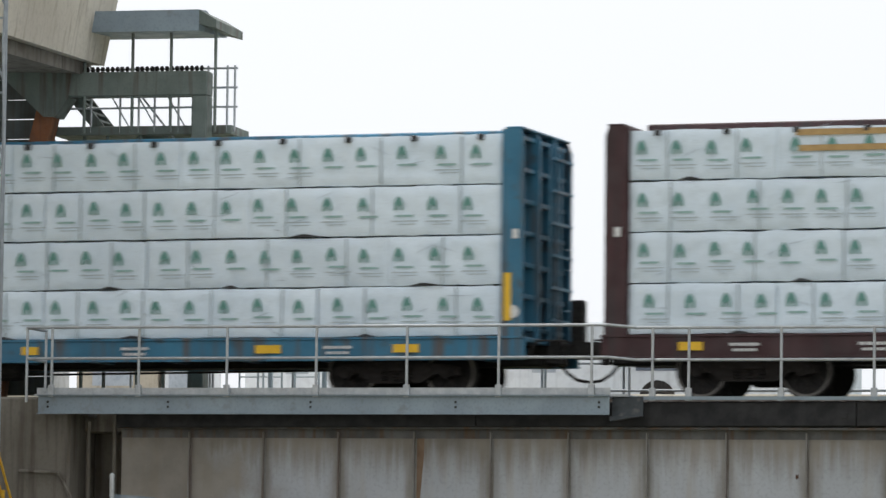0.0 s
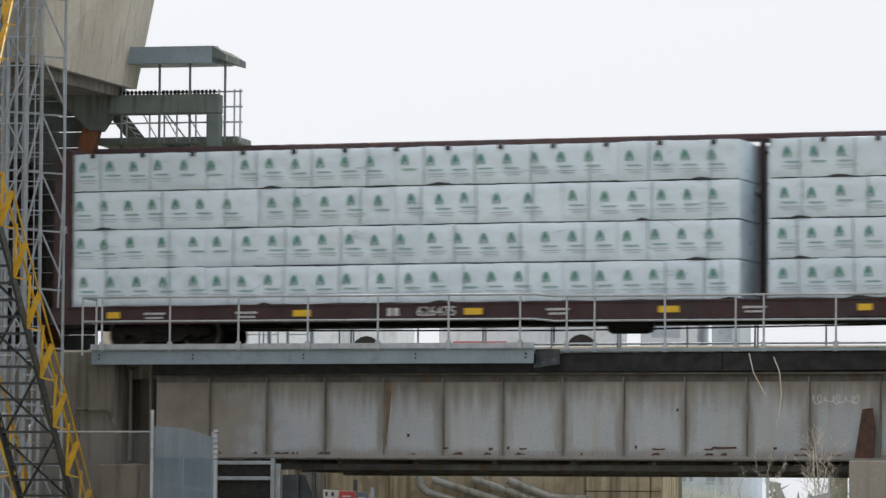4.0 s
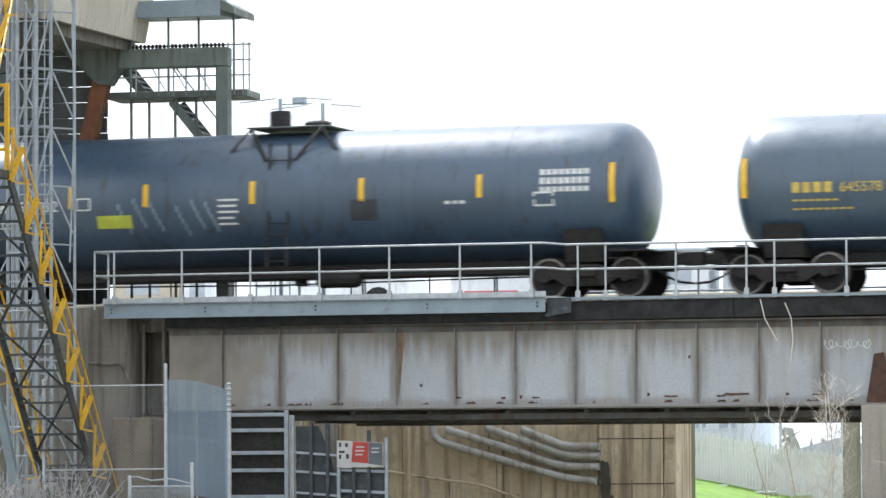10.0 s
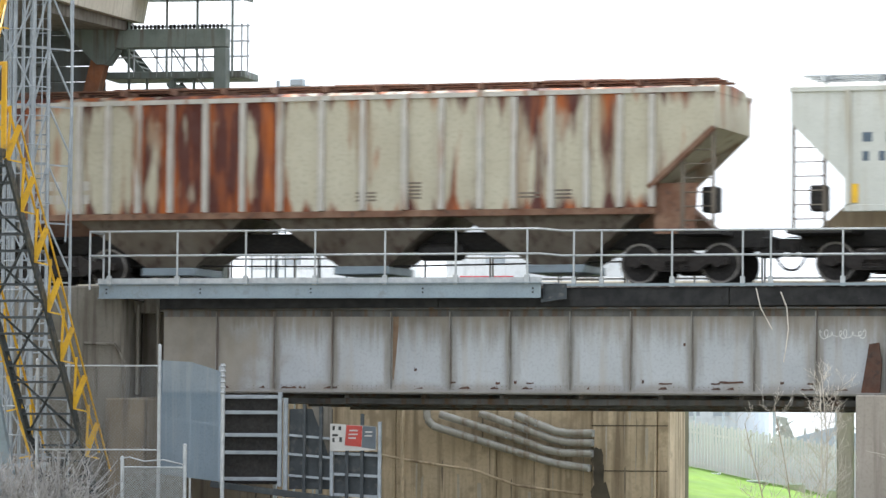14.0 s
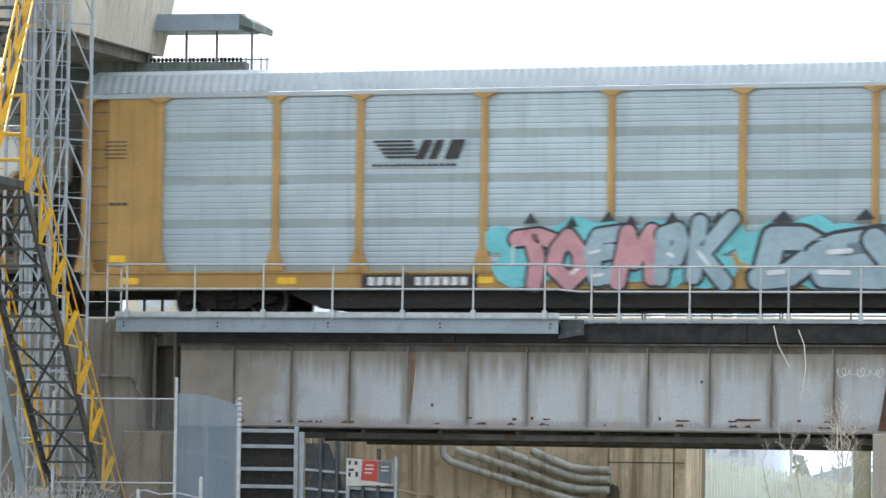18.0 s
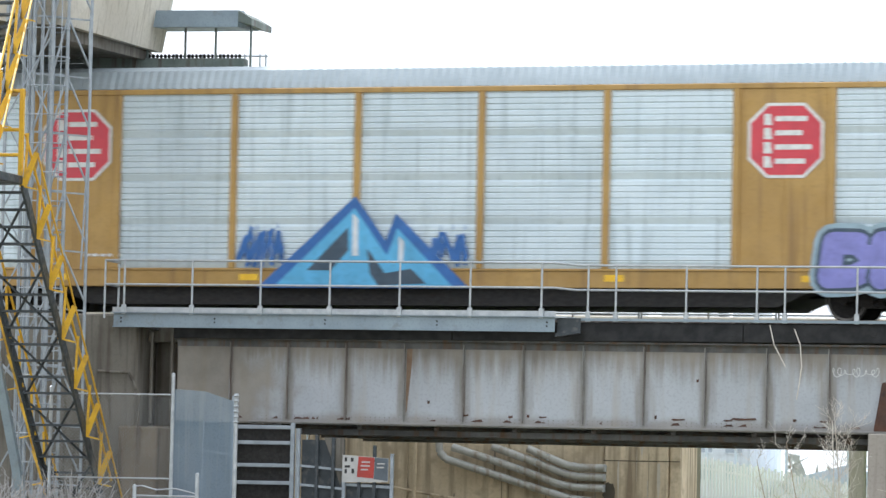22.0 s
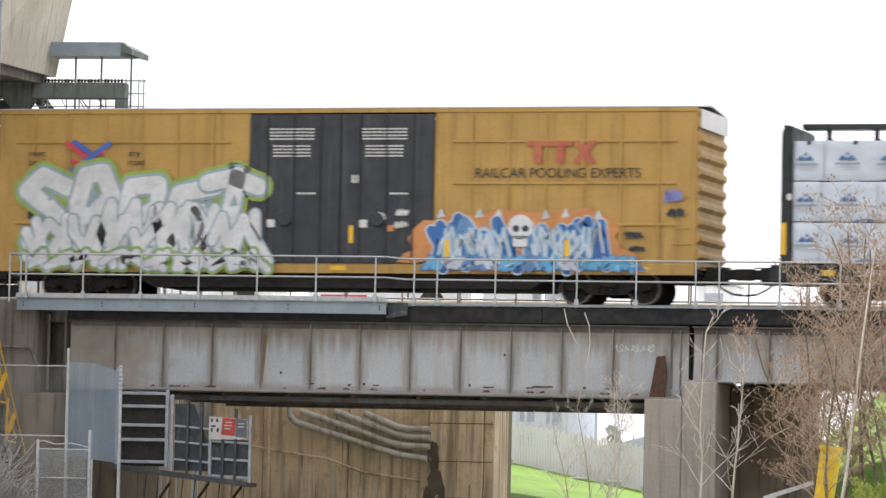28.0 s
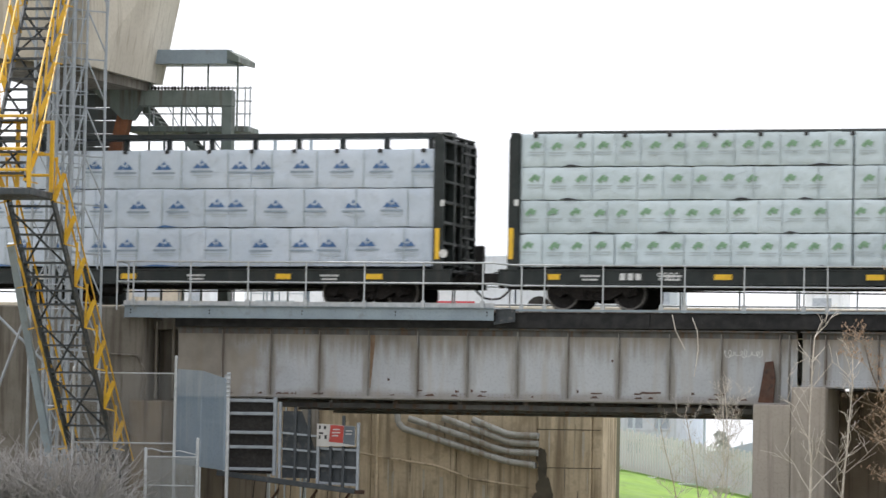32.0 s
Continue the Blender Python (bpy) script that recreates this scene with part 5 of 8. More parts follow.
            # Flat darker slivers paint the shade in the wrap's folds.
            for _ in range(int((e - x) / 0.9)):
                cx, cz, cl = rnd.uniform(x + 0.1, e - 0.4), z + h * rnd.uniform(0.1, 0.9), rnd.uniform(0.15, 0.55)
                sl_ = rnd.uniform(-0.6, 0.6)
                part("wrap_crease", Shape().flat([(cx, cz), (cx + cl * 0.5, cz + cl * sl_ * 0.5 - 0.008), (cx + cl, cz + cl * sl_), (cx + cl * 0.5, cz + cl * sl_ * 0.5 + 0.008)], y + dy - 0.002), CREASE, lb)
            if rnd.random() < 0.6:
                tx = rnd.uniform(x + 0.3, max(x + 0.4, e - 0.8))
                tw = rnd.uniform(0.3, 0.75) if kind != "peak" else rnd.uniform(0.4, 1.3)
                th = 0.055 if kind != "peak" else rnd.uniform(0.05, 0.11)
                part("torn_wrap", Shape().prism([(tx, z + 0.0), (tx + tw * 0.4, z + th), (tx + tw * 0.6, z + th * 0.7), (tx + tw, z + 0.0)], y + dy - 0.012, y + dy - 0.002), INK if kind != "peak" else PRINTBLUE, lb, "torn dark flap of wrap")
            x = e + (0.0 if rnd.random() < 0.8 else 0.02)
            for g0, g1 in gaps:
                if k >= gap_from and abs(x - g0) < 0.05:
                    x = g1
        part("far_lumber_pack", Shape().box(T + 0.04, L - T - 0.04, 0.15, W - 0.03, z + 0.012, z + h - 0.02, 0.03), wrap, car)
    for k in range(19):
        x = 0.95 + 1.15 * k
        part("strap_guard", Shape().box(x - 0.045, x + 0.045, y - 0.02, y + 0.12, z1 - 0.11, z1 - 0.01, 0.01), INK, car)
    for x0, x1, zz in torn:
        part("bare_lumber", Shape().box(x0, x1, y - 0.012, y - 0.002, zz, zz + 0.10), LUMBER, car, "bare tan lumber where the wrap is torn")
    for x in (1.35, 5.6, 9.4, 13.6, 17.8, 20.2):
        part("reflector", Shape().box(x, x + rnd.choice((0.4, 0.45, 0.3)), -W - 0.036, -W - 0.031, 0.73, 0.87), REFLECT, car)
    sb = Shape()
    for x, n in ((2.2, 5), (4.3, 4), (11.2, 7), (15.4, 6), (19.0, 5)):
        bars(sb, x, 0.80, 0.5, 0.05, n, -W - 0.031, 0.2)
        bars(sb, x + 0.05, 0.71, 0.4, 0.045, n, -W - 0.031, 0.2)
    tagged(part("stencil_bar", sb, LETTER, car), kind="stuff")
    if mark:
        s = Shape()
        bars(s, mark[0], 0.72, mark[1], 0.17, mark[2], -W - 0.031, 0.3)
        tagged(part("owner_mark", s, LETTER, car), kind="stuff")
    if sill_text:
        words(car, sill_text, mark[0] + mark[1] + 0.35, 0.715, 0.29, LETTER, -W - 0.032)
    part("round_plate", Shape().turned([(-0.004, 0.001), (-0.004, 0.11), (0, 0.11)], (L - 0.26, -W - 0.016, 1.4), "y", 20), LETTER, car)
    for x, zz, w_ in flaps:
        part("torn_flap", Shape().prism([(x, zz), (x + w_ * 0.45, zz + 0.07), (x + w_, zz + 0.16), (x + w_ * 1.02, zz + 0.05), (x + w_ * 0.6, zz - 0.01)], y - 0.03, y - 0.012), INK, car, "dark torn flap of wrap")
        part("bare_lumber", Shape().prism([(x - 0.1, zz - 0.01), (x + w_ * 0.6, zz + 0.03), (x + w_ * 0.95, zz + 0.10), (x + w_ * 0.7, zz + 0.0)], y - 0.04, y - 0.031), LUMBER, car, "bare tan lumber in the torn wrap")
    return car


def tank(u, paint, length, label, seed, stripes, stripe_mat, flip, letters, heads=(0.0, 0.0)):
    """A tank car: shell, saddles, top platform with valve dome, ladder and safety rails."""
    car = car_thing("tank_car", label, "rail car", u)
    R, Z = 1.50, 2.32
    running_gear(car, (1.2, length - 1.08), length, 0.55)
    prof = [(0.0, 0.001), (0.02, 0.35), (0.08, 0.75), (0.20, 1.10), (0.36, 1.33), (0.55, 1.45), (0.78, 1.50)]
    prof = [(heads[0] + a, r) for a, r in prof] + [(1.6 + 2.6 * k, 1.50) for k in range(6)] + [(length + heads[1] - a, r) for a, r in prof[::-1]]
    part("tank_shell", Shape().turned(prof, (0, 0, Z), "x", 56), paint, car, smooth=True)
    for k in range(1, 6):
        x = length * k / 6
        part("weld_seam", Shape().turned([(-0.012, 1.498), (-0.008, 1.506), (0.008, 1.506), (0.012, 1.498)], (x, 0, Z), "x", 56), paint, car, smooth=True)
    for x in (1.2, length - 1.08):
        part("saddle", Shape().prism([(-1.1, 0.75), (1.1, 0.75), (1.35, 1.45), (1.2, 1.42), (0.6, 0.98), (-0.6, 0.98), (-1.2, 1.42), (-1.35, 1.45)], x - 0.42, x + 0.42, "x"), DARK, car)
    mid = 8.62
    d = -1 if flip else 1
    pf = part("top_platform", Shape().box(mid - 0.95, mid + 0.95, -0.85, 0.85, 3.88, 3.91, 0.005), GREYGREEN, car)
    for x in (-0.8, 0.8):
        part("platform_brace", Shape().bar((mid + x, -0.9, 3.86), (mid + x * 0.4, -1.28, 3.1), 0.06).bar((mid + x, -0.9, 3.86), (mid + x * 1.5, -1.1, 3.34), 0.05), DARK, pf)
    part("valve_dome", Shape().turned([(0, 0.23), (0.36, 0.23), (0.42, 0.20), (0.43, 0.001)], (mid - 0.45 * d, 0, 3.9), "z", 20), DARK, car, smooth=True)
    part("manway_lid", Shape().turned([(0, 0.30), (0.12, 0.30), (0.17, 0.24), (0.18, 0.001)], (mid + 0.4 * d, 0, 3.9), "z", 20), DARK, car, smooth=True)
    for o in (-0.95, 0.95):
        part("safety_rail", Shape().pipe([(mid - 1.05, o, 3.9), (mid - 1.05, o, 4.45), (mid - 0.2, o, 4.52)], 0.018, 6), GALV, pf)
        part("safety_rail", Shape().pipe([(mid + 1.05, o, 3.9), (mid + 1.05, o, 4.45), (mid + 0.35, o, 4.52)], 0.018, 6), GALV, pf)
    ld = part("ladder", Shape().bar((mid - 0.22, -1.56, 0.75), (mid - 0.22, -1.30, 3.5), 0.05).bar((mid + 0.22, -1.56, 0.75), (mid + 0.22, -1.30, 3.5), 0.05), DARK, car)
    for k in range(9):
        f = k / 9
        part("rung", Shape().rod((mid - 0.22, -1.56 + 0.26 * f, 0.9 + 2.5 * f), (mid + 0.22, -1.56 + 0.26 * f, 0.9 + 2.5 * f), 0.014, n=5), DARK, ld)
    part("bottom_outlet", Shape().turned([(0, 0.16), (0.25, 0.14), (0.4, 0.06)], (mid, 0, 0.42), "z", 14), DARK, car)
    for x in (0.15, length - 0.5):
        part("end_step", Shape().box(x - 0.5 if x < 1 else x, x + 0.4 if x < 1 else x + 0.9, -1.5, 1.5, 0.94, 0.98, 0.01), DARK, car)
        for k in range(4):
            part("grab_iron", Shape().rod((x + (0.0 if x > 1 else 0.1), -1.48, 0.4 + 0.2 * k), (x + 0.4, -1.48, 0.4 + 0.2 * k), 0.014, n=5), DARK, car)

    def on_shell(x0, x1, z0, z1, off=0.006, n=3, shift=0.36):
        s = Shape()
        x0, x1 = x0 + shift, x1 + shift
        for i in range(n):
            a, b = z0 + (z1 - z0) * i / n, z0 + (z1 - z0) * (i + 1) / n
            r = R + off
            ya, yb = -math.sqrt(max(0.01, r * r - (a - Z) ** 2)), -math.sqrt(max(0.01, r * r - (b - Z) ** 2))
            s.add([(x0, ya, a), (x1, ya, a), (x1, yb, b), (x0, yb, b)], [(0, 1, 2, 3)])
        return s

    for x, hgt in stripes:
        part("reflector_stripe", on_shell(x - 0.06, x + 0.06, 2.42 - hgt / 2, 2.42 + hgt / 2, shift=0.0), REFLECT, car)
    s = Shape()
    for x0, x1, z0, z1, n in letters:
        w = (x1 - x0) / n
        for i in range(n):
            a = on_shell(x0 + i * w, x0 + (i + 0.72) * w, z0, z1, n=1)
            s.add(a.v, a.f)
    tagged(part("stencil_bar", s, stripe_mat, car), kind="stuff")
    return car, on_shell


def ribbed_sheet(x0, x1, z0, z1, y, step=0.128, bands=4, deep=0.010):
    """A corrugated side sheet with flat lap bands, facing south."""
    s, zs = Shape(), []
    z = z0
    bh = (z1 - z0) / bands
    for k in range(bands):
        zb = z0 + k * bh
        zs += [(zb + 0.004, 0.036), (zb + 0.15, 0.002)]
        zz = zb + 0.17
        while zz < zb + bh - 0.06:
            zs += [(zz, deep - 0.009), (zz + step * 0.16, -0.009), (zz + step * 0.80, -0.009), (zz + step * 0.98, deep - 0.009)]
            zz += step
    zs.append((z1, 0.006))
    for a in (x0, x1):
        for zz, d in zs:
            s.v.append((a, y + d, min(zz, z1)))
    n = len(zs)
    s.f = [(i, i + n, i + n + 1, i + 1) for i in range(n - 1)]
    return s


FORMS = [
    [[(0.2, 0.0), (0.18, 0.55), (0.22, 0.95), (0.6, 1.0), (0.85, 0.75), (0.5, 0.5), (0.3, 0.45)]],
    [[(0.12, 0.05), (0.14, 0.6), (0.4, 0.98), (0.7, 0.9), (0.86, 0.5), (0.88, 0.02)]],
    [[(0.9, 0.85), (0.45, 1.0), (0.12, 0.75), (0.5, 0.52), (0.88, 0.28), (0.5, 0.0), (0.1, 0.12)]],
    [[(0.55, 0.0), (0.5, 0.5), (0.55, 0.95)], [(0.0, 0.92), (0.5, 1.0), (1.05, 0.85)]],
    [[(0.5, 0.02), (0.14, 0.3), (0.16, 0.72), (0.5, 0.97), (0.84, 0.7), (0.86, 0.3), (0.55, 0.04)]],
    [[(0.05, 0.95), (0.3, 0.1), (0.55, 0.7), (0.75, 0.05), (1.0, 0.9)]],
    [[(0.2, 0.0), (0.22, 1.0)], [(0.85, 1.0), (0.3, 0.5), (0.95, 0.0)]],
    [[(0.05, 0.05), (0.45, 1.0), (0.92, 0.0)], [(0.3, 0.4), (0.65, 0.42)]],
    [[(0.9, 0.95), (0.3, 0.9), (0.16, 0.5), (0.25, 0.1), (0.92, 0.05)], [(0.25, 0.5), (0.78, 0.55)]],
    [[(0.15, 0.02), (0.18, 0.95), (0.6, 0.93), (0.88, 0.6), (0.85, 0.3), (0.55, 0.05), (0.2, 0.05)]],
    [[(0.18, 0.0), (0.18, 0.95), (0.7, 0.93), (0.72, 0.62), (0.3, 0.52), (0.82, 0.42), (0.8, 0.1), (0.2, 0.05)]],
    [[(0.12, 0.0), (0.16, 0.97), (0.5, 0.4), (0.82, 0.97), (0.88, 0.0)]],
    [[(0.2, 1.0), (0.15, 0.3), (0.45, 0.02), (0.82, 0.25), (0.85, 1.0)]],
    [[(0.18, 0.0), (0.2, 0.97), (0.7, 0.95), (0.78, 0.68), (0.25, 0.5), (0.9, 0.0)]],
]


def thick(s, line, w, y):
    """A round-ended stroke of flat pieces, each a hair before the last."""
    for i, (a, b) in enumerate(zip(line, line[1:])):
        dx, dz = b[0] - a[0], b[1] - a[1]
        ln = math.hypot(dx, dz) or 1
        nx, nz = -dz / ln * w / 2, dx / ln * w / 2
        t0, m = math.atan2(nz, nx), 6
        ring = [(b[0] + math.cos(t0 - math.pi * k / m) * w / 2, b[1] + math.sin(t0 - math.pi * k / m) * w / 2) for k in range(m + 1)]
        ring += [(a[0] + math.cos(t0 + math.pi - math.pi * k / m) * w / 2, a[1] + math.sin(t0 + math.pi - math.pi * k / m) * w / 2) for k in range(m + 1)]
        s.add([(p[0], y - 0.0004 * i, p[1]) for p in ring], [tuple(range(len(ring)))])


def graffiti(car, x0, x1, z0, z1, n, fills, line, y, seed, halo=None, wild=1.0, fat=0.34, forms_in=(), cloud=None, order=()):
    """A sprayed piece of n fat interlocking strokes with outlines, halo and shines, before a cloud of overspray."""
    rnd = random.Random(seed)
    step, h = (x1 - x0) / n, z1 - z0
    w = fat * min(step, h * 0.8)
    o = max(0.05, w * 0.34)
    back, out, shine, fil = Shape(), Shape(), Shape(), [Shape() for _ in fills]
    mist = Shape()
    if cloud:
        for i in range(int((x1 - x0) * 4)):
            cx, cz, cr = x0 + (x1 - x0) * (i + rnd.random()) / int((x1 - x0) * 4), z0 + h * rnd.uniform(0.2, 0.82), h * rnd.uniform(0.2, 0.34)
            mist.flat([(cx + cr * 1.25 * math.cos(a * 0.628) * rnd.uniform(0.8, 1.1), max(z0 - 0.05, cz + cr * math.sin(a * 0.628) * rnd.uniform(0.8, 1.1))) for a in range(10)], y + 0.012 - 0.0002 * i)
    for i in range(n):
        cx = x0 + step * i
        mir, turn, lean_ = rnd.random() < 0.5, rnd.random() < 0.5, rnd.uniform(-0.15, 0.25)
        k = rnd.randrange(len(fil))
        hh = h * rnd.uniform(0.85, 1.05)
        forms = rnd.choice(FORMS)
        if forms_in:
            forms, mir, turn = FORMS[forms_in[i % len(forms_in)]], False, False
        if order:
            k = order[i % len(order)]
        if wild > 2 and not forms_in:
            forms = []
            for _ in range(2):
                up_, li = rnd.random() < 0.5, []
                for q_ in range(rnd.choice((3, 4))):
                    li.append((rnd.uniform(-0.1, 0.35) + 0.28 * q_, rnd.uniform(0.72, 1.0) if up_ else rnd.uniform(0.0, 0.30)))
                    if rnd.random() < 0.4:
                        li.append((li[-1][0] + rnd.uniform(0.08, 0.2), rnd.uniform(0.35, 0.65)))
                    up_ = not up_
                forms.append(li)
        for li in forms:
            pts = []
            for a, b in li:
                a, b = (1 - a if mir else a), (1 - b if turn else b)
                a, b = a + rnd.uniform(-0.06, 0.06) * wild, b + rnd.uniform(-0.05, 0.05) * wild
                pts.append((cx + step * (-0.06 + 1.12 * a) + lean_ * (b - 0.5) * h * 0.5, z0 + w / 2 + (hh - w) * b))
            e = 0.0032 * (i % 6)
            if halo:
                thick(back, pts, w + (2.3 if wild < 2 else 3.0) * o, y - 0.001 - 0.0003 * i)
            thick(out, pts, w + o, y - 0.006 - e)
            thick(fil[k], pts, w, y - 0.0085 - e)
            if rnd.random() < 0.6:
                a, b = pts[-2], pts[-1]
                thick(shine, [(a[0] - w * 0.2, a[1] + w * 0.15), ((a[0] + b[0]) / 2 - w * 0.2, (a[1] + b[1]) / 2 + w * 0.15)], w * 0.22, y - 0.027)
        if wild > 1.2:
            sx, sz = cx + step * rnd.uniform(0.2, 0.8), z1 + h * rnd.uniform(0.0, 0.12)
            out.flat([(sx - w * 0.5, sz - h * 0.12), (sx, sz + h * 0.06), (sx + w * 0.4, sz - h * 0.1)], y - 0.005)
    for nm, s, mt in [("graffiti_overspray", mist, cloud), ("graffiti_halo", back, halo), ("graffiti_outline", out, line), ("graffiti_shine", shine, SP_WHITE)] + [("graffiti_fill", s, f) for s, f in zip(fil, fills)]:
        if s.v and mt:
            tagged(part(nm, s, mt, car), kind="stuff")


def autorack(u, L, paint, sheets, posts, solids, label, flare, roof_yellow, west=None):
    """A tall enclosed car carrier: sill, posts, corrugated side sheets, shouldered roof and end doors."""
    car = car_thing("auto_carrier", label, "rail car", u)
    W = 1.50
    running_gear(car, (3.2, L - 3.2), L, 0.50)
    for y in (-W, W):
        part("side_sill", Shape().box(0, L, y - 0.04, y + 0.04, 0.62, 1.02, 0.012), paint, car)
        part("sill_lip", Shape().box(0, L, y - 0.07, y + 0.07, 0.98, 1.03, 0.008), paint, car)
        part("top_rail", Shape().box(0, L, y - 0.045, y + 0.045, 4.86, 4.98, 0.012), RACKROOF if flare else paint, car)
    part("deck", Shape().box(0.05, L - 0.05, -W + 0.05, W - 0.05, 0.86, 0.98), DARK, car)
    part("far_wall", Shape().box(0.05, L - 0.05, W - 0.03, W + 0.02, 1.03, 4.86), sheets[0], car)
    part("underframe", Shape().prism([(4.6, 0.62), (5.4, 0.24), (L - 5.4, 0.24), (L - 4.6, 0.62)], -1.35, 1.35), DARK, car)
    cuts = sorted([0.0] + posts + [L])
    for i, (a, b) in enumerate(zip(cuts, cuts[1:])):
        if any(abs(a - s) < 0.05 for s in solids):
            if flare and a == 0:
                a = 0.50
                part("ladder_bay", Shape().box(0.03, 0.56, -W + 0.16, -W + 0.20, 1.03, 4.86), paint, car)
                for k in range(9):
                    part("rung", Shape().rod((0.10, -W + 0.03, 1.3 + 0.41 * k), (0.54, -W + 0.03, 1.3 + 0.41 * k), 0.016, n=5), HOPBAY, car)
            p = part("solid_panel", Shape().box(a + 0.06, b - 0.06, -W - 0.015, -W + 0.02, 1.03, 4.86, 0.006), paint, car)
            part("panel_seam", Shape().box((a + b) / 2 - 0.012, (a + b) / 2 + 0.012, -W - 0.028, -W - 0.015, 1.06, 4.84), paint, p)
        else:
            part("side_sheet", ribbed_sheet(a + 0.02, b - 0.02, 1.03, 4.86, -W, deep=0.008 if flare else 0.017), sheets[i % len(sheets)], car)
    for x in [0.06] + posts + [L - 0.06]:
        po = Shape().box(x - 0.075, x + 0.075, -W - 0.075, -W + 0.01, 1.03, 4.86, 0.012)
        if flare:
            po.prism([(x - 0.075, 1.55), (x + 0.075, 1.55), (x + 0.24, 1.03), (x - 0.24, 1.03)], -W - 0.085, -W - 0.03)
            po.prism([(x - 0.30, 4.88), (x + 0.30, 4.88), (x + 0.075, 4.76), (x - 0.075, 4.76)], -W - 0.09, -W - 0.03)
        part("side_post", po, paint, car)
    # roof: ribbed shoulders and crown
    n = int(L / 0.19) * 2
    rs = Shape()
    ring = [(-1.47, 4.985), (-1.42, 5.12), (-1.28, 5.40), (-0.8, 5.53), (0.0, 5.57), (0.8, 5.53), (1.28, 5.40), (1.42, 5.12), (1.47, 4.985)]
    for i in range(n * 2 + 1):
        x = L * i / (n * 2)
        o = 0.014 if (i % 4) in (1, 2) else 0.0
        for y, z in ring:
            rs.v.append((x, y * (1 + o * 0.5), z + o))
    m = len(ring)
    rs.f = [(i * m + j, (i + 1) * m + j, (i + 1) * m + j + 1, i * m + j + 1) for i in range(n * 2) for j in range(m - 1)]
    part("roof", rs, RACKROOF, car)
    for x, sd in ((0.0, -1), (L, 1)):
        for half in (-1, 1):
            d = part("end_door", Shape().prism([(0.04 * half, 1.0), (1.42 * half, 1.0), (1.42 * half, 5.05), (1.2 * half, 5.36), (0.04 * half, 5.45)], x + sd * 0.02, x + sd * 0.08, "x"), paint, car)
            for k in range(4):
                part("door_rib", Shape().box(x + (0.08 if sd > 0 else -0.13), x + (0.13 if sd > 0 else -0.08), 0.15 * half if half > 0 else -1.35, 1.35 if half > 0 else -0.15, 1.3 + 0.95 * k, 1.38 + 0.95 * k, 0.008), paint, d)
        if roof_yellow:
            plan = [(0.05, -1.46), (0.20, -1.40), (0.32, -1.15), (0.36, -0.6), (0.37, 0), (0.36, 0.6), (0.32, 1.15), (0.20, 1.40), (0.05, 1.46)]
            d = part("clamshell_door", Shape().prism([(x + sd * a, b) for a, b in plan], 1.0, 4.55, "z"), paint, car, smooth=True)
            part("door_guard", Shape().prism([(x + sd * (a + 0.012), b * 1.01) for a, b in plan[:4]] + [(x + sd * (a - 0.02), b) for a, b in plan[:4][::-1]], 1.05, 4.5, "z"), GALV, d, smooth=True)
            part("end_cowl", Shape().prism([(x + sd * a * 1.12, b * 1.03) for a, b in plan], 4.55, 5.30, "z").prism([(x + sd * a * 1.05, b * 0.88) for a, b in plan], 5.30, 5.52, "z"), west if west and sd < 0 else RACKYELLOW, car, "" if west and sd < 0 else "yellow end cowl", smooth=True)
        elif sd > 0:
            part("end_cowl", Shape().prism([(0.0, 4.35), (1.44, 4.35), (1.44, 5.05), (1.26, 5.40), (0.0, 5.55)], x + 0.09, x + 0.16, "x").prism([(-1.44, 4.35), (0.0, 4.35), (0.0, 5.55), (-1.26, 5.40), (-1.44, 5.05)], x + 0.09, x + 0.15, "x"), PALE_CONCRETE, car, "cream upper end panel")
    # ladder at the east end
    ld = part("ladder", Shape().box(L - 0.88, L - 0.85, -W - 0.11, -W - 0.08, 1.1, 4.8).box(L - 0.30, L - 0.27, -W - 0.11, -W - 0.08, 1.1, 4.8), paint, car)
    for k in range(10):
        part("rung", Shape().rod((L - 0.86, -W - 0.095, 1.25 + 0.37 * k), (L - 0.28, -W - 0.095, 1.25 + 0.37 * k), 0.015, n=5), paint, ld)
    for x in (0.9, 4.5, 8.9, 12.9, 17.0, 21.2, L - 1.2):
        part("reflector", Shape().box(x, x + 0.42, -W - 0.046, -W - 0.041, 0.76, 0.90), REFLECT, car)
    part("door_reflector", Shape().box(0.62, 1.0, -W - 0.022, -W - 0.017, 1.25, 1.40), REFLECT, car)
    s = Shape()
    for k in range(5):
        bars(s, 0.5, 3.9 - 0.09 * k, 0.5, 0.03, 4, -W - 0.016, 0.15)
    bars(s, 0.6, 2.5, 0.45, 0.07, 3, -W - 0.016, 0.2)
    bars(s, L - 1.35, 3.95, 0.4, 0.03, 4, -W - 0.016, 0.15)
    bars(s, L - 1.35, 2.9, 0.4, 0.03, 4, -W - 0.016, 0.15)
    tagged(part("stencil_bar", s, INK, car), kind="stuff")
    return car


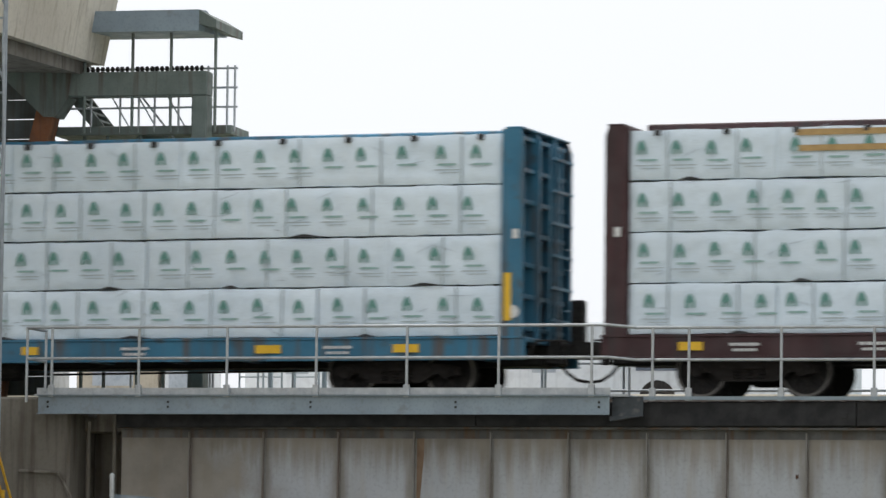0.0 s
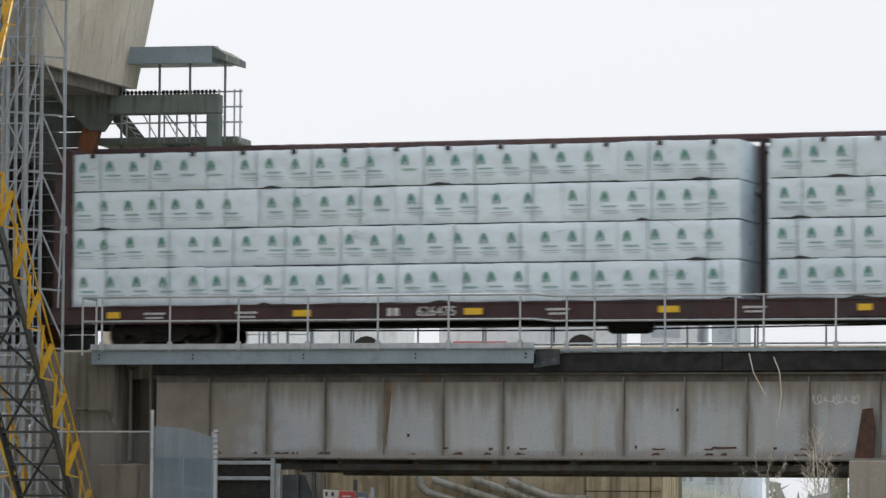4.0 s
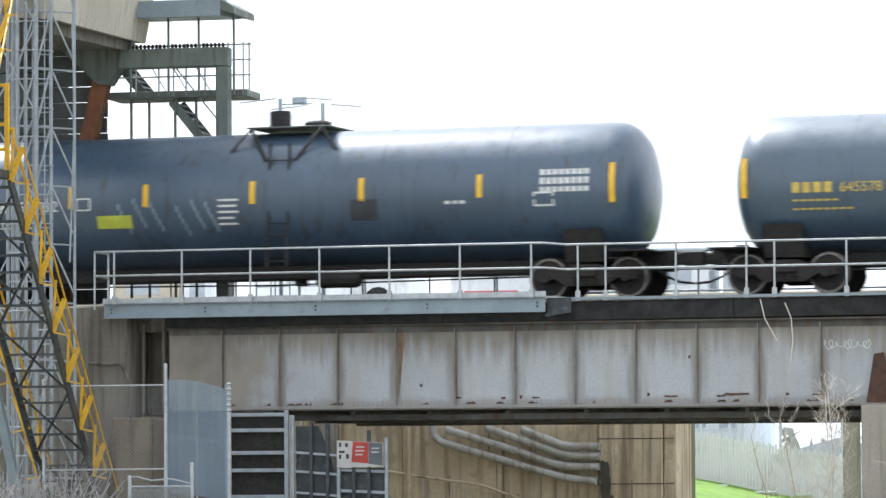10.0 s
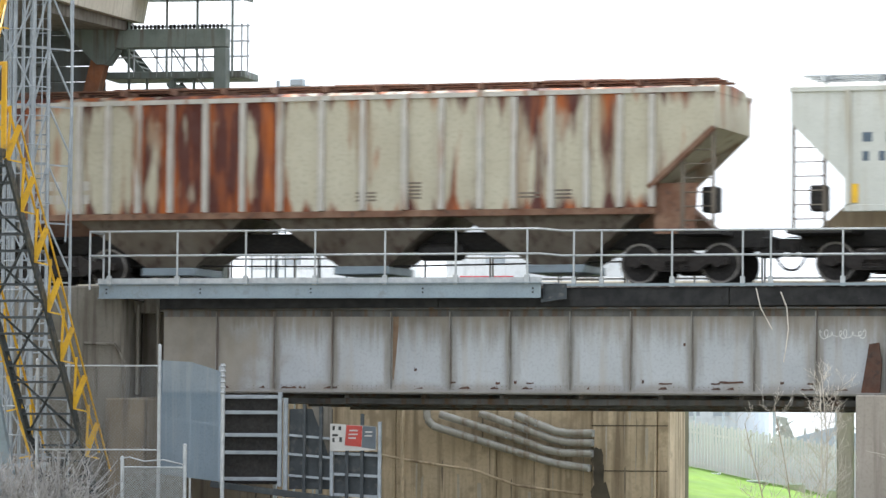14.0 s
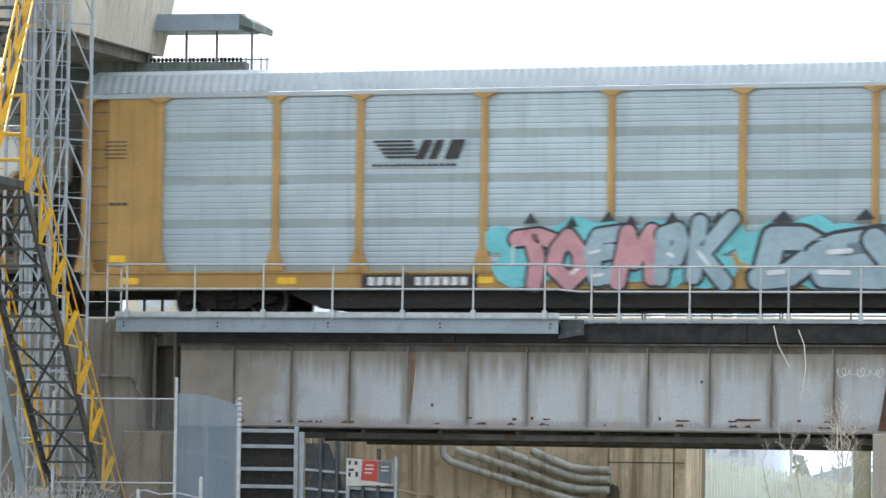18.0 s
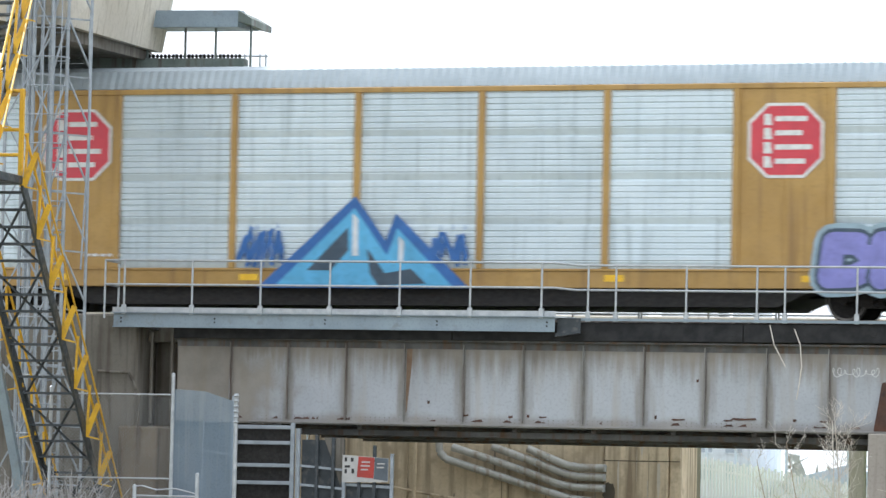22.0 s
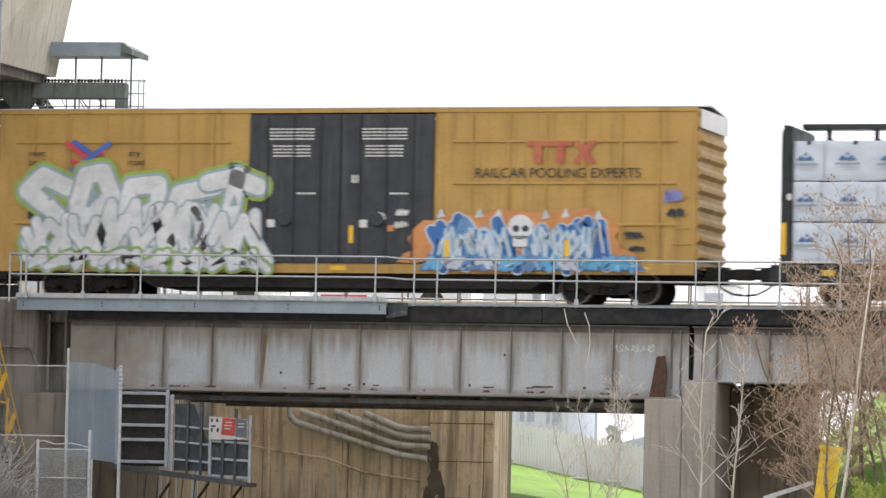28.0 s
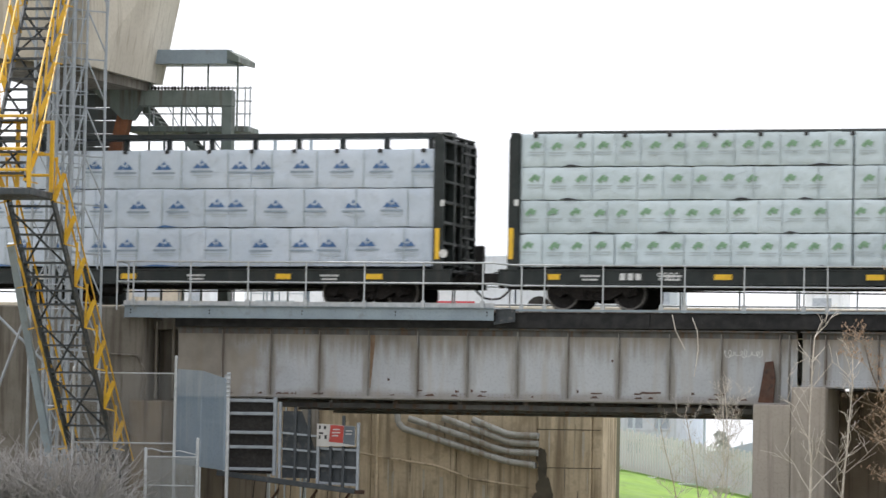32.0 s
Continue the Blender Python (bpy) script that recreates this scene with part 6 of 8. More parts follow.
def hopper(u, L, paint, ribs, label, rust, bays, short=0.0):
    """A covered hopper: ribbed sides with sloping ends, hopper bays, roof walk, end frames."""
    car = car_thing("covered_hopper", label, "rail car", u)
    running_gear(car, (1.65, L - 1.8), L, 0.75)
    L -= short
    W, a, b = 1.50, 1.16, L - 1.3
    side = [(0, 3.99), (0, 3.32), (a, 2.10), (a, 1.58), (b, 1.55), (b, 2.05), (L - 0.02, 3.28), (L, 4.05)]
    for y in (-W, W):
        s = Shape().prism(side, y - 0.012, y + 0.012)
        part("side_sheet", s, paint, car)
        part("side_sill", Shape().box(a - 0.05, b + 0.05, y - 0.06, y + 0.05, 1.44, 1.585, 0.012), HOPRUST if rust else paint, car)
        part("top_chord", Shape().bar((-0.02, y, 4.02), (L + 0.02, y, 4.08), 0.12, 0.10), HOPRIB if rust else paint, car)
    for i, x in enumerate(ribs):
        part("side_rib", Shape().prism([(x - 0.075, -W - 0.012), (x - 0.05, -W - 0.13), (x + 0.05, -W - 0.13), (x + 0.075, -W - 0.012)], 1.6, 3.99, "z"), HOPRIB if rust else paint, car)
    for y0, y1, nm in ((-W + 0.012, W - 0.012, "slope_sheet"),):
        part(nm, Shape().add([(0.05, y0, 3.32), (0.05, y1, 3.32), (a + 1.6, y1, 1.60), (a + 1.6, y0, 1.60)], [(0, 1, 2, 3)]), HOPBAY, car)
        part(nm, Shape().add([(L - 0.05, y0, 3.28), (L - 0.05, y1, 3.28), (b - 1.6, y1, 1.55), (b - 1.6, y0, 1.55)], [(0, 1, 2, 3)]), HOPPER if rust else HOPTAN, car)
        part("end_sheet", Shape().box(0.0, 0.03, y0, y1, 3.32, 3.99), paint, car)
        part("end_sheet", Shape().box(L - 0.05, L - 0.02, y0, y1, 3.28, 4.03), paint, car)
    part("roof", Shape().prism([(-W, 4.02), (-1.1, 4.20), (0, 4.26), (1.1, 4.20), (W, 4.02)], 0.02, L - 0.02, "x"), paint, car)
    part("slope_edge", Shape().bar((b - 0.1, -W - 0.03, 2.0), (L - 0.02, -W - 0.03, 3.26), 0.10, 0.22, (0, 1, 0)), HOPRUST if rust else HOPTAN, car)
    for k in range(3):
        part("roof_walk", Shape().box(0.1, L - 0.1, -0.9 + 0.6 * k, -0.6 + 0.6 * k, 4.34, 4.38, 0.008), GALV if not rust else HOPRUST, car)
    for k in range(14):
        x = 0.6 + (L - 1.2) / 13 * k
        part("walk_bracket", Shape().box(x - 0.03, x + 0.03, -1.2, 0.9, 4.22, 4.34), GALV if not rust else HOPRUST, car)
    for x in (3.2, 8.3, 13.0):
        part("hatch", Shape().box(x - 0.9, x + 0.9, -0.25, 0.25, 4.38, 4.46, 0.03), paint, car)
    for x in bays:
        w = 1.95
        bay = part("hopper_bay", Shape().add([(x - w, -W + 0.1, 1.5), (x + w, -W + 0.1, 1.5), (x + w, W - 0.1, 1.5), (x - w, W - 0.1, 1.5), (x - 0.55, -0.7, 0.42), (x + 0.55, -0.7, 0.42), (x + 0.55, 0.7, 0.42), (x - 0.55, 0.7, 0.42)],
                                             [(0, 1, 5, 4), (1, 2, 6, 5), (2, 3, 7, 6), (3, 0, 4, 7), (4, 5, 6, 7), (0, 3, 2, 1)]), HOPBAY if rust else HOPPALE, car)
        part("outlet_gate", Shape().box(x - 0.62, x + 0.62, -0.85, 0.85, 0.24, 0.42, 0.02), BLUEGREY, bay)
    for x, d in ((0.35, 1), (L - 0.35, -1)):
        part("end_platform", Shape().box(x - 0.45, x + 0.9 if d > 0 else x + 0.45, -1.5, 1.5, 1.0, 1.10, 0.01), DARK, car)
        for xx in (x - 0.3 * d, x + 0.35 * d):
            part("corner_post", Shape().box(xx - 0.035, xx + 0.035, -1.48, -1.42, 1.1, 3.3 if abs(xx - x) < 0.32 else 2.8), HOPBAY, car)
        for k in range(6):
            part("rung", Shape().rod((x - 0.3 * d, -1.46, 1.3 + 0.3 * k), (x + 0.35 * d, -1.46, 1.3 + 0.3 * k), 0.014, n=5), HOPBAY, car)
        part("brake_box", Shape().box(x - 0.1, x + 0.25, -0.9, -0.5, 1.5, 2.05, 0.03), DARK, car)
        part("bolster_web", Shape().prism([(x - 0.1 * d, 1.1), (x + 1.6 * d, 1.1), (x + 1.6 * d, 1.6), (x + 0.9 * d, 2.0)], -0.3, 0.3), HOPRUST if rust else HOPTAN, car)
        if rust:
            xi = a if d > 0 else b
            part("end_post", Shape().prism([(xi - (0.42 if d > 0 else 0.0), 1.02), (xi + (0.0 if d > 0 else 0.85), 1.02), (xi + (0.0 if d > 0 else 0.92), 2.1), (xi - (0.36 if d > 0 else 0.0), 2.3 if d > 0 else 2.1)], -W + 0.05, -W + 0.10), HOPRUST, car, "rusted brown end post")
    return car


def boxcar(u, L):
    car = car_thing("boxcar", "yellow high-cube boxcar with black doors and sprayed graffiti", "rail car", u)
    W = 1.53
    running_gear(car, (2.3, L - 2.3), L, 0.55)
    d0, d1 = 6.80, 11.67
    part("side_sill", Shape().box(0, L, -W - 0.03, -W + 0.05, 0.72, 1.0, 0.01), BOXYELLOW, car)
    part("top_plate", Shape().box(0, L, -W - 0.04, -W + 0.05, 4.86, 4.98, 0.01), BOXYELLOW, car)
    part("far_wall", Shape().box(0, L, W - 0.05, W, 0.8, 4.95), BOXYELLOW, car)
    part("floor_frame", Shape().box(0.05, L - 0.05, -W + 0.06, W - 0.06, 0.8, 1.0), DARK, car)
    part("underframe", Shape().prism([(3.6, 0.72), (4.2, 0.36), (L - 4.2, 0.36), (L - 3.6, 0.72)], -1.3, 1.3), DARK, car)
    part("roof", Shape().prism([(-W - 0.05, 4.97), (0, 5.10), (W + 0.05, 4.97), (W + 0.05, 5.0), (0, 5.15), (-W - 0.05, 5.0)], 0, L, "x"), GALV, car)
    for a, b, n in ((0, d0, 7), (d1, L, 7)):
        for i in range(n):
            x0, x1 = a + (b - a) * i / n, a + (b - a) * (i + 1) / n
            part("side_panel", Shape().box(x0 + 0.004, x1 - 0.004, -W - 0.004, -W + 0.03, 1.0, 4.86), BOXYELLOW, car)
            if i:
                part("side_rib", Shape().box(x0 - 0.035, x0 + 0.035, -W - 0.06, -W - 0.004, 1.02, 4.84, 0.01), BOXYELLOW, car)
        for z in (2.0, 3.05, 4.12):
            part("belt_rib", Shape().box(a + 0.5, b - 0.5, -W - 0.055, -W - 0.004, z - 0.035, z + 0.035, 0.01), BOXYELLOW, car)
    for k in range(2):
        a = d0 + (d1 - d0) * k / 2
        b = a + (d1 - d0) / 2
        dr = part("plug_door", Shape().box(a + 0.012, b - 0.012, -W - 0.07, -W + 0.02, 0.98, 4.82, 0.015), BOXDOOR, car, "black plug door")
        for x in (a + 0.5, a + 1.2, a + 1.9):
            part("lock_rod", Shape().rod((x, -W - 0.10, 1.0), (x, -W - 0.10, 4.8), 0.022, n=6), BOXDOOR, dr)
        part("door_wheel", Shape().turned([(-0.05, 0.16), (-0.02, 0.19), (0.01, 0.16)], (a + 1.0, -W - 0.09, 2.1), "y", 16), BOXDOOR, dr)
        s = Shape()
        for j in range(4):
            bars(s, a + 0.55, 4.42 - 0.085 * j, 1.2, 0.04, 9, -W - 0.074, 0.25)
            bars(s, a + 0.65, 3.98 - 0.085 * j, 1.0, 0.04, 8, -W - 0.074, 0.25)
        bars(s, a + 0.3, 3.05, 0.22, 0.2, 2, -W - 0.074, 0.3)
        bars(s, a + 1.3, 2.75, 0.5, 0.05, 4, -W - 0.074, 0.2)
        tagged(part("stencil_bar", s, LETTER, dr), kind="stuff")
        part("door_placard", Shape().box(a + 0.5, a + 0.72, -W - 0.078, -W - 0.073, 1.9, 2.1), LETTER, dr)
        part("reflector", Shape().box(a + 0.25, a + 0.36, -W - 0.078, -W - 0.073, 1.5, 1.95), REFLECT, dr)
    for x, sd in ((0.0, -1), (L, 1)):
        part("end_wall", Shape().box(min(x, x - sd * 0.05), max(x, x - sd * 0.05), -W, W, 0.9, 4.95), BOXYELLOW, car)
        for k in range(9):
            z = 1.1 + 0.42 * k
            part("end_corrugation", Shape().prism([(x, z), (x + sd * (0.09 if sd > 0 else 0.02), z + 0.1), (x + sd * (0.09 if sd > 0 else 0.02), z + 0.2), (x, z + 0.3)], -W + 0.05, W - 0.05), BOXYELLOW, car)
    part("end_patch", Shape().box(L + 0.092, L + 0.10, -W + 0.05, W - 0.05, 4.45, 4.93), WHITE, car, "white upper end panel")
    for k in range(5):
        part("ladder_rung", Shape().rod((L - 0.55, -W - 0.06, 1.1 + 0.4 * k), (L - 0.12, -W - 0.06, 1.1 + 0.4 * k), 0.014, n=5), BOXYELLOW, car)
    # logos as plain shapes, and the readable slogans
    y = -W - 0.064
    lg = Shape().box(14.05, 15.2, y - 0.003, y, 3.99, 4.12)
    for x in (14.25, 14.82):
        lg.box(x, x + 0.2, y - 0.003, y, 3.55, 3.99)
    lg.prism([(15.22, 4.12), (15.42, 4.12), (15.85, 3.55), (15.65, 3.55)], y - 0.003, y).prism([(15.22, 3.55), (15.42, 3.55), (15.85, 4.12), (15.65, 4.12)], y - 0.007, y - 0.004)
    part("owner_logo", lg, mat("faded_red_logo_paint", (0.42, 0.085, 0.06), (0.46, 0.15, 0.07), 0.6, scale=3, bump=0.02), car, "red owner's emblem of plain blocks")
    words(car, "RAILCAR POOLING EXPERTS", 12.72, 3.18, 0.36, INK, y, squeeze=0.92)
    cx, cz = 2.47, 3.68
    for m_, y_, lines in ((LOGORED, y - 0.002, (((-0.62, 0.44), (-0.05, 0.02)), ((-0.45, -0.05), (-0.1, -0.2)), ((0.05, 0.05), (0.6, -0.44)), ((0.1, 0.12), (0.45, 0.2)))), (LOGOBLUE, y - 0.006, (((-0.58, -0.44), (0.0, 0.0)), ((0.0, 0.0), (0.6, 0.42)), ((-0.42, 0.46), (0.05, 0.16)), ((0.1, -0.25), (0.45, -0.5))))):
        for p, q in lines:
            part("arrow_bar", Shape().bar((cx + p[0], y_, cz + p[1]), (cx + q[0], y_, cz + q[1]), 0.13, 0.004, (0, 1, 0)), m_, car)
    words(car, "next\nload", 0.85, 3.75, 0.24, INK, y)
    words(car, "any\nroad", 3.55, 3.75, 0.24, INK, y)
    s = Shape()
    bars(s, 0.85, 2.55, 1.35, 0.2, 4, y, 0.3)
    bars(s, 0.85, 2.10, 2.3, 0.2, 6, y, 0.3)
    part("number_bars", s, INK, car)
    for x in (0.9, 5.2, 9.0, 13.0, 16.8):
        part("reflector", Shape().box(x, x + 0.4, -W - 0.036, -W - 0.031, 0.80, 0.92), REFLECT, car)
    graffiti(car, 0.9, 7.0, 0.98, 3.5, 5, [SP_WHITE], SP_GREY, -W - 0.085, 71, halo=SP_LIME, wild=1.19, fat=0.36, forms_in=(2, 0, 13, 8, 3))
    graffiti(car, 1.2, 7.2, 0.75, 2.6, 6, [SP_WHITE], SP_GREY, -W - 0.105, 76, wild=2.3, fat=0.26)
    graffiti(car, 0.85, 7.2, 0.75, 1.35, 8, [SP_WHITE], SP_GREY, -W - 0.135, 74, halo=SP_LIME, wild=2.3, fat=0.36)
    HAZE = spray("orange_haze_spray", (0.60, 0.26, 0.09))
    graffiti(car, 11.62, 13.75, 0.78, 2.25, 3, [SP_BLUE, SP_DUSK], SP_PALEWHITE, -W - 0.085, 72, cloud=HAZE, wild=2.2, fat=0.36, order=(0, 1, 0))
    graffiti(car, 14.2, 16.15, 0.78, 2.25, 3, [SP_BLUE, SP_DUSK], SP_PALEWHITE, -W - 0.085, 73, cloud=HAZE, wild=2.2, fat=0.36, order=(1, 0, 0))
    graffiti(car, 11.9, 13.6, 1.0, 1.95, 4, [SP_PALEWHITE], SP_SKY, -W - 0.112, 78, wild=2.3, fat=0.16)
    graffiti(car, 14.3, 16.0, 1.0, 1.95, 4, [SP_PALEWHITE], SP_SKY, -W - 0.112, 79, wild=2.3, fat=0.16)
    graffiti(car, 11.5, 16.9, 0.78, 1.22, 11, [SP_DUSK, SP_PALEWHITE, SP_SKY], SP_DUSK, -W - 0.116, 75, wild=2.2, fat=0.34)
    part("graffiti_orange_patch", Shape().flat([(10.75, 1.02), (10.95, 1.25), (11.3, 1.38), (11.65, 1.62), (11.7, 1.1), (11.2, 0.98)], -W - 0.079), HAZE, car)
    part("graffiti_orange_patch", Shape().flat([(16.0, 1.05), (16.1, 1.85), (16.35, 1.7), (16.5, 1.4), (16.9, 1.25), (17.0, 1.05), (16.5, 1.0)], -W - 0.079), HAZE, car)
    part("graffiti_orange_patch", Shape().flat([(12.5, 1.9), (12.6, 2.2), (13.4, 2.36), (14.3, 2.30), (15.2, 2.36), (15.9, 2.2), (15.9, 1.9)], -W - 0.0745), HAZE, car)
    for x, z in ((12.0, 1.15), (15.08, 1.18)):
        part("reflector", Shape().box(x, x + 0.13, -W - 0.137, -W - 0.132, z, z + 0.42), REFLECT, car)
    for x, z, w, h, m_ in ((16.65, 1.62, 0.38, 0.2, SP_BLACK), (16.72, 1.32, 0.34, 0.12, SP_BLACK), (17.55, 2.55, 0.5, 0.35, SP_VIOLET), (17.7, 2.2, 0.35, 0.2, SP_BLACK)):
        graffiti(car, x, x + w, z, z + h, 2, [m_], m_, -W - 0.085, int(x * 100), wild=2.3, fat=0.14)
    part("red_tag_card", Shape().box(10.5, 10.66, -W - 0.084, -W - 0.079, 1.80, 1.96), HAZE, car)
    for x, z in ((10.15, 2.1), (10.72, 1.9), (10.75, 2.2)):
        graffiti(car, x, x + 0.32, z, z + 0.16, 2, [LETTER], LETTER, -W - 0.11, int(x * 90), wild=2.3, fat=0.14)
    sk = Shape().turned([(-0.004, 0.001), (-0.004, 0.32), (0, 0.32)], (13.95, -W - 0.13, 1.92), "y", 18).box(13.76, 14.14, -W - 0.134, -W - 0.13, 1.42, 1.7)
    part("graffiti_disc", sk, SP_WHITE, car)
    part("graffiti_disc_marks", Shape().turned([(-0.002, 0.001), (-0.002, 0.09), (0, 0.09)], (13.84, -W - 0.136, 1.88), "y", 10).turned([(-0.002, 0.001), (-0.002, 0.09), (0, 0.09)], (14.08, -W - 0.136, 1.88), "y", 10), SP_BLACK, car)
    part("graffiti_spray_base", Shape().flat([(11.3, 0.82), (17.2, 0.82), (17.0, 0.98), (16.4, 1.15), (15.2, 1.2), (13.0, 1.18), (11.6, 1.15)], -W - 0.078), SP_DUSK, car)
    return car
# ---- the cars in train order ----
GREENTREE = "centre-beam flat car loaded with white-wrapped lumber printed in green"
centerbeam(-164.46, CARBLUE, WRAP, "arch", 1, 4, 1.0, 4.40, "blue " + GREENTREE, mark=(3.0, 0.5, 2), glow=(1,))
centerbeam(-140.09, MAROON, WRAP, "arch", 2, 4, 1.0, 4.40, "maroon " + GREENTREE, gaps=((10.95, 11.25),), sill_text="626744", mark=(7.55, 0.3, 2), torn=((3.25, 5.7, 4.24), (3.3, 6.1, 3.98), (16.2, 19.2, 4.27), (16.2, 19.0, 3.92)), chord=4.47, gap_from=2)
centerbeam(-115.45, MAROON, WRAP, "arch", 3, 4, 1.0, 4.40, "maroon " + GREENTREE, gaps=((15.3, 15.9),), sill_text="626475", mark=(7.7, 0.3, 2), chord=4.47)
centerbeam(-90.70, MAROON, WRAP, "arch", 4, 4, 1.0, 4.40, "maroon " + GREENTREE, gaps=((9.8, 10.0),), sill_text="626 663", mark=(3.75, 0.6, 3), chord=4.47, glow=(-1,), flaps=((5.9, 3.64, 1.4), (7.5, 2.90, 0.16)))
TX = [0.60, 3.88, 5.6, 8.05, 10.51, 13.13, 16.02]
t5, shell5 = tank(-66.15, TANKBLUE, 16.4, "dark blue-grey tank car with yellow stripes and white stencils", 5, [(x, 0.85 if i in (0, 6) else 0.5) for i, x in enumerate(TX)], LETTER, False,
                  [(1.2, 2.05, 2.12, 2.36, 4), (1.2, 2.7, 1.88, 1.93, 12), (1.25, 3.0, 1.76, 1.80, 14), (14.1, 15.2, 2.62, 2.74, 8), (14.1, 15.2, 2.42, 2.56, 8), (14.1, 15.2, 2.25, 2.36, 8),
                   (6.9, 7.55, 2.25, 2.30, 1), (6.9, 7.5, 2.12, 2.17, 1), (6.9, 7.55, 1.99, 2.04, 1), (6.9, 7.4, 1.86, 1.91, 1), (6.9, 7.5, 1.73, 1.78, 1), (12.0, 12.5, 2.05, 2.12, 3)], heads=(0.05, 0.2))
words(t5, "53782", 2.60, 2.12, 0.34, LETTER, -1.512, squeeze=1.15)
part("hazard_placard", shell5(4.1, 4.9, 1.72, 2.0), spray("yellow_green_panel", (0.50, 0.55, 0.06)), t5)
part("dark_patch", shell5(9.9, 10.5, 1.75, 2.2), SPILL, t5)
fr5 = Shape()
for x0, x1, z0, z1 in ((3.62, 3.96, 2.12, 2.15), (3.62, 3.96, 2.37, 2.40), (3.62, 3.65, 2.12, 2.40), (3.93, 3.96, 2.12, 2.40), (13.95, 14.4, 1.95, 1.99), (13.95, 14.4, 2.22, 2.26), (13.95, 13.99, 1.95, 2.26), (14.36, 14.4, 1.95, 2.26)):
    q = shell5(x0, x1, z0, z1, n=1)
    fr5.add(q.v, q.f)
part("placard_frame", fr5, LETTER, t5)
sc = Shape()
rs_ = random.Random(9)
for k in range(6):
    x, z = 4.6 + 0.42 * k + rs_.uniform(-.1, .1), 2.3 + rs_.uniform(-.15, .1)
    for j in range(5):
        q = shell5(x + 0.06 * j, x + 0.06 * j + 0.035, z - 0.13 * (j + 1), z - 0.13 * j, 0.005, 1)
        sc.add(q.v, q.f)
part("spray_scribble", sc, SP_GREY, t5)
t6, shell6 = tank(-47.22, TANKGREY, 16.15, "slate grey tank car with yellow stripes and a black spill", 6, [(x, 0.85 if i in (0, 5) else 0.45) for i, x in enumerate((0.44, 3.71, 6.21, 9.31, 12.66, 15.5))], LETTERY, True,
                  [(1.1, 2.0, 2.08, 2.30, 4), (1.1, 2.1, 1.90, 1.94, 6), (1.1, 2.4, 1.72, 1.76, 8)], heads=(0.02, 0.0))
words(t6, "645578", 2.46, 2.08, 0.30, LETTERY, -1.512)
st = Shape()
for k in range(34):
    z0 = 0.95 + 0.07 * k
    f = k / 33
    w0 = 0.66 - 0.05 * math.cos(9 * f) if f < 0.55 else 0.66 - 0.62 * (f - 0.55) / 0.45
    w1 = 0.60 + 0.06 * math.sin(7 * f) if f < 0.6 else 0.60 - 0.35 * (f - 0.6) / 0.4
    q = shell6(7.05 - w0 + 0.04 * math.sin(k * 1.7) - 0.25 * max(0, f - 0.6), 7.05 + w1 + 0.03 * math.cos(k * 2.3), z0, z0 + 0.071, 0.004, 1)
    st.add(q.v, q.f)
part("spill_stain", st, SPILL, t6, "black product spill below the dome")
for xa, xb, za, zb, rows in ((6.22, 7.15, 2.80, 3.62, 12), (7.85, 8.35, 2.95, 3.66, 10)):
    lobe = Shape()
    for k in range(rows):
        f = (k + 0.5) / rows
        bulge = math.sin(math.pi * (0.12 + 0.85 * f)) ** 0.6
        mid, half = (xa + xb) / 2 + 0.35 * (f - 0.5) + 0.05 * math.sin(k * 2.1), (xb - xa) / 2 * bulge
        q = shell6(mid - half, mid + half, za + (zb - za) * k / rows, za + (zb - za) * (k + 1.02) / rows, 0.0045, 1, 0.0)
        lobe.add(q.v, q.f)
    part("spill_stain", lobe, SPILL, t6, "black product spill running from the valves")
rg = random.Random(64)
tagp = Shape()
for k in range(9):
    x, z, d = 10.65 + 0.2 * k, 2.30 - 0.03 * k, rg.choice((-1, 1))
    for j in range(6):
        xx = x + 0.03 * j * d + (0.10 if rg.random() < 0.3 else 0)
        q = shell6(xx, xx + 0.045, z - 0.075 * (j + 1), z - 0.075 * j, 0.007, 1, 0.0)
        tagp.add(q.v, q.f)
    if k % 2:
        q = shell6(x - 0.05, x + 0.2, z - 0.25, z - 0.21, 0.007, 1, 0.0)
        tagp.add(q.v, q.f)
part("spray_scribble", tagp, SP_GREY, t6, "pale sprayed scribble")
part("tool_box", Shape().box(14.95, 15.85, -1.42, -1.18, 1.02, 1.32, 0.03), BLUEGREY, t6)
pl6 = Shape()
for z0, z1 in ((2.2, 2.26), (2.32, 2.38), (2.44, 2.5), (2.56, 2.62)):
    q = shell6(13.6, 14.7, z0, z1, n=1)
    pl6.add(q.v, q.f)
for x0, x1, z0, z1 in ((12.95, 13.4, 1.78, 1.82), (12.95, 13.4, 2.0, 2.04), (12.95, 12.99, 1.78, 2.04), (13.36, 13.4, 1.78, 2.04), (10.3, 10.9, 1.85, 1.9), (10.9, 11.6, 1.75, 1.95)):
    q = shell6(x0, x1, z0, z1, n=1)
    pl6.add(q.v, q.f)
part("stencil_bars_white", pl6, LETTER, t6)

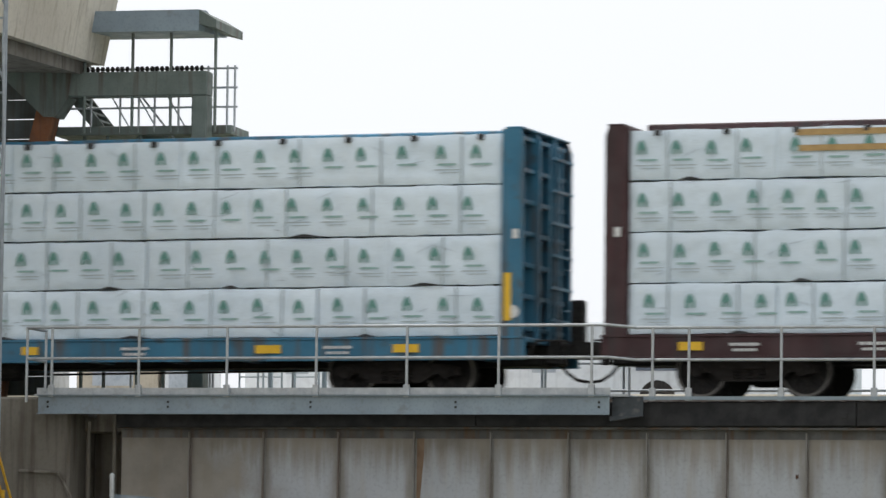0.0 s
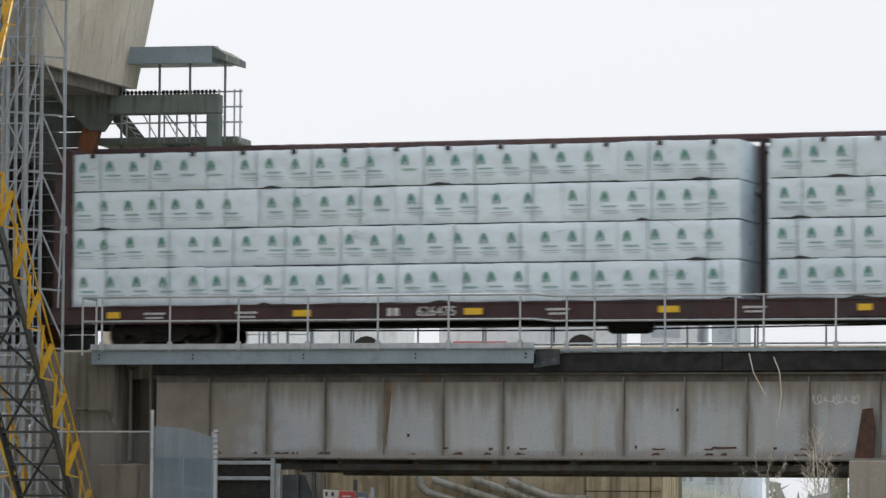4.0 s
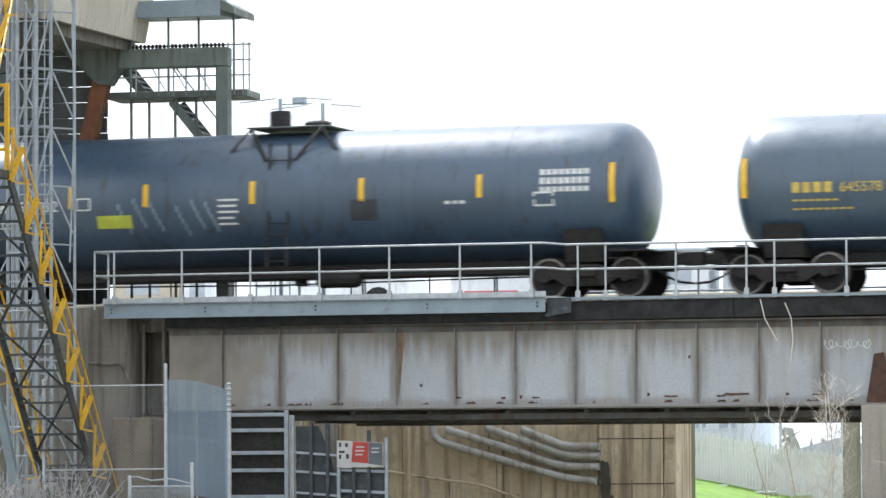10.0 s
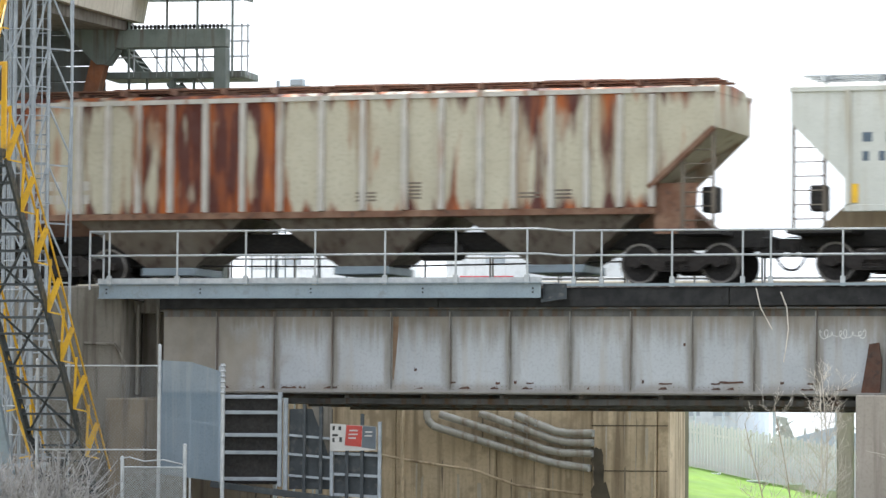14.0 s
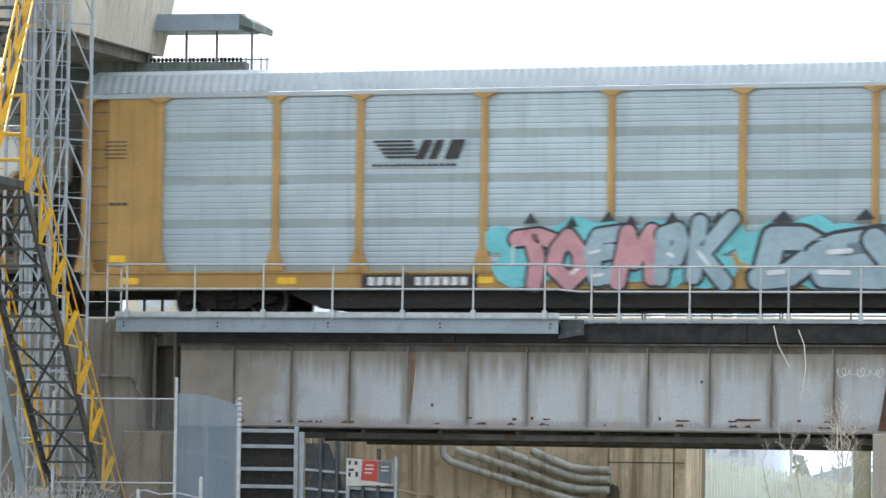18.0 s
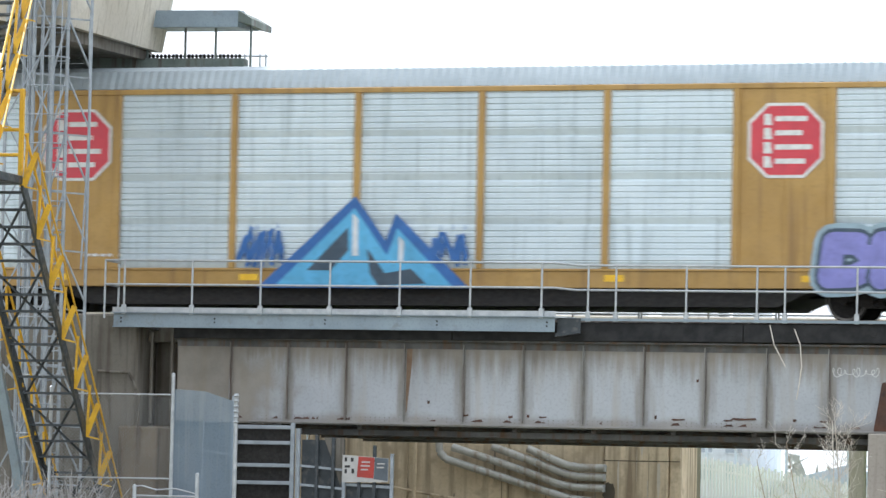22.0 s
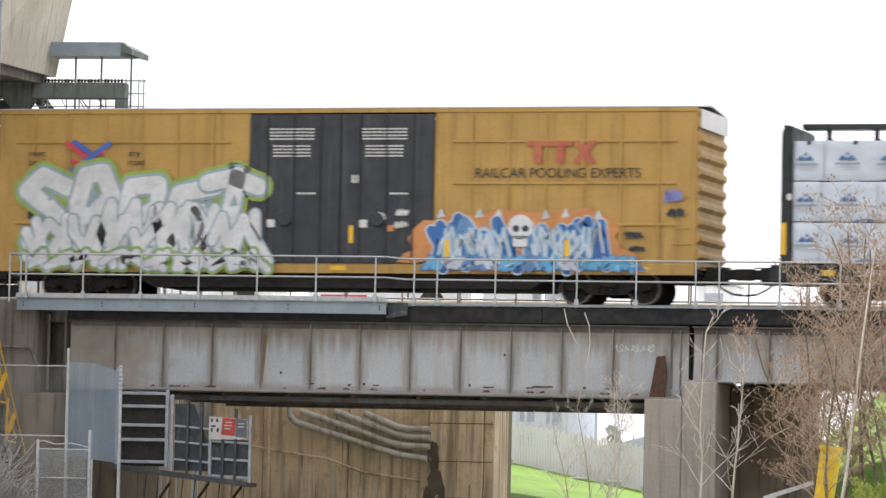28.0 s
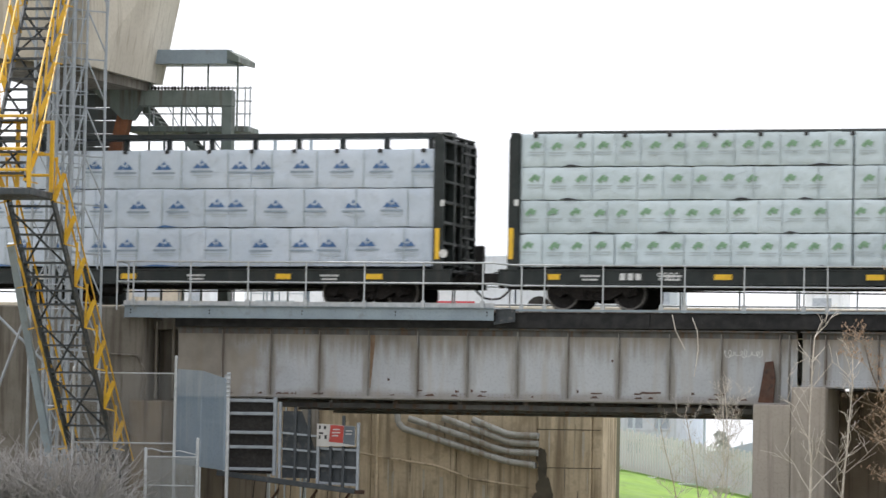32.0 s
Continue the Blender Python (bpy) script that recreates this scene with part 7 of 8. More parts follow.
h7 = hopper(-28.95, 17.1, HOPPER, [1.25, 2.08, 2.75, 3.45, 4.2, 5.0, 5.85, 6.69, 7.63, 8.56, 9.49, 10.3, 11.16, 11.9, 12.71, 13.48, 14.19, 14.88], "cream covered hopper car with heavy orange rust streaks", True, (3.9, 8.3, 12.6), short=0.88)
s = Shape()
for x, z, n, w in ((1.32, 2.12, 2, 0.42), (1.95, 2.12, 2, 0.42), (1.32, 1.82, 2, 0.42), (1.95, 1.82, 2, 0.42)):
    bars(s, x, z, w, 0.2, n, -1.516, 0.3)
tagged(part("number_bar", s, HOPRIB, h7), kind="stuff")
s = Shape()
for x, z, k in ((8.4, 1.95, 3), (9.4, 2.15, 5), (12.0, 1.9, 2), (12.7, 1.95, 3)):
    for j in range(k):
        s.box(x, x + 0.45, -1.516, -1.513, z - 0.08 * j, z - 0.08 * j + 0.045)
tagged(part("stencil_bar", s, HOPBAY, h7), kind="stuff")

h8 = hopper(-10.62, 17.1, HOPWHITE, [1.2, 14.86], "off-white covered hopper car sprayed with large blue-grey graffiti", False, (3.9, 8.3, 12.6), short=0.88)
def piece(car, name, material, y, polys):
    """Large hand-sprayed fields on the hopper's side: (along, down) in hundredths from the field's own corner."""
    q = Shape()
    for k, p in enumerate(polys):
        q.flat([(5.10 + a * 0.01235, 4.70 - b * 0.0123) for a, b in p], y - 0.0005 * k)
    tagged(part(name, q, material, car), kind="stuff")


SP_PALE, SP_BLUSH = spray("pale_blue_spray", (0.40, 0.54, 0.62)), spray("pale_pink_spray", (0.60, 0.47, 0.55))
piece(h8, "graffiti_pale_field", SP_PALE, -1.516, [[(15, 74), (735, 64), (738, 105), (700, 170), (655, 256), (15, 258)]])
piece(h8, "graffiti_dark_field", SP_NAVY, -1.521, [
    [(40, 75), (105, 73), (98, 115), (85, 160), (60, 256), (40, 256)],
    [(108, 72), (190, 70), (192, 120), (190, 150), (165, 185), (240, 190), (240, 255), (95, 256), (86, 215), (120, 180), (112, 130)],
    [(246, 70), (410, 66), (405, 130), (350, 128), (335, 140), (246, 140)],
    [(250, 232), (250, 180), (300, 178), (302, 225), (420, 222), (440, 255), (250, 256)],
    [(300, 190), (345, 178), (345, 200), (300, 205)],
    [(410, 68), (470, 66), (462, 190), (440, 215), (412, 190)],
    [(474, 66), (590, 64), (585, 100), (535, 130), (505, 230), (480, 255), (440, 255), (440, 225), (470, 200), (478, 120)],
    [(622, 64), (708, 62), (702, 105), (690, 180), (640, 205), (622, 204)],
    [(620, 230), (660, 228), (660, 255), (620, 255)]])
piece(h8, "graffiti_white_field", HOPWHITE, -1.526, [[(525, 152), (590, 140), (600, 180), (565, 205), (512, 208)], [(196, 160), (238, 150), (240, 185), (192, 186)], [(372, 140), (398, 136), (398, 165), (375, 166)], [(640, 208), (688, 186), (664, 226), (640, 226)]])
piece(h8, "graffiti_pink_field", SP_BLUSH, -1.530, [[(345, 172), (395, 166), (398, 200), (352, 205)], [(508, 210), (588, 204), (578, 255), (496, 256)], [(690, 192), (735, 186), (768, 255), (682, 256)], [(84, 182), (110, 178), (112, 206), (88, 212)]])
graffiti(h8, 11.3, 12.35, 1.52, 2.3, 3, [SP_BLUSH], SP_PINK, -1.538, 82, wild=2.3, fat=0.07)
graffiti(h8, 13.5, 14.6, 1.52, 2.35, 3, [SP_BLUSH], SP_PINK, -1.538, 84, wild=2.3, fat=0.07)
graffiti(h8, 6.55, 7.2, 1.58, 1.85, 4, [SP_GREEN], SP_GREEN, -1.532, 83, wild=1.0, fat=0.5)
graffiti(h8, 8.8, 9.3, 1.58, 1.85, 3, [SP_GREEN], SP_GREEN, -1.532, 85, wild=1.0, fat=0.5)
graffiti(h8, 11.0, 11.3, 1.58, 1.85, 2, [SP_GREEN], SP_GREEN, -1.532, 86, wild=1.0, fat=0.5)
s = Shape()
bars(s, 1.5, 2.9, 1.5, 0.2, 3, -1.516, 0.6)
bars(s, 1.5, 2.5, 1.7, 0.2, 5, -1.516, 0.6)
tagged(part("number_bar", s, TANKGREY, h8), kind="stuff")
for x in (1.28, 3.5, 6.78, 9.32, 11.68):
    part("reflector", Shape().box(x, x + 0.14, -1.545, -1.54, 1.62, 2.02), REFLECT, h8)

ns = autorack(7.66, 26.8, RACKYELLOW, [RACKPANEL], [1.77, 4.43, 6.32, 9.08, 11.85, 14.66, 17.45, 20.25, 22.32, 24.92], [0.0, 24.92], "yellow-framed car carrier with silver sides and sprayed graffiti", True, False)
lg = Shape()
for k in range(5):
    lg.box(6.62 + 0.07 * k, 7.5 + 0.03 * k, -1.552, -1.548, 3.82 - 0.085 * k, 3.865 - 0.085 * k)
lg.prism([(7.55, 3.45), (7.75, 3.45), (7.95, 3.87), (7.75, 3.87)], -1.552, -1.548).prism([(7.85, 3.45), (8.02, 3.45), (8.2, 3.87), (8.03, 3.87)], -1.552, -1.548).prism([(8.2, 3.45), (8.5, 3.45), (8.66, 3.87), (8.36, 3.87)], -1.552, -1.548)
bars(lg, 6.6, 3.30, 1.9, 0.05, 14, -1.548, 0.25)
part("owner_logo", lg, INK, ns, "black owner's emblem with bars")
part("number_panel", Shape().box(6.40, 8.98, -1.546, -1.541, 0.66, 0.96), INK, ns, "black number panel on the sill")
s = Shape()
bars(s, 6.55, 0.72, 0.8, 0.18, 4, -1.549, 0.3)
bars(s, 7.6, 0.72, 1.2, 0.18, 6, -1.549, 0.3)
tagged(part("number_bar", s, LETTER, ns), kind="stuff")
graffiti(ns, 9.85, 14.35, 0.64, 2.10, 6, [SP_PINK, SP_GREY], SP_BLACK, -1.60, 91, cloud=SP_TEAL, wild=2.1, fat=0.44, forms_in=(3, 4, 8, 11, 0, 6), order=(0, 0, 1, 0, 1, 1))
graffiti(ns, 9.35, 14.5, 0.70, 2.0, 2, [SP_TEAL], SP_TEAL, -1.585, 96, cloud=SP_TEAL, wild=1.0, fat=0.2)
graffiti(ns, 14.95, 21.6, 0.64, 2.10, 5, [SP_GREY], SP_BLACK, -1.60, 92, cloud=SP_TEAL, wild=2.1, fat=0.42, forms_in=(9, 8, 5, 8, 12))
graffiti(ns, 22.6, 24.8, 1.05, 1.95, 3, [SP_GREY], SP_BLACK, -1.60, 93, wild=0.8, fat=0.24, forms_in=(9, 8, 2))
graffiti(ns, 20.0, 21.3, 1.7, 2.05, 4, [SP_BLACK], SP_BLACK, -1.595, 94, wild=2.3, fat=0.14)

kcs = autorack(36.88, 26.05, RACKYELLOW, [RACKLIGHT], [1.38, 4.03, 6.03, 8.71, 11.51, 14.26, 17.0, 19.78, 21.8, 24.42], [0.0, 4.03, 19.78, 24.42], "yellow car carrier with pale silver sides and red octagon emblems", False, True)
for x0 in (4.28, 20.02):
    oc = [(x0 + 0.40, 4.55), (x0 + 1.20, 4.55), (x0 + 1.60, 4.15), (x0 + 1.60, 3.36), (x0 + 1.20, 2.96), (x0 + 0.40, 2.96), (x0, 3.36), (x0, 4.15)]
    cx, cz = x0 + 0.8, 3.755
    part("emblem_rim", Shape().flat(oc, -1.534), LETTER, kcs)
    em = part("emblem", Shape().flat([(cx + (a - cx) * 0.92, cz + (b - cz) * 0.92) for a, b in oc], -1.538), LOGORED, kcs, "red octagon emblem with white bars")
    for k, b in enumerate((0.45, 0.35, 0.55, 0.42)):
        part("emblem_bar", Shape().box(cx - 0.22, cx + b, -1.544, -1.541, 4.16 - 0.30 * k, 4.27 - 0.30 * k), LETTER, em)
        part("emblem_initial", Shape().prism([(cx - 0.46, 4.08 - 0.30 * k), (cx - 0.28, 4.08 - 0.30 * k), (cx - 0.32, 4.32 - 0.30 * k), (cx - 0.46, 4.32 - 0.30 * k)], -1.544, -1.541), LETTER, em)
# a blue mountain-shaped spray piece
part("graffiti_outline", Shape().flat([(9.33, 0.60), (11.51, 2.60), (12.20, 1.62), (12.42, 2.22), (14.08, 0.60)], -1.60), SP_BLUE, kcs)
part("graffiti_fill", Shape().flat([(9.72, 0.63), (11.50, 2.34), (12.24, 1.30), (12.46, 1.90), (13.72, 0.63)], -1.606), SP_SKY, kcs, "sky blue sprayed mountain shape")
part("graffiti_cut", Shape().flat([(10.45, 0.98), (11.36, 1.92), (11.38, 1.42), (10.98, 0.98)], -1.612).flat([(11.80, 1.46), (12.20, 0.92), (12.78, 1.02), (13.12, 0.70), (12.05, 0.66), (11.86, 0.92)], -1.612), SP_NAVY, kcs)
part("graffiti_shine", Shape().flat([(11.46, 2.22), (11.58, 2.10), (11.60, 1.30), (11.46, 1.30)], -1.612).flat([(12.50, 1.72), (12.62, 1.60), (12.60, 1.15), (12.50, 1.15)], -1.612), SP_WHITE, kcs)
graffiti(kcs, 8.9, 9.9, 1.05, 1.95, 3, [SP_BLUE], SP_BLUE, -1.595, 101, wild=2.3, fat=0.12)
graffiti(kcs, 13.2, 14.05, 1.1, 1.9, 3, [SP_BLUE], SP_BLUE, -1.595, 102, wild=2.3, fat=0.12)
graffiti(kcs, 21.7, 23.8, 0.60, 1.88, 2, [SP_VIOLET], SP_NAVY, -1.60, 103, halo=SP_GREY, wild=0.6, fat=0.46, forms_in=(9, 10))
graffiti(kcs, 23.4, 24.0, 0.9, 1.6, 3, [SP_WHITE], SP_NAVY, -1.595, 104, wild=0.6, fat=0.2)
s = Shape()
bars(s, 5.3, 1.28, 0.9, 0.06, 5, -1.53, 0.2)
part("small_marks", s, LETTER, kcs)
part("white_tag", Shape().box(24.85, 25.15, -1.522, -1.518, 2.55, 2.75), LETTER, kcs)

cp = autorack(65.6, 25.75, RACKWHITE, [RACKPANELD, RACKPANEL, RACKPANELD, RACKPANEL], [1.28, 3.95, 5.95, 8.65, 11.38, 14.13, 16.87, 19.63, 21.6, 24.25], [0.0, 3.95, 19.63, 24.25], "grey-white car carrier with silver sides, yellow ends and graffiti", False, True, RACKWHITE)
lg = Shape().prism([(4.30, 3.92), (4.92, 3.92), (4.92, 4.07), (4.40, 4.07), (4.40, 4.36), (4.92, 4.36), (4.92, 4.51), (4.30, 4.51), (4.20, 4.40), (4.20, 4.03)], -1.536, -1.530)
part("owner_logo", lg, LOGORED, cp, "red block emblem")
lg = Shape().prism([(4.97, 3.92), (5.17, 3.92), (5.17, 4.08), (5.62, 4.08), (5.71, 4.17), (5.71, 4.42), (5.62, 4.51), (4.97, 4.51), (4.97, 4.37), (5.50, 4.37), (5.50, 4.22), (4.97, 4.22)], -1.536, -1.530)
part("owner_logo", lg, LOGORED, cp, "red block emblem")
graffiti(cp, 3.85, 6.85, 0.56, 1.95, 4, [SP_BLACK], SP_WHITE, -1.60, 111, wild=1.19, fat=0.56, forms_in=(7, 6, 0, 7))
graffiti(cp, 9.35, 13.1, 0.56, 1.92, 5, [SP_NAVY], SP_WHITE, -1.60, 112, wild=1.0, fat=0.60, forms_in=(4, 8, 1, 6, 2))
graffiti(cp, 14.65, 17.8, 0.56, 1.72, 5, [SP_NAVY], SP_WHITE, -1.60, 113, wild=0.8, fat=0.62, forms_in=(12, 3, 1, 7, 1))
graffiti(cp, 18.0, 22.95, 0.60, 2.15, 5, [SP_BLACK, SP_VIOLET], SP_ROSE, -1.605, 114, halo=SP_PINK, wild=1.0, fat=0.40, forms_in=(3, 4, 1, 8, 2), order=(0, 1, 0, 1, 0))
graffiti(cp, 23.2, 24.1, 1.3, 2.0, 3, [SP_GREY], SP_BLACK, -1.595, 115, wild=2.3, fat=0.2)
graffiti(cp, 24.4, 25.5, 0.9, 1.8, 3, [SP_PINK], SP_ROSE, -1.55, 116, wild=2.3, fat=0.16)
graffiti(cp, 17.0, 18.0, 1.75, 2.05, 4, [SP_BLACK], SP_BLACK, -1.595, 117, wild=2.3, fat=0.16)
graffiti(cp, 19.8, 21.6, 1.95, 2.15, 5, [SP_BLACK], SP_BLACK, -1.59, 118, wild=2.3, fat=0.2)
words(cp, "519031", 7.78, 0.67, 0.24, INK, -1.545)
s = Shape()
bars(s, 7.13, 0.68, 0.5, 0.17, 3, -1.543, 0.3)
tagged(part("owner_mark", s, INK, cp), kind="stuff")
boxcar(94.1, 18.36)
centerbeam(114.88, CARGREEN, WRAPBLUE, "peak", 13, 3, 1.06, 4.13, "black-green centre-beam car with bluish-wrapped lumber printed in blue", gaps=(), sill_text="733825", mark=(2.38, 0.68, 4), glow=(-1, 1), chord=4.5, slim=0.24)
centerbeam(139.2, CARGREEN, WRAPGREEN, "leaf", 14, 4, 1.06, 4.48, "black-green centre-beam car with pale green-wrapped lumber", gaps=((9.0, 9.05),), sill_text="9985", mark=(3.2, 0.6, 3), glow=(-1,), chord=4.5, slim=0.24)
couple_train()
# ---- fences, gates and the hanging gangway by the abutment ----
def link_fence(name, label, x0, x1, y, z0, z1, posts, step=0.075, wire=0.006):
    """A chain-link fence panel: posts, top rail and a woven wire net."""
    f = thing(name, label, "fence", kind="structure")
    for x, top in posts:
        part("post", Shape().rod((x, y, -5.5), (x, y, top), 0.04), GALV, f)
        part("post_cap", Shape().turned([(0, 0.045), (0.04, 0.04), (0.06, 0.001)], (x, y, top), "z", 8), GALV, f)
    for z in (z1, (z0 + z1) / 2 + 0.2):
        part("rail", Shape().rod((x0, y, z), (x1, y, z), 0.02, n=6), GALV, f)
    net, h = Shape(), z1 - z0
    k = -h
    while k < x1 - x0:
        for s_ in (1, -1):
            a0, a1 = max(0.0, k), min(x1 - x0, k + h)
            if a1 > a0 + 0.02:
                za, zb = (z0 + a0 - k, z0 + a1 - k) if s_ > 0 else (z1 - (a0 - k), z1 - (a1 - k))
                net.add([(x0 + a0 - wire / 2, y, za), (x0 + a0 + wire / 2, y, za), (x0 + a1 + wire / 2, y, zb), (x0 + a1 - wire / 2, y, zb)], [(0, 1, 2, 3)])
        k += step
    tagged(part("wire_net", net, WIRE, f), kind="stuff")
    return f


link_fence("chain_link_fence", "tall chain-link fence with galvanised posts", -0.6, 2.04, -3.0, -5.4, -1.50, [(-0.6, -1.4), (2.05, -1.1)])
SCREENCLOTH = mat("see_through_blue_screen", (0.22, 0.29, 0.36), (0.17, 0.23, 0.29), 0.6, scale=0.8, bump=0.08, streak=(0.28, 0.34, 0.38), amount=0.4)
_n, _k = SCREENCLOTH.node_tree.nodes, SCREENCLOTH.node_tree.links
_thru, _half = _n.new("ShaderNodeBsdfTransparent"), _n.new("ShaderNodeMixShader")
_half.inputs[0].default_value = 0.62
_k.new(_thru.outputs[0], _half.inputs[1])
_k.new(_n["Principled BSDF"].outputs[0], _half.inputs[2])
_k.new(_half.outputs[0], _n["Material Output"].inputs["Surface"])
screen = thing("fence_screen", "blue-grey sheeted fence panel between two posts", "fence", kind="structure")
part("sheet", Shape().add([(2.08, -3.0, -1.38), (2.75, -3.03, -1.42), (3.40, -3.0, -1.62), (3.38, -3.0, -3.9), (2.7, -3.04, -3.82), (2.08, -3.0, -3.75)], [(0, 1, 4, 5), (1, 2, 3, 4)]), SCREENCLOTH, screen)
part("post", Shape().rod((3.42, -3.0, -5.5), (3.42, -3.0, -1.45), 0.045), GALV, screen)
for k in range(6):
    part("hinge_knob", Shape().turned([(-0.05, 0.03), (0, 0.065), (0.05, 0.03)], (3.42, -3.0, -1.5 - 0.11 * k), "z", 8), GALV, screen)
part("mid_post", Shape().rod((2.72, -2.97, -5.5), (2.72, -2.97, -2.0), 0.025), GALV, screen)
part("mid_rail", Shape().rod((2.08, -2.97, -2.55), (3.4, -2.97, -2.75), 0.02), GALV, screen)
low = link_fence("chain_link_fence", "low chain-link fence panel with a bent top", 2.43, 3.70, -7.0, -5.4, -3.62, [(2.45, -3.45), (3.74, -3.2)], 0.05, 0.02)
part("bent_top", Shape().pipe([(2.4, -7.0, -3.45), (2.6, -7.02, -3.42), (2.9, -7.0, -3.50), (3.3, -7.0, -3.47), (3.7, -7.0, -3.56)], 0.016, 6), GALV, low)
link_fence("chain_link_fence", "chain-link fence panel before the stair foot", -2.4, 2.3, -7.6, -5.4, -4.55, [(-1.0, -4.4), (0.7, -4.4)], 0.07)

gate = thing("steel_gate_frame", "grey steel barred gate frame on the bearing shelf", "gate", kind="structure")
for x, z1 in ((2.78, -1.45), (4.08, -2.0)):
    part("upright", Shape().box(x - 0.045, x + 0.045, -0.84, -0.76, -4.0, z1, 0.008), MASTGREY, gate)
for z in (-2.1, -2.43, -2.91, -3.28, -3.84):
    part("bar", Shape().box(2.80, 4.06, -0.83, -0.77, z - 0.04, z + 0.04, 0.008), MASTGREY, gate)
# Dark sheet paints the shadow inside the frame and stands for its mesh.
part("dark_backing", Shape().box(2.83, 4.03, -0.70, -0.68, -3.95, -2.1), DARK, gate, "dark sheet for the mesh and shadow behind the bars")
gang = thing("hanging_gangway", "dark steel hanging gangway with mesh sides", "gangway", kind="structure")
part("floor", Shape().bar((2.7, -0.7, -3.98), (6.3, -0.7, -4.38), 1.1, 0.1), RUST, gang)
part("edge_beam", Shape().bar((2.7, -1.27, -3.95), (6.3, -1.27, -4.36), 0.05, 0.13), STAIRSTEEL, gang)
for x, z0, z1, m in ((4.22, -4.1, -2.12, MASTGREY), (4.62, -4.15, -2.25, STAIRSTEEL), (4.98, -4.15, -2.3, STAIRSTEEL), (5.22, -4.25, -3.1, MASTGREY), (5.55, -4.28, -2.95, STAIRSTEEL), (5.88, -4.3, -2.45, STAIRSTEEL), (6.26, -4.35, -2.62, MASTGREY)):
    part("upright", Shape().box(x - 0.035, x + 0.035, -0.86, -0.78, z0, z1, 0.006), m, gang)
for z in (-2.9, -3.3, -3.75):
    part("side_rail", Shape().bar((4.22, -0.8, z), (5.2, -0.8, z - 0.08), 0.04, 0.05), MASTGREY, gang)
for z in (-3.28, -3.72, -4.15):
    part("side_rail", Shape().bar((5.22, -0.8, z), (6.26, -0.8, z - 0.05), 0.04, 0.06), MASTGREY, gang)
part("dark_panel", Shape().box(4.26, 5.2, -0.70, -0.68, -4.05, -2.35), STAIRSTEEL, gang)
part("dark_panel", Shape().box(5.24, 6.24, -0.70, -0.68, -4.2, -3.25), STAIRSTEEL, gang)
part("torn_sheet", Shape().prism([(4.75, -2.3), (5.2, -2.3), (5.22, -3.1), (5.12, -3.3), (4.95, -2.8)], -0.76, -0.75), CONCRETE, gang, "torn grey sheet")
for k in range(9):
    x = 3.6 + 0.32 * k
    part("hanger_rod", Shape().rod((x, -0.9, -4.1 - 0.03 * k), (x - 0.1, -0.9, -5.4), 0.012, n=5), DARK, gang)
for x in (4.3, 5.3, 6.2):
    part("strut", Shape().bar((x, -1.2, -4.35), (x - 0.5, -0.3, -4.75), 0.05), RUST, gang)
sign = thing("warning_sign", "white and red warning sign fixed to the gangway", "sign")
part("board", Shape().prism([(5.20, -2.66), (6.20, -2.72), (6.20, -3.22), (5.20, -3.24)], -0.90, -0.885), SIGNWHITE, sign)
part("grey_panel", Shape().prism([(5.905, -2.71), (6.19, -2.725), (6.19, -3.2), (5.885, -3.16)], -0.905, -0.90), SHADEBLUE, sign, "dark grey panel")
part("red_panel", Shape().prism([(5.55, -2.69), (5.90, -2.71), (5.88, -3.15), (5.52, -3.12)], -0.905, -0.90), REDSIGN, sign, "red panel")
for x, z, w, h in ((5.25, -2.80, 0.05, 0.09), (5.25, -2.93, 0.12, 0.05), (5.25, -3.05, 0.05, 0.09), (5.38, -2.80, 0.06, 0.08), (5.40, -3.05, 0.06, 0.10)):
    part("sign_bar", Shape().box(x, x + w, -0.904, -0.90, z, z + h), INK, sign)
for x, z, w, h in ((5.62, -2.82, 0.18, 0.03), (5.60, -2.90, 0.20, 0.03), (5.60, -2.98, 0.16, 0.03), (5.96, -2.85, 0.16, 0.03), (5.95, -2.93, 0.16, 0.03)):
    part("sign_bar", Shape().box(x, x + w, -0.909, -0.905, z, z + h), SIGNWHITE, sign)

# ---- marks of wear on the girder ----
gr_ = random.Random(21)
for k, (x, z, w, h) in enumerate(((7.60, -1.78, 0.16, 0.035), (8.62, -1.80, 0.10, 0.05), (9.28, -1.79, 0.17, 0.03), (9.02, -1.78, 0.06, 0.06), (11.75, -1.76, 0.05, 0.07), (12.1, -1.79, 0.3, 0.03), (13.35, -1.76, 0.55, 0.04), (13.2, -1.79, 0.2, 0.03), (6.85, -1.52, 0.06, 0.06), (12.62, -0.98, 0.05, 0.06), (14.65, -1.77, 0.08, 0.05), (15.2, -1.78, 0.3, 0.03))):
    part("paint_loss", Shape().flat([(x, z), (x + w * 0.3, z - h * 0.4), (x + w, z), (x + w * 0.95, z + h), (x + w * 0.55, z + h * 0.7), (x + w * 0.1, z + h)], -0.0155), RUST, bridge, "dark patch of lost paint")
for k in range(26):
    x = gr_.uniform(1.5, 17)
    w = gr_.uniform(0.05, 0.28)
    part("rust_scab", Shape().flat([(x, -1.905), (x + w, -1.905), (x + w * 0.8, -1.905 + gr_.uniform(0.02, 0.06)), (x + w * 0.3, -1.905 + gr_.uniform(0.01, 0.05))], -0.0185), RUST, bridge)
part("rust_wash", Shape().flat([(6.37, -0.36), (6.50, -0.36), (6.49, -0.7), (6.45, -1.2), (6.40, -1.7), (6.37, -1.75)], -0.004), STAINBROWN, bridge, "brown rust wash beside a stiffener")
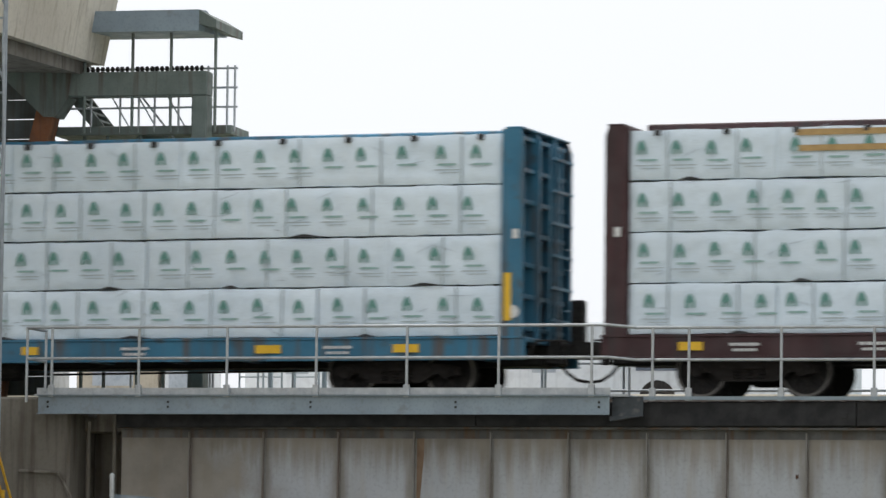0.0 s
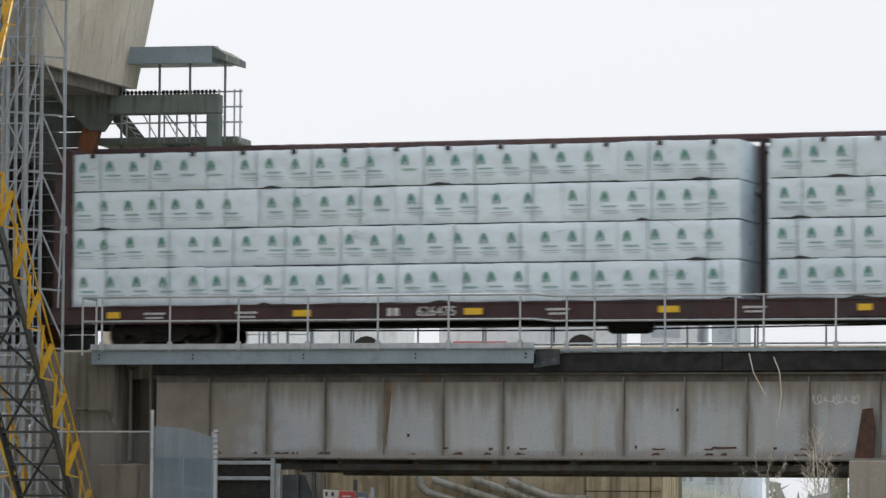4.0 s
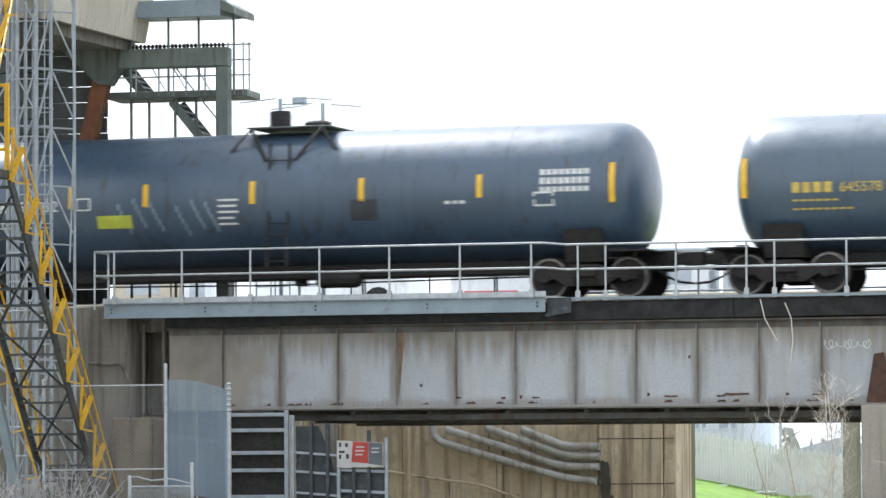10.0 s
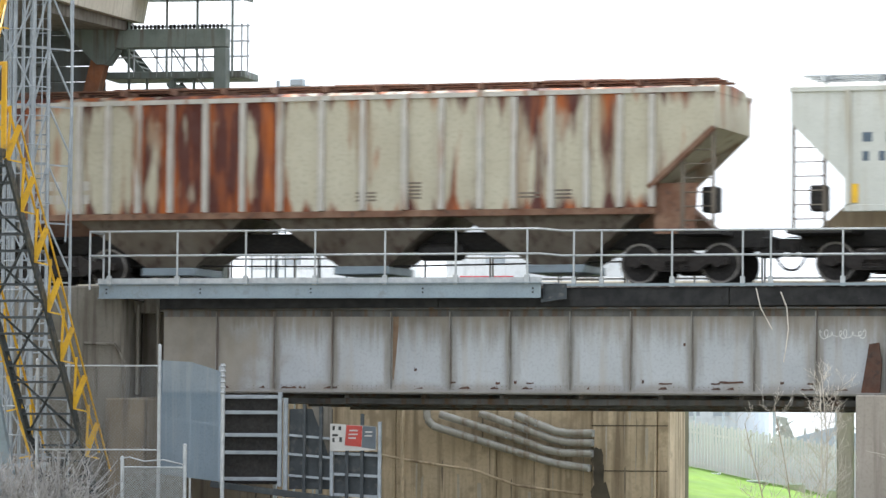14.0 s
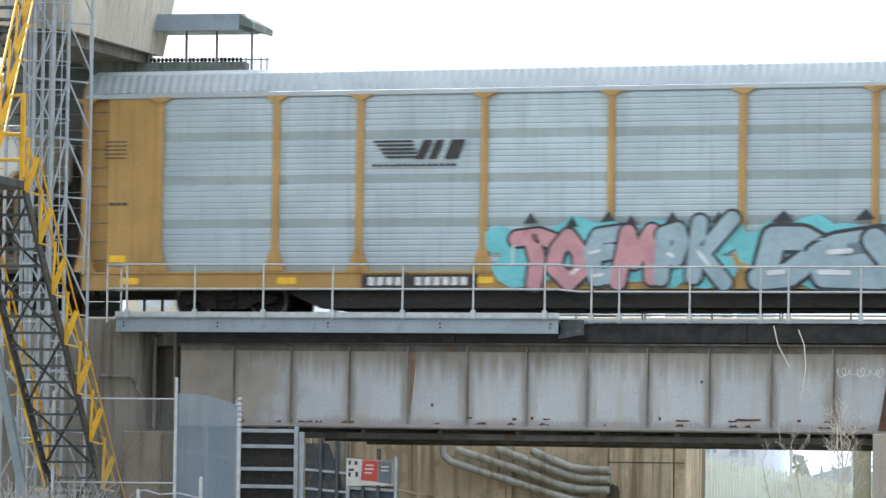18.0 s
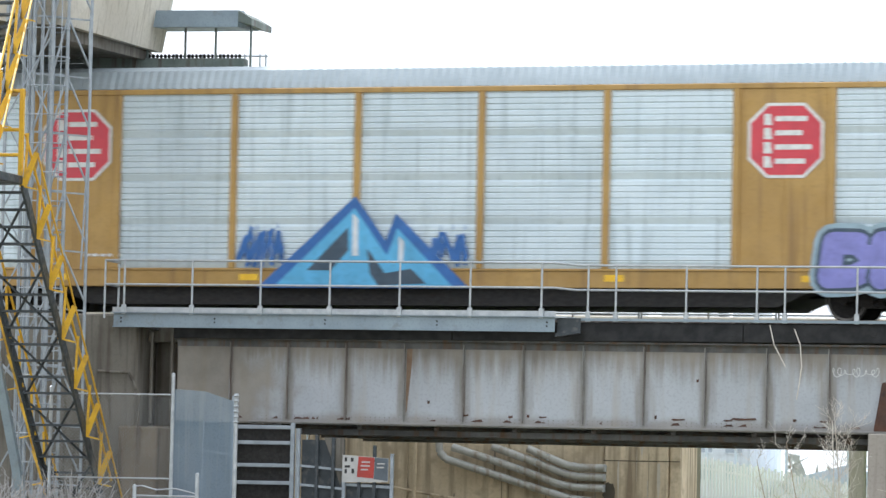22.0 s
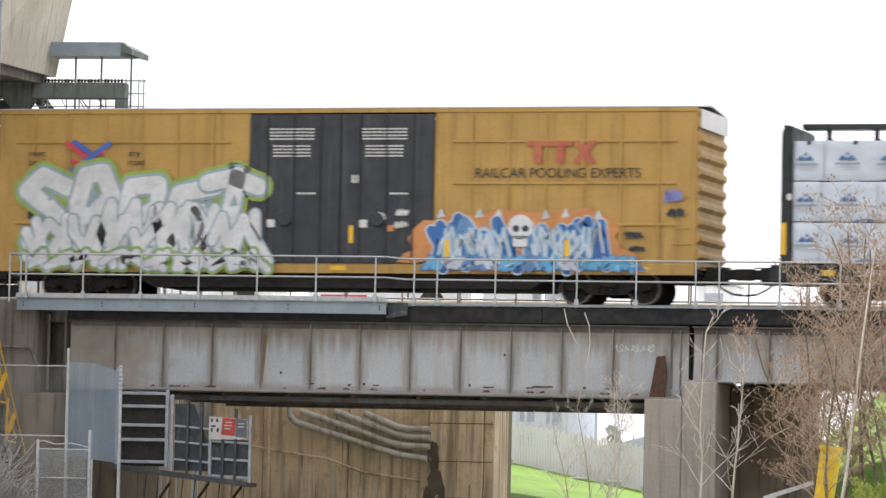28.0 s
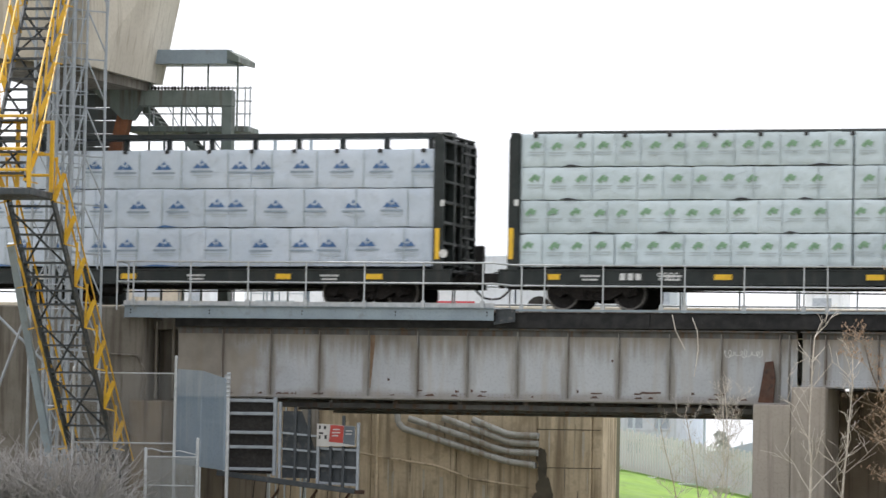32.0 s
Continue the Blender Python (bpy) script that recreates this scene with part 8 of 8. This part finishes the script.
sgr = Shape()
curl = [(15.42 + 0.012 * k + 0.055 * math.cos(0.55 * k) + 0.03 * math.sin(0.21 * k), -0.74 + 0.10 * math.sin(0.55 * k) * (0.7 + 0.3 * math.sin(0.17 * k))) for k in range(86)]
for (a, b), (c, d) in zip(curl, curl[1:]):
    sgr.bar((a, -0.006, b), (c, -0.006, d), 0.012, 0.003, (0, 1, 0))
part("spray_scribble", sgr, LETTER, bridge)
# loose wires hang over the deck edge
for a in ([(14.18, -0.4, 0.2), (14.3, -0.5, -0.2), (14.55, -0.5, -0.66)], [(14.7, -0.4, 0.12), (14.85, -0.5, -0.2), (14.90, -0.55, -0.66), (14.84, -0.5, -1.05), (14.78, -0.45, -1.33)]):
    wv = thing("hanging_vine", "pale dry vine hanging from the deck edge", "vine", along(1.0134, 0.098))
    part("stem", Shape().pipe(a, 0.012, 5), PALETWIG, wv)


# ---- bare trees and brush ----
def grow(s, rnd, p, d, ln, r, level, spread, tips, thin=0.0, full=0.85):
    """Adds one branch and its children to a shape; thin: the least radius; full: how often a twig forks."""
    r = max(r, thin)
    n = 3 if level else 5
    for i in range(n):
        q = p + d * (ln / n)
        r2 = r * (0.86 if level else 0.9)
        s.rod(p, q, r, r2, 5 if r > 0.02 else 3)
        p, r = q, r2
        d = (d + Vector((rnd.gauss(0, 0.13), rnd.gauss(0, 0.13), rnd.gauss(0.03, 0.09)))).normalized()
        if level < 4 and (i or level) and ln > 0.12:
            for _ in range(2 if level < 2 else 1):
                if rnd.random() < full:
                    a = rnd.uniform(0, 6.283)
                    side = Vector((math.cos(a), math.sin(a) * 0.8, rnd.uniform(-0.1, 0.5))).normalized()
                    grow(s, rnd, p, (d * (1 - spread) + side * spread).normalized(), ln * rnd.uniform(0.42, 0.66), r * 0.55, level + 1, spread, tips, thin * 0.8, full)
    tips.append(p.copy())


def bare_tree(name, label, base, height, r, seed, bark, twigs, spread=0.55, lean=(0, 0), stems=1, buds=None, thin=0.004, full=0.85):
    rnd = random.Random(seed)
    t = thing(name, label, "tree" if name == "bare_tree" else "shrub", Matrix.Translation(base))
    crown, tips = Shape(), []
    for k in range(stems):
        d = Vector((lean[0] + (rnd.uniform(-0.3, 0.3) if stems > 1 else 0), lean[1] + (rnd.uniform(-0.2, 0.2) if stems > 1 else 0), 1)).normalized()
        off = Vector((rnd.uniform(-0.5, 0.5), rnd.uniform(-0.4, 0.4), 0)) if stems > 1 else Vector()
        tr, q, rr, h = Shape(), off.copy(), r, height * rnd.uniform(0.8, 1.0)
        for i in range(8):
            e = q + d * (h / 8)
            tr.rod(q, e, rr, rr * 0.88, 7)
            q, rr = e, rr * 0.88
            d = (d + Vector((rnd.gauss(0, 0.06), rnd.gauss(0, 0.06), 0.05))).normalized()
            if i >= 1:
                for _ in range(2):
                    a = rnd.uniform(0, 6.283)
                    side = Vector((math.cos(a), math.sin(a) * 0.8, rnd.uniform(0.0, 0.5))).normalized()
                    grow(crown, rnd, q, (d * (1 - spread) + side * spread).normalized(), h * rnd.uniform(0.16, 0.30) * (1.15 - i / 10), rr * 0.5, 1, spread, tips, thin, full)
        part("trunk", tr, bark, t, smooth=True)
    part("crown", crown, twigs, t)
    if buds:
        bs = Shape()
        for p in tips:
            for _ in range(buds[1]):
                c = p + Vector((rnd.gauss(0, 0.05), rnd.gauss(0, 0.05), rnd.gauss(0, 0.05)))
                a, w = rnd.uniform(0, 6.283), rnd.uniform(0.012, 0.028)
                u_, v_ = Vector((math.cos(a), math.sin(a), 0.4)) * w, Vector((-math.sin(a) * 0.3, 0.2, 1)) * w * 1.6
                bs.add([c - u_, c + v_, c + u_, c - v_], [(0, 1, 2, 3)])
        tagged(part("foliage", bs, buds[0], t), kind="stuff")
    return t


BUD = mat("brown_buds", (0.36, 0.25, 0.17), (0.27, 0.18, 0.12), 0.9, scale=4, bump=0)
bare_tree("bare_tree", "slender pale bare sapling before the bridge pier", (18.03, -3.0, -5.45), 6.3, 0.04, 31, PALETWIG, PALETWIG, 0.5, thin=0.012, full=0.3)
bare_tree("bare_tree", "slender pale bare sapling before the bridge pier", (18.85, -3.2, -5.45), 5.6, 0.038, 32, PALETWIG, PALETWIG, 0.55, thin=0.012, full=0.32)
bare_tree("bare_tree", "thin pale bare sapling under the span", (15.45, -3.0, -5.45), 3.9, 0.026, 33, PALETWIG, PALETWIG, 0.5, stems=3, thin=0.006, full=0.62)
bare_tree("bare_tree", "thin pale bare sapling under the span", (14.9, -2.6, -5.45), 3.3, 0.022, 34, TWIG, PALETWIG, 0.5, stems=2, thin=0.006, full=0.6)
for i, (x, y, h, sd) in enumerate(((21.6, -5.0, 6.6, 41), (22.5, -4.4, 7.6, 42), (23.3, -5.2, 8.0, 43), (20.9, -4.2, 5.2, 44), (22.0, -6.2, 5.6, 45), (24.2, -4.5, 8.2, 46), (21.3, -5.6, 4.4, 47), (22.9, -3.8, 7.2, 48), (23.6, -6.0, 6.4, 49), (25.0, -5.0, 8.4, 50))):
    bare_tree("bare_tree", "pale brown budding bare tree in the thicket beside the bridge", (x, y, -5.45), h, 0.045, sd, BARK, TWIG, 0.6, lean=(-0.12 if i % 2 else 0.0, 0), stems=2, buds=(BUD, 1) if y > -5.9 else None, thin=0.009, full=0.77)
bare_tree("bare_tree", "tall pale leaning bare tree in the thicket", (21.75, -6.6, -5.45), 7.6, 0.05, 53, PALETWIG, TWIG, 0.5, lean=(0.10, 0), thin=0.011, full=0.5)
bare_tree("thicket_shrub", "low shrub with fresh yellow-green leaves", (22.9, -7.0, -5.45), 1.6, 0.02, 51, BARK, TWIG, 0.6, stems=4, buds=(LEAFBUD, 5))


def brush(x0, x1, y, z1, seed, n):
    rnd = random.Random(seed)
    t = tagged(thing("dry_brush", "tangled grey dry brush along the fence", "brush"), kind="stuff")
    s = Shape()
    for k in range(n):
        p = Vector((rnd.uniform(x0, x1), y + rnd.uniform(-0.6, 0.6), -5.4))
        d = Vector((rnd.gauss(0, 0.35), rnd.gauss(0, 0.3), 1)).normalized()
        h = (z1 + 5.4) * rnd.uniform(0.6, 1.06)
        for i in range(6):
            q = p + d * (h / 6)
            s.rod(p, q, 0.012, 0.010, 3)
            if i > 1:
                a = Vector((rnd.gauss(0, 1), rnd.gauss(0, 1), rnd.gauss(0.5, 0.5))).normalized()
                s.rod(q, q + a * rnd.uniform(0.12, 0.35), 0.006, 0.003, 3)
            p = q
            d = (d + Vector((rnd.gauss(0, 0.25), rnd.gauss(0, 0.2), rnd.gauss(-0.02, 0.15)))).normalized()
    part("stems", s, DRYBRUSH, t)


brush(-3.2, 2.0, -8.6, -3.15, 61, 760)
brush(0.6, 2.6, -8.2, -4.3, 62, 160)

# ---- yellow boom end in the foreground ----
BOOMYELLOW = mat("boom_yellow_paint", (0.84, 0.58, 0.03), (0.74, 0.49, 0.025), 0.45, scale=2.5, grime=(0.45, 0.30, 0.06), bump=0.05)
boom = thing("yellow_boom", "yellow painted steel boom end leaning beside the thicket", "boom")
part("arm", Shape().add([(21.02, -6.1, -5.5), (21.42, -6.1, -5.5), (21.76, -6.1, -3.26), (21.29, -6.1, -3.22), (21.02, -5.8, -5.5), (21.42, -5.8, -5.5), (21.76, -5.8, -3.26), (21.29, -5.8, -3.22)],
                        [(0, 1, 2, 3), (5, 4, 7, 6), (0, 4, 5, 1), (1, 5, 6, 2), (2, 6, 7, 3), (3, 7, 4, 0)]), BOOMYELLOW, boom)
part("end_plate", Shape().prism([(21.25, -3.26), (21.80, -3.30), (21.82, -3.22), (21.26, -3.17)], -6.16, -5.74), BOOMYELLOW, boom)
part("edge_strip", Shape().prism([(21.36, -5.5), (21.46, -5.5), (21.80, -3.26), (21.70, -3.26)], -6.125, -6.10), mat("bright_yellow_tape", (0.85, 0.68, 0.05), (0.75, 0.58, 0.04), 0.4, scale=4, bump=0), boom)
gs = thing("guide_rail", "pale steel guide rail beside the boom", "guard rail")
part("beam", Shape().bar((19.9, -5.6, -4.45), (21.1, -5.7, -4.05), 0.06, 0.10), GALV, gs)
part("post", Shape().box(20.1, 20.2, -5.62, -5.52, -5.5, -4.35, 0.01), GALV, gs)

# ---- beyond the bridge: fence on the bank, pale sheds, viaduct with parked vehicles, far trees ----
# Haze is put into these colours: distant cladding and glass are paled.
FAR_WHITE = mat("pale_cladding", (0.72, 0.76, 0.80), (0.62, 0.67, 0.72), 0.6, scale=0.3, fine=4, bump=0.02, streak=(0.50, 0.54, 0.58), amount=0.3, vary=0.12)
FAR_BLUE = mat("pale_blue_steel", (0.50, 0.57, 0.62), (0.42, 0.49, 0.54), 0.6, scale=0.5, bump=0.02)
FAR_DARK = mat("dark_window_glass", (0.16, 0.19, 0.24), (0.11, 0.13, 0.17), 0.2, scale=2, bump=0)
PALE_GLASS = mat("hazy_window_glass", (0.42, 0.47, 0.53), (0.34, 0.39, 0.45), 0.3, scale=2, bump=0)
FENCEPALE = mat("pale_fence_paint", (0.82, 0.77, 0.82), (0.74, 0.69, 0.74), 0.6, scale=0.5, bump=0.02)
fence = thing("palisade_fence", "pale blue-grey palisade fence along the grass bank", "fence", kind="structure")
for k in range(100):
    x = 2.6 + 0.10 * k
    z = -3.35 - 0.16 * (x - 4.6)
    part("pale", Shape().box(x - 0.038, x + 0.038, 46.0, 46.03, z - 0.5, z + 1.45 + (0.08 if k % 2 else 0)), FENCEPALE, fence)
for h in (0.25, 1.2):
    part("fence_rail", Shape().bar((2.5, 46.06, -3.05 + h), (12.6, 46.06, -4.66 + h), 0.05, 0.06), FENCEPALE, fence)
rf = random.Random(8)
for k in range(7):
    x = 3.4 + 1.25 * k
    b = thing("storage_crate", "pale yellowish crate standing by the fence", "crate", group="crates by the fence")
    z = -3.75 - 0.16 * (x - 4.6)
    w, h = rf.uniform(0.3, 0.6), rf.uniform(0.4, 0.9)
    part("box", Shape().box(x, x + w, 45.0, 45.5, z - 0.5, z - 0.2 + h, 0.03), mat("crate_paint", (0.55, 0.56, 0.44), (0.48, 0.48, 0.38), 0.7, scale=2) if k == 0 else bpy.data.materials["crate_paint"], b)
    part("lid", Shape().box(x - 0.03, x + w + 0.03, 44.97, 45.53, z - 0.2 + h, z - 0.14 + h, 0.01), FAR_WHITE, b)
for k, (x, w, y, z0, z1) in enumerate(((-6, 9, 70, -5, -0.6), (3.5, 5, 74, -5, -2.5), (9.2, 6, 72, -5, -2.7), (34, 14, 80, -5, 0.4), (-22, 15, 75, -5, 0.2))):
    hs = thing("warehouse", "warehouse in the distance, its walls and windows paled for haze", "building")
    part("wall", Shape().box(x, x + w, y, y + 8, z0 - 1, z1, 0.05), FAR_WHITE, hs)
    part("roof", Shape().prism([(x - 0.2, z1), (x + w + 0.2, z1), (x + w / 2, z1 + 0.7)], y - 0.2, y + 8.2), FAR_BLUE, hs)
    for j in range(int(w / 1.1)):
        wx = x + 0.4 + 1.1 * j
        for zz in (-2.2, -1.2):
            if zz + 0.5 < z1:
                wd = part("window", Shape().box(wx, wx + 0.6, y - 0.03, y, zz - 0.25, zz + 0.3), PALE_GLASS, hs)
                part("lintel", Shape().box(wx - 0.05, wx + 0.65, y - 0.05, y - 0.03, zz + 0.3, zz + 0.36), FAR_WHITE, wd)
                part("sill", Shape().box(wx - 0.05, wx + 0.65, y - 0.05, y - 0.03, zz - 0.31, zz - 0.25), FAR_WHITE, wd)
for x, y, h in ((5.0, 48, 2.6), (6.0, 47.5, 2.2), (7.4, 49, 2.5), (9.5, 48, 2.0)):
    lp = thing("street_lamp", "pale street lamp pole beyond the fence", "lamp post", group="lamps beyond the fence")
    part("pole", Shape().rod((x, y, -4.5), (x, y, -3.3 + h), 0.06, 0.04), FAR_BLUE, lp)
    part("arm", Shape().rod((x, y, -3.3 + h), (x + 0.6, y, -3.25 + h), 0.035), FAR_BLUE, lp)
    part("lamp_head", Shape().box(x + 0.4, x + 0.85, y - 0.1, y + 0.1, -3.33 + h, -3.24 + h, 0.02), FAR_WHITE, lp)

viaduct = thing("road_viaduct", "pale concrete road deck behind the railway", "viaduct", kind="structure")
part("deck", Shape().box(-60, 70, 26, 38, 0.6, 1.15, 0.05), PALE_CONCRETE, viaduct)
part("parapet", Shape().box(-60, 70, 26, 26.3, 1.15, 1.55, 0.03), PALE_CONCRETE, viaduct)
for x in (-55, -44, -33, -22, 12.1, 34, 45, 56):
    part("column", Shape().box(x - 0.22, x + 0.22, 30, 30.5, -5.6, 0.6, 0.05), PALE_CONCRETE, viaduct)


def van(x, y, w, h, label, stripe):
    v = thing("parked_truck", label, "truck")
    z = 1.6
    part("cargo_box", Shape().box(x, x + w, y, y + 2.3, z, z + h, 0.05), FAR_WHITE, v)
    cb = part("cab", Shape().prism([(x + w + 0.05, z - 0.05), (x + w + 1.7, z - 0.05), (x + w + 1.7, z + 0.6), (x + w + 1.2, z + 1.35), (x + w + 0.05, z + 1.35)], y + 0.1, y + 2.2), FAR_WHITE, v)
    part("side_window", Shape().prism([(x + w + 0.3, z + 0.6), (x + w + 1.35, z + 0.6), (x + w + 1.05, z + 1.2), (x + w + 0.3, z + 1.2)], y + 0.085, y + 0.1), FAR_DARK, cb)
    part("stripe", Shape().box(x + 0.4, x + w * 0.6, y - 0.006, y, z + 0.12, z + 0.20), stripe, v)
    for wx in (x + 0.8, x + w + 0.8):
        part("wheel", Shape().turned([(-0.12, 0.2), (-0.12, 0.42), (0.12, 0.42), (0.12, 0.2)], (wx, y + 0.2, 1.57), "y", 16), DARK, v)
    part("window", Shape().box(x + w * 0.35, x + w * 0.35 + 0.55, y - 0.006, y, z + 0.55, z + 1.0), PALE_GLASS, v)
    part("chassis", Shape().box(x + 0.1, x + w + 1.5, y + 0.3, y + 2.0, 1.35, z, 0.03), DARK, v)


van(1.2, 28.5, 3.2, 1.7, "white parked truck with a red side stripe", LOGORED)
van(-4.6, 29, 2.8, 1.2, "white parked truck with a grey side stripe", FAR_BLUE)
for k, (x, w, h, m) in enumerate(((-9.0, 2.0, 1.2, PALE_CONCRETE), (-6.9, 0.9, 0.9, FAR_WHITE), (6.6, 1.6, 1.3, FAR_WHITE), (8.6, 0.8, 0.9, FAR_BLUE), (-12, 2.2, 1.5, FAR_WHITE), (13.5, 1.2, 0.7, FAR_WHITE))):
    sh = thing("site_cabin", "small pale site cabin on the road deck", "cabin", group="cabins on the road deck")
    part("wall", Shape().box(x, x + w, 30, 32, 1.16, 1.6 + h, 0.03), m, sh)
    part("roof", Shape().box(x - 0.08, x + w + 0.08, 29.9, 32.1, 1.6 + h, 1.68 + h, 0.02), FAR_BLUE, sh)
    part("window", Shape().box(x + w * 0.2, x + w * 0.7, 29.985, 30, 1.5 + h * 0.35, 1.5 + h * 0.8), PALE_GLASS, sh)
for x, top in ((1.95, 5.34), (2.96, 5.21)):
    ps_ = thing("signal_post", "grey steel signal post behind the track", "post", group="posts behind the track")
    part("pole", Shape().box(x - 0.04, x + 0.04, 6.96, 7.04, -5.5, top, 0.008), FAR_BLUE, ps_)
    part("rung", Shape().rod((x - 0.15, 7, 4.0), (x + 0.15, 7, 4.0), 0.012, n=5), FAR_BLUE, ps_)
    if x < 2.5:
        part("cross_arm", Shape().rod((x, 7, 5.2), (x + 0.75, 7, 5.2), 0.02, n=6), FAR_BLUE, ps_)
        part("lamp_head", Shape().box(x + 0.3, x + 0.62, 6.9, 7.1, 5.2, 5.38, 0.03), FAR_BLUE, ps_)
for x, z1, nm in ((1.2, 4.1, 0), (1.55, 3.2, 1), (2.25, 3.6, 2)):
    sc_ = thing("scaffold_frame", "thin grey scaffold frame behind the track", "scaffold", group="scaffold behind the track")
    for dx in (0, 0.45):
        part("upright", Shape().rod((x + dx, 7.6, -5.5), (x + dx, 7.6, z1 - 0.2 * dx), 0.02, n=6), FAR_BLUE, sc_)
    for k in range(8):
        part("ledger", Shape().rod((x, 7.6, 0.6 + 0.42 * k), (x + 0.45, 7.6, 0.6 + 0.42 * k), 0.014, n=5), FAR_BLUE, sc_) if 0.6 + 0.42 * k < z1 else None
wood = Shape()
rw_ = random.Random(77)
for k in range(2600):
    x, y = rw_.uniform(-120, 160), rw_.uniform(95, 110)
    z = -5.4 + rw_.uniform(0, 1) ** 0.7 * (3.4 + 0.8 * math.sin(x * 0.21) + 0.6 * math.sin(x * 0.53 + 1))
    c, r = Vector((x, y, z)), rw_.uniform(0.3, 0.8)
    for j in range(3):
        a = [Vector((rw_.gauss(0, 1), rw_.gauss(0, 0.4), rw_.gauss(0, 1))).normalized() * r for _ in range(3)]
        wood.add([c + q for q in a], [(0, 1, 2)])
single("far_trees", wood, mat("grey_green_far_trees", (0.44, 0.46, 0.42), (0.36, 0.38, 0.34), 0.9, scale=0.4, bump=0), "bare grey-green trees along the horizon", "trees", kind="stuff")


def motions():
    """The train rolls west; every wheelset turns with it while the car is near."""
    for car, u in CARS:
        walk(car, [(t, on_track(u - gone(t))) for t in range(0, 33, 2)])
    start = {car: u for car, u in CARS}
    for w, d, car in WHEELSETS:
        u = start[car] + 10
        near = [i / 15 for i in range(0, 481) if -28 < u - gone(i / 15) < 30]
        if not near:
            continue
        times = ([0.0] if near[0] > 0 else []) + near + ([32.0] if near[-1] < 32 else [])
        rows = []
        for t in times:
            a = -(gone(min(max(t, near[0]), near[-1])) - gone(near[0])) / 0.435
            rows.append((t, Matrix.Translation((d, 0, 0.42)) @ Matrix.Rotation(a, 4, "Y")))
        walk(w, rows)


motions()
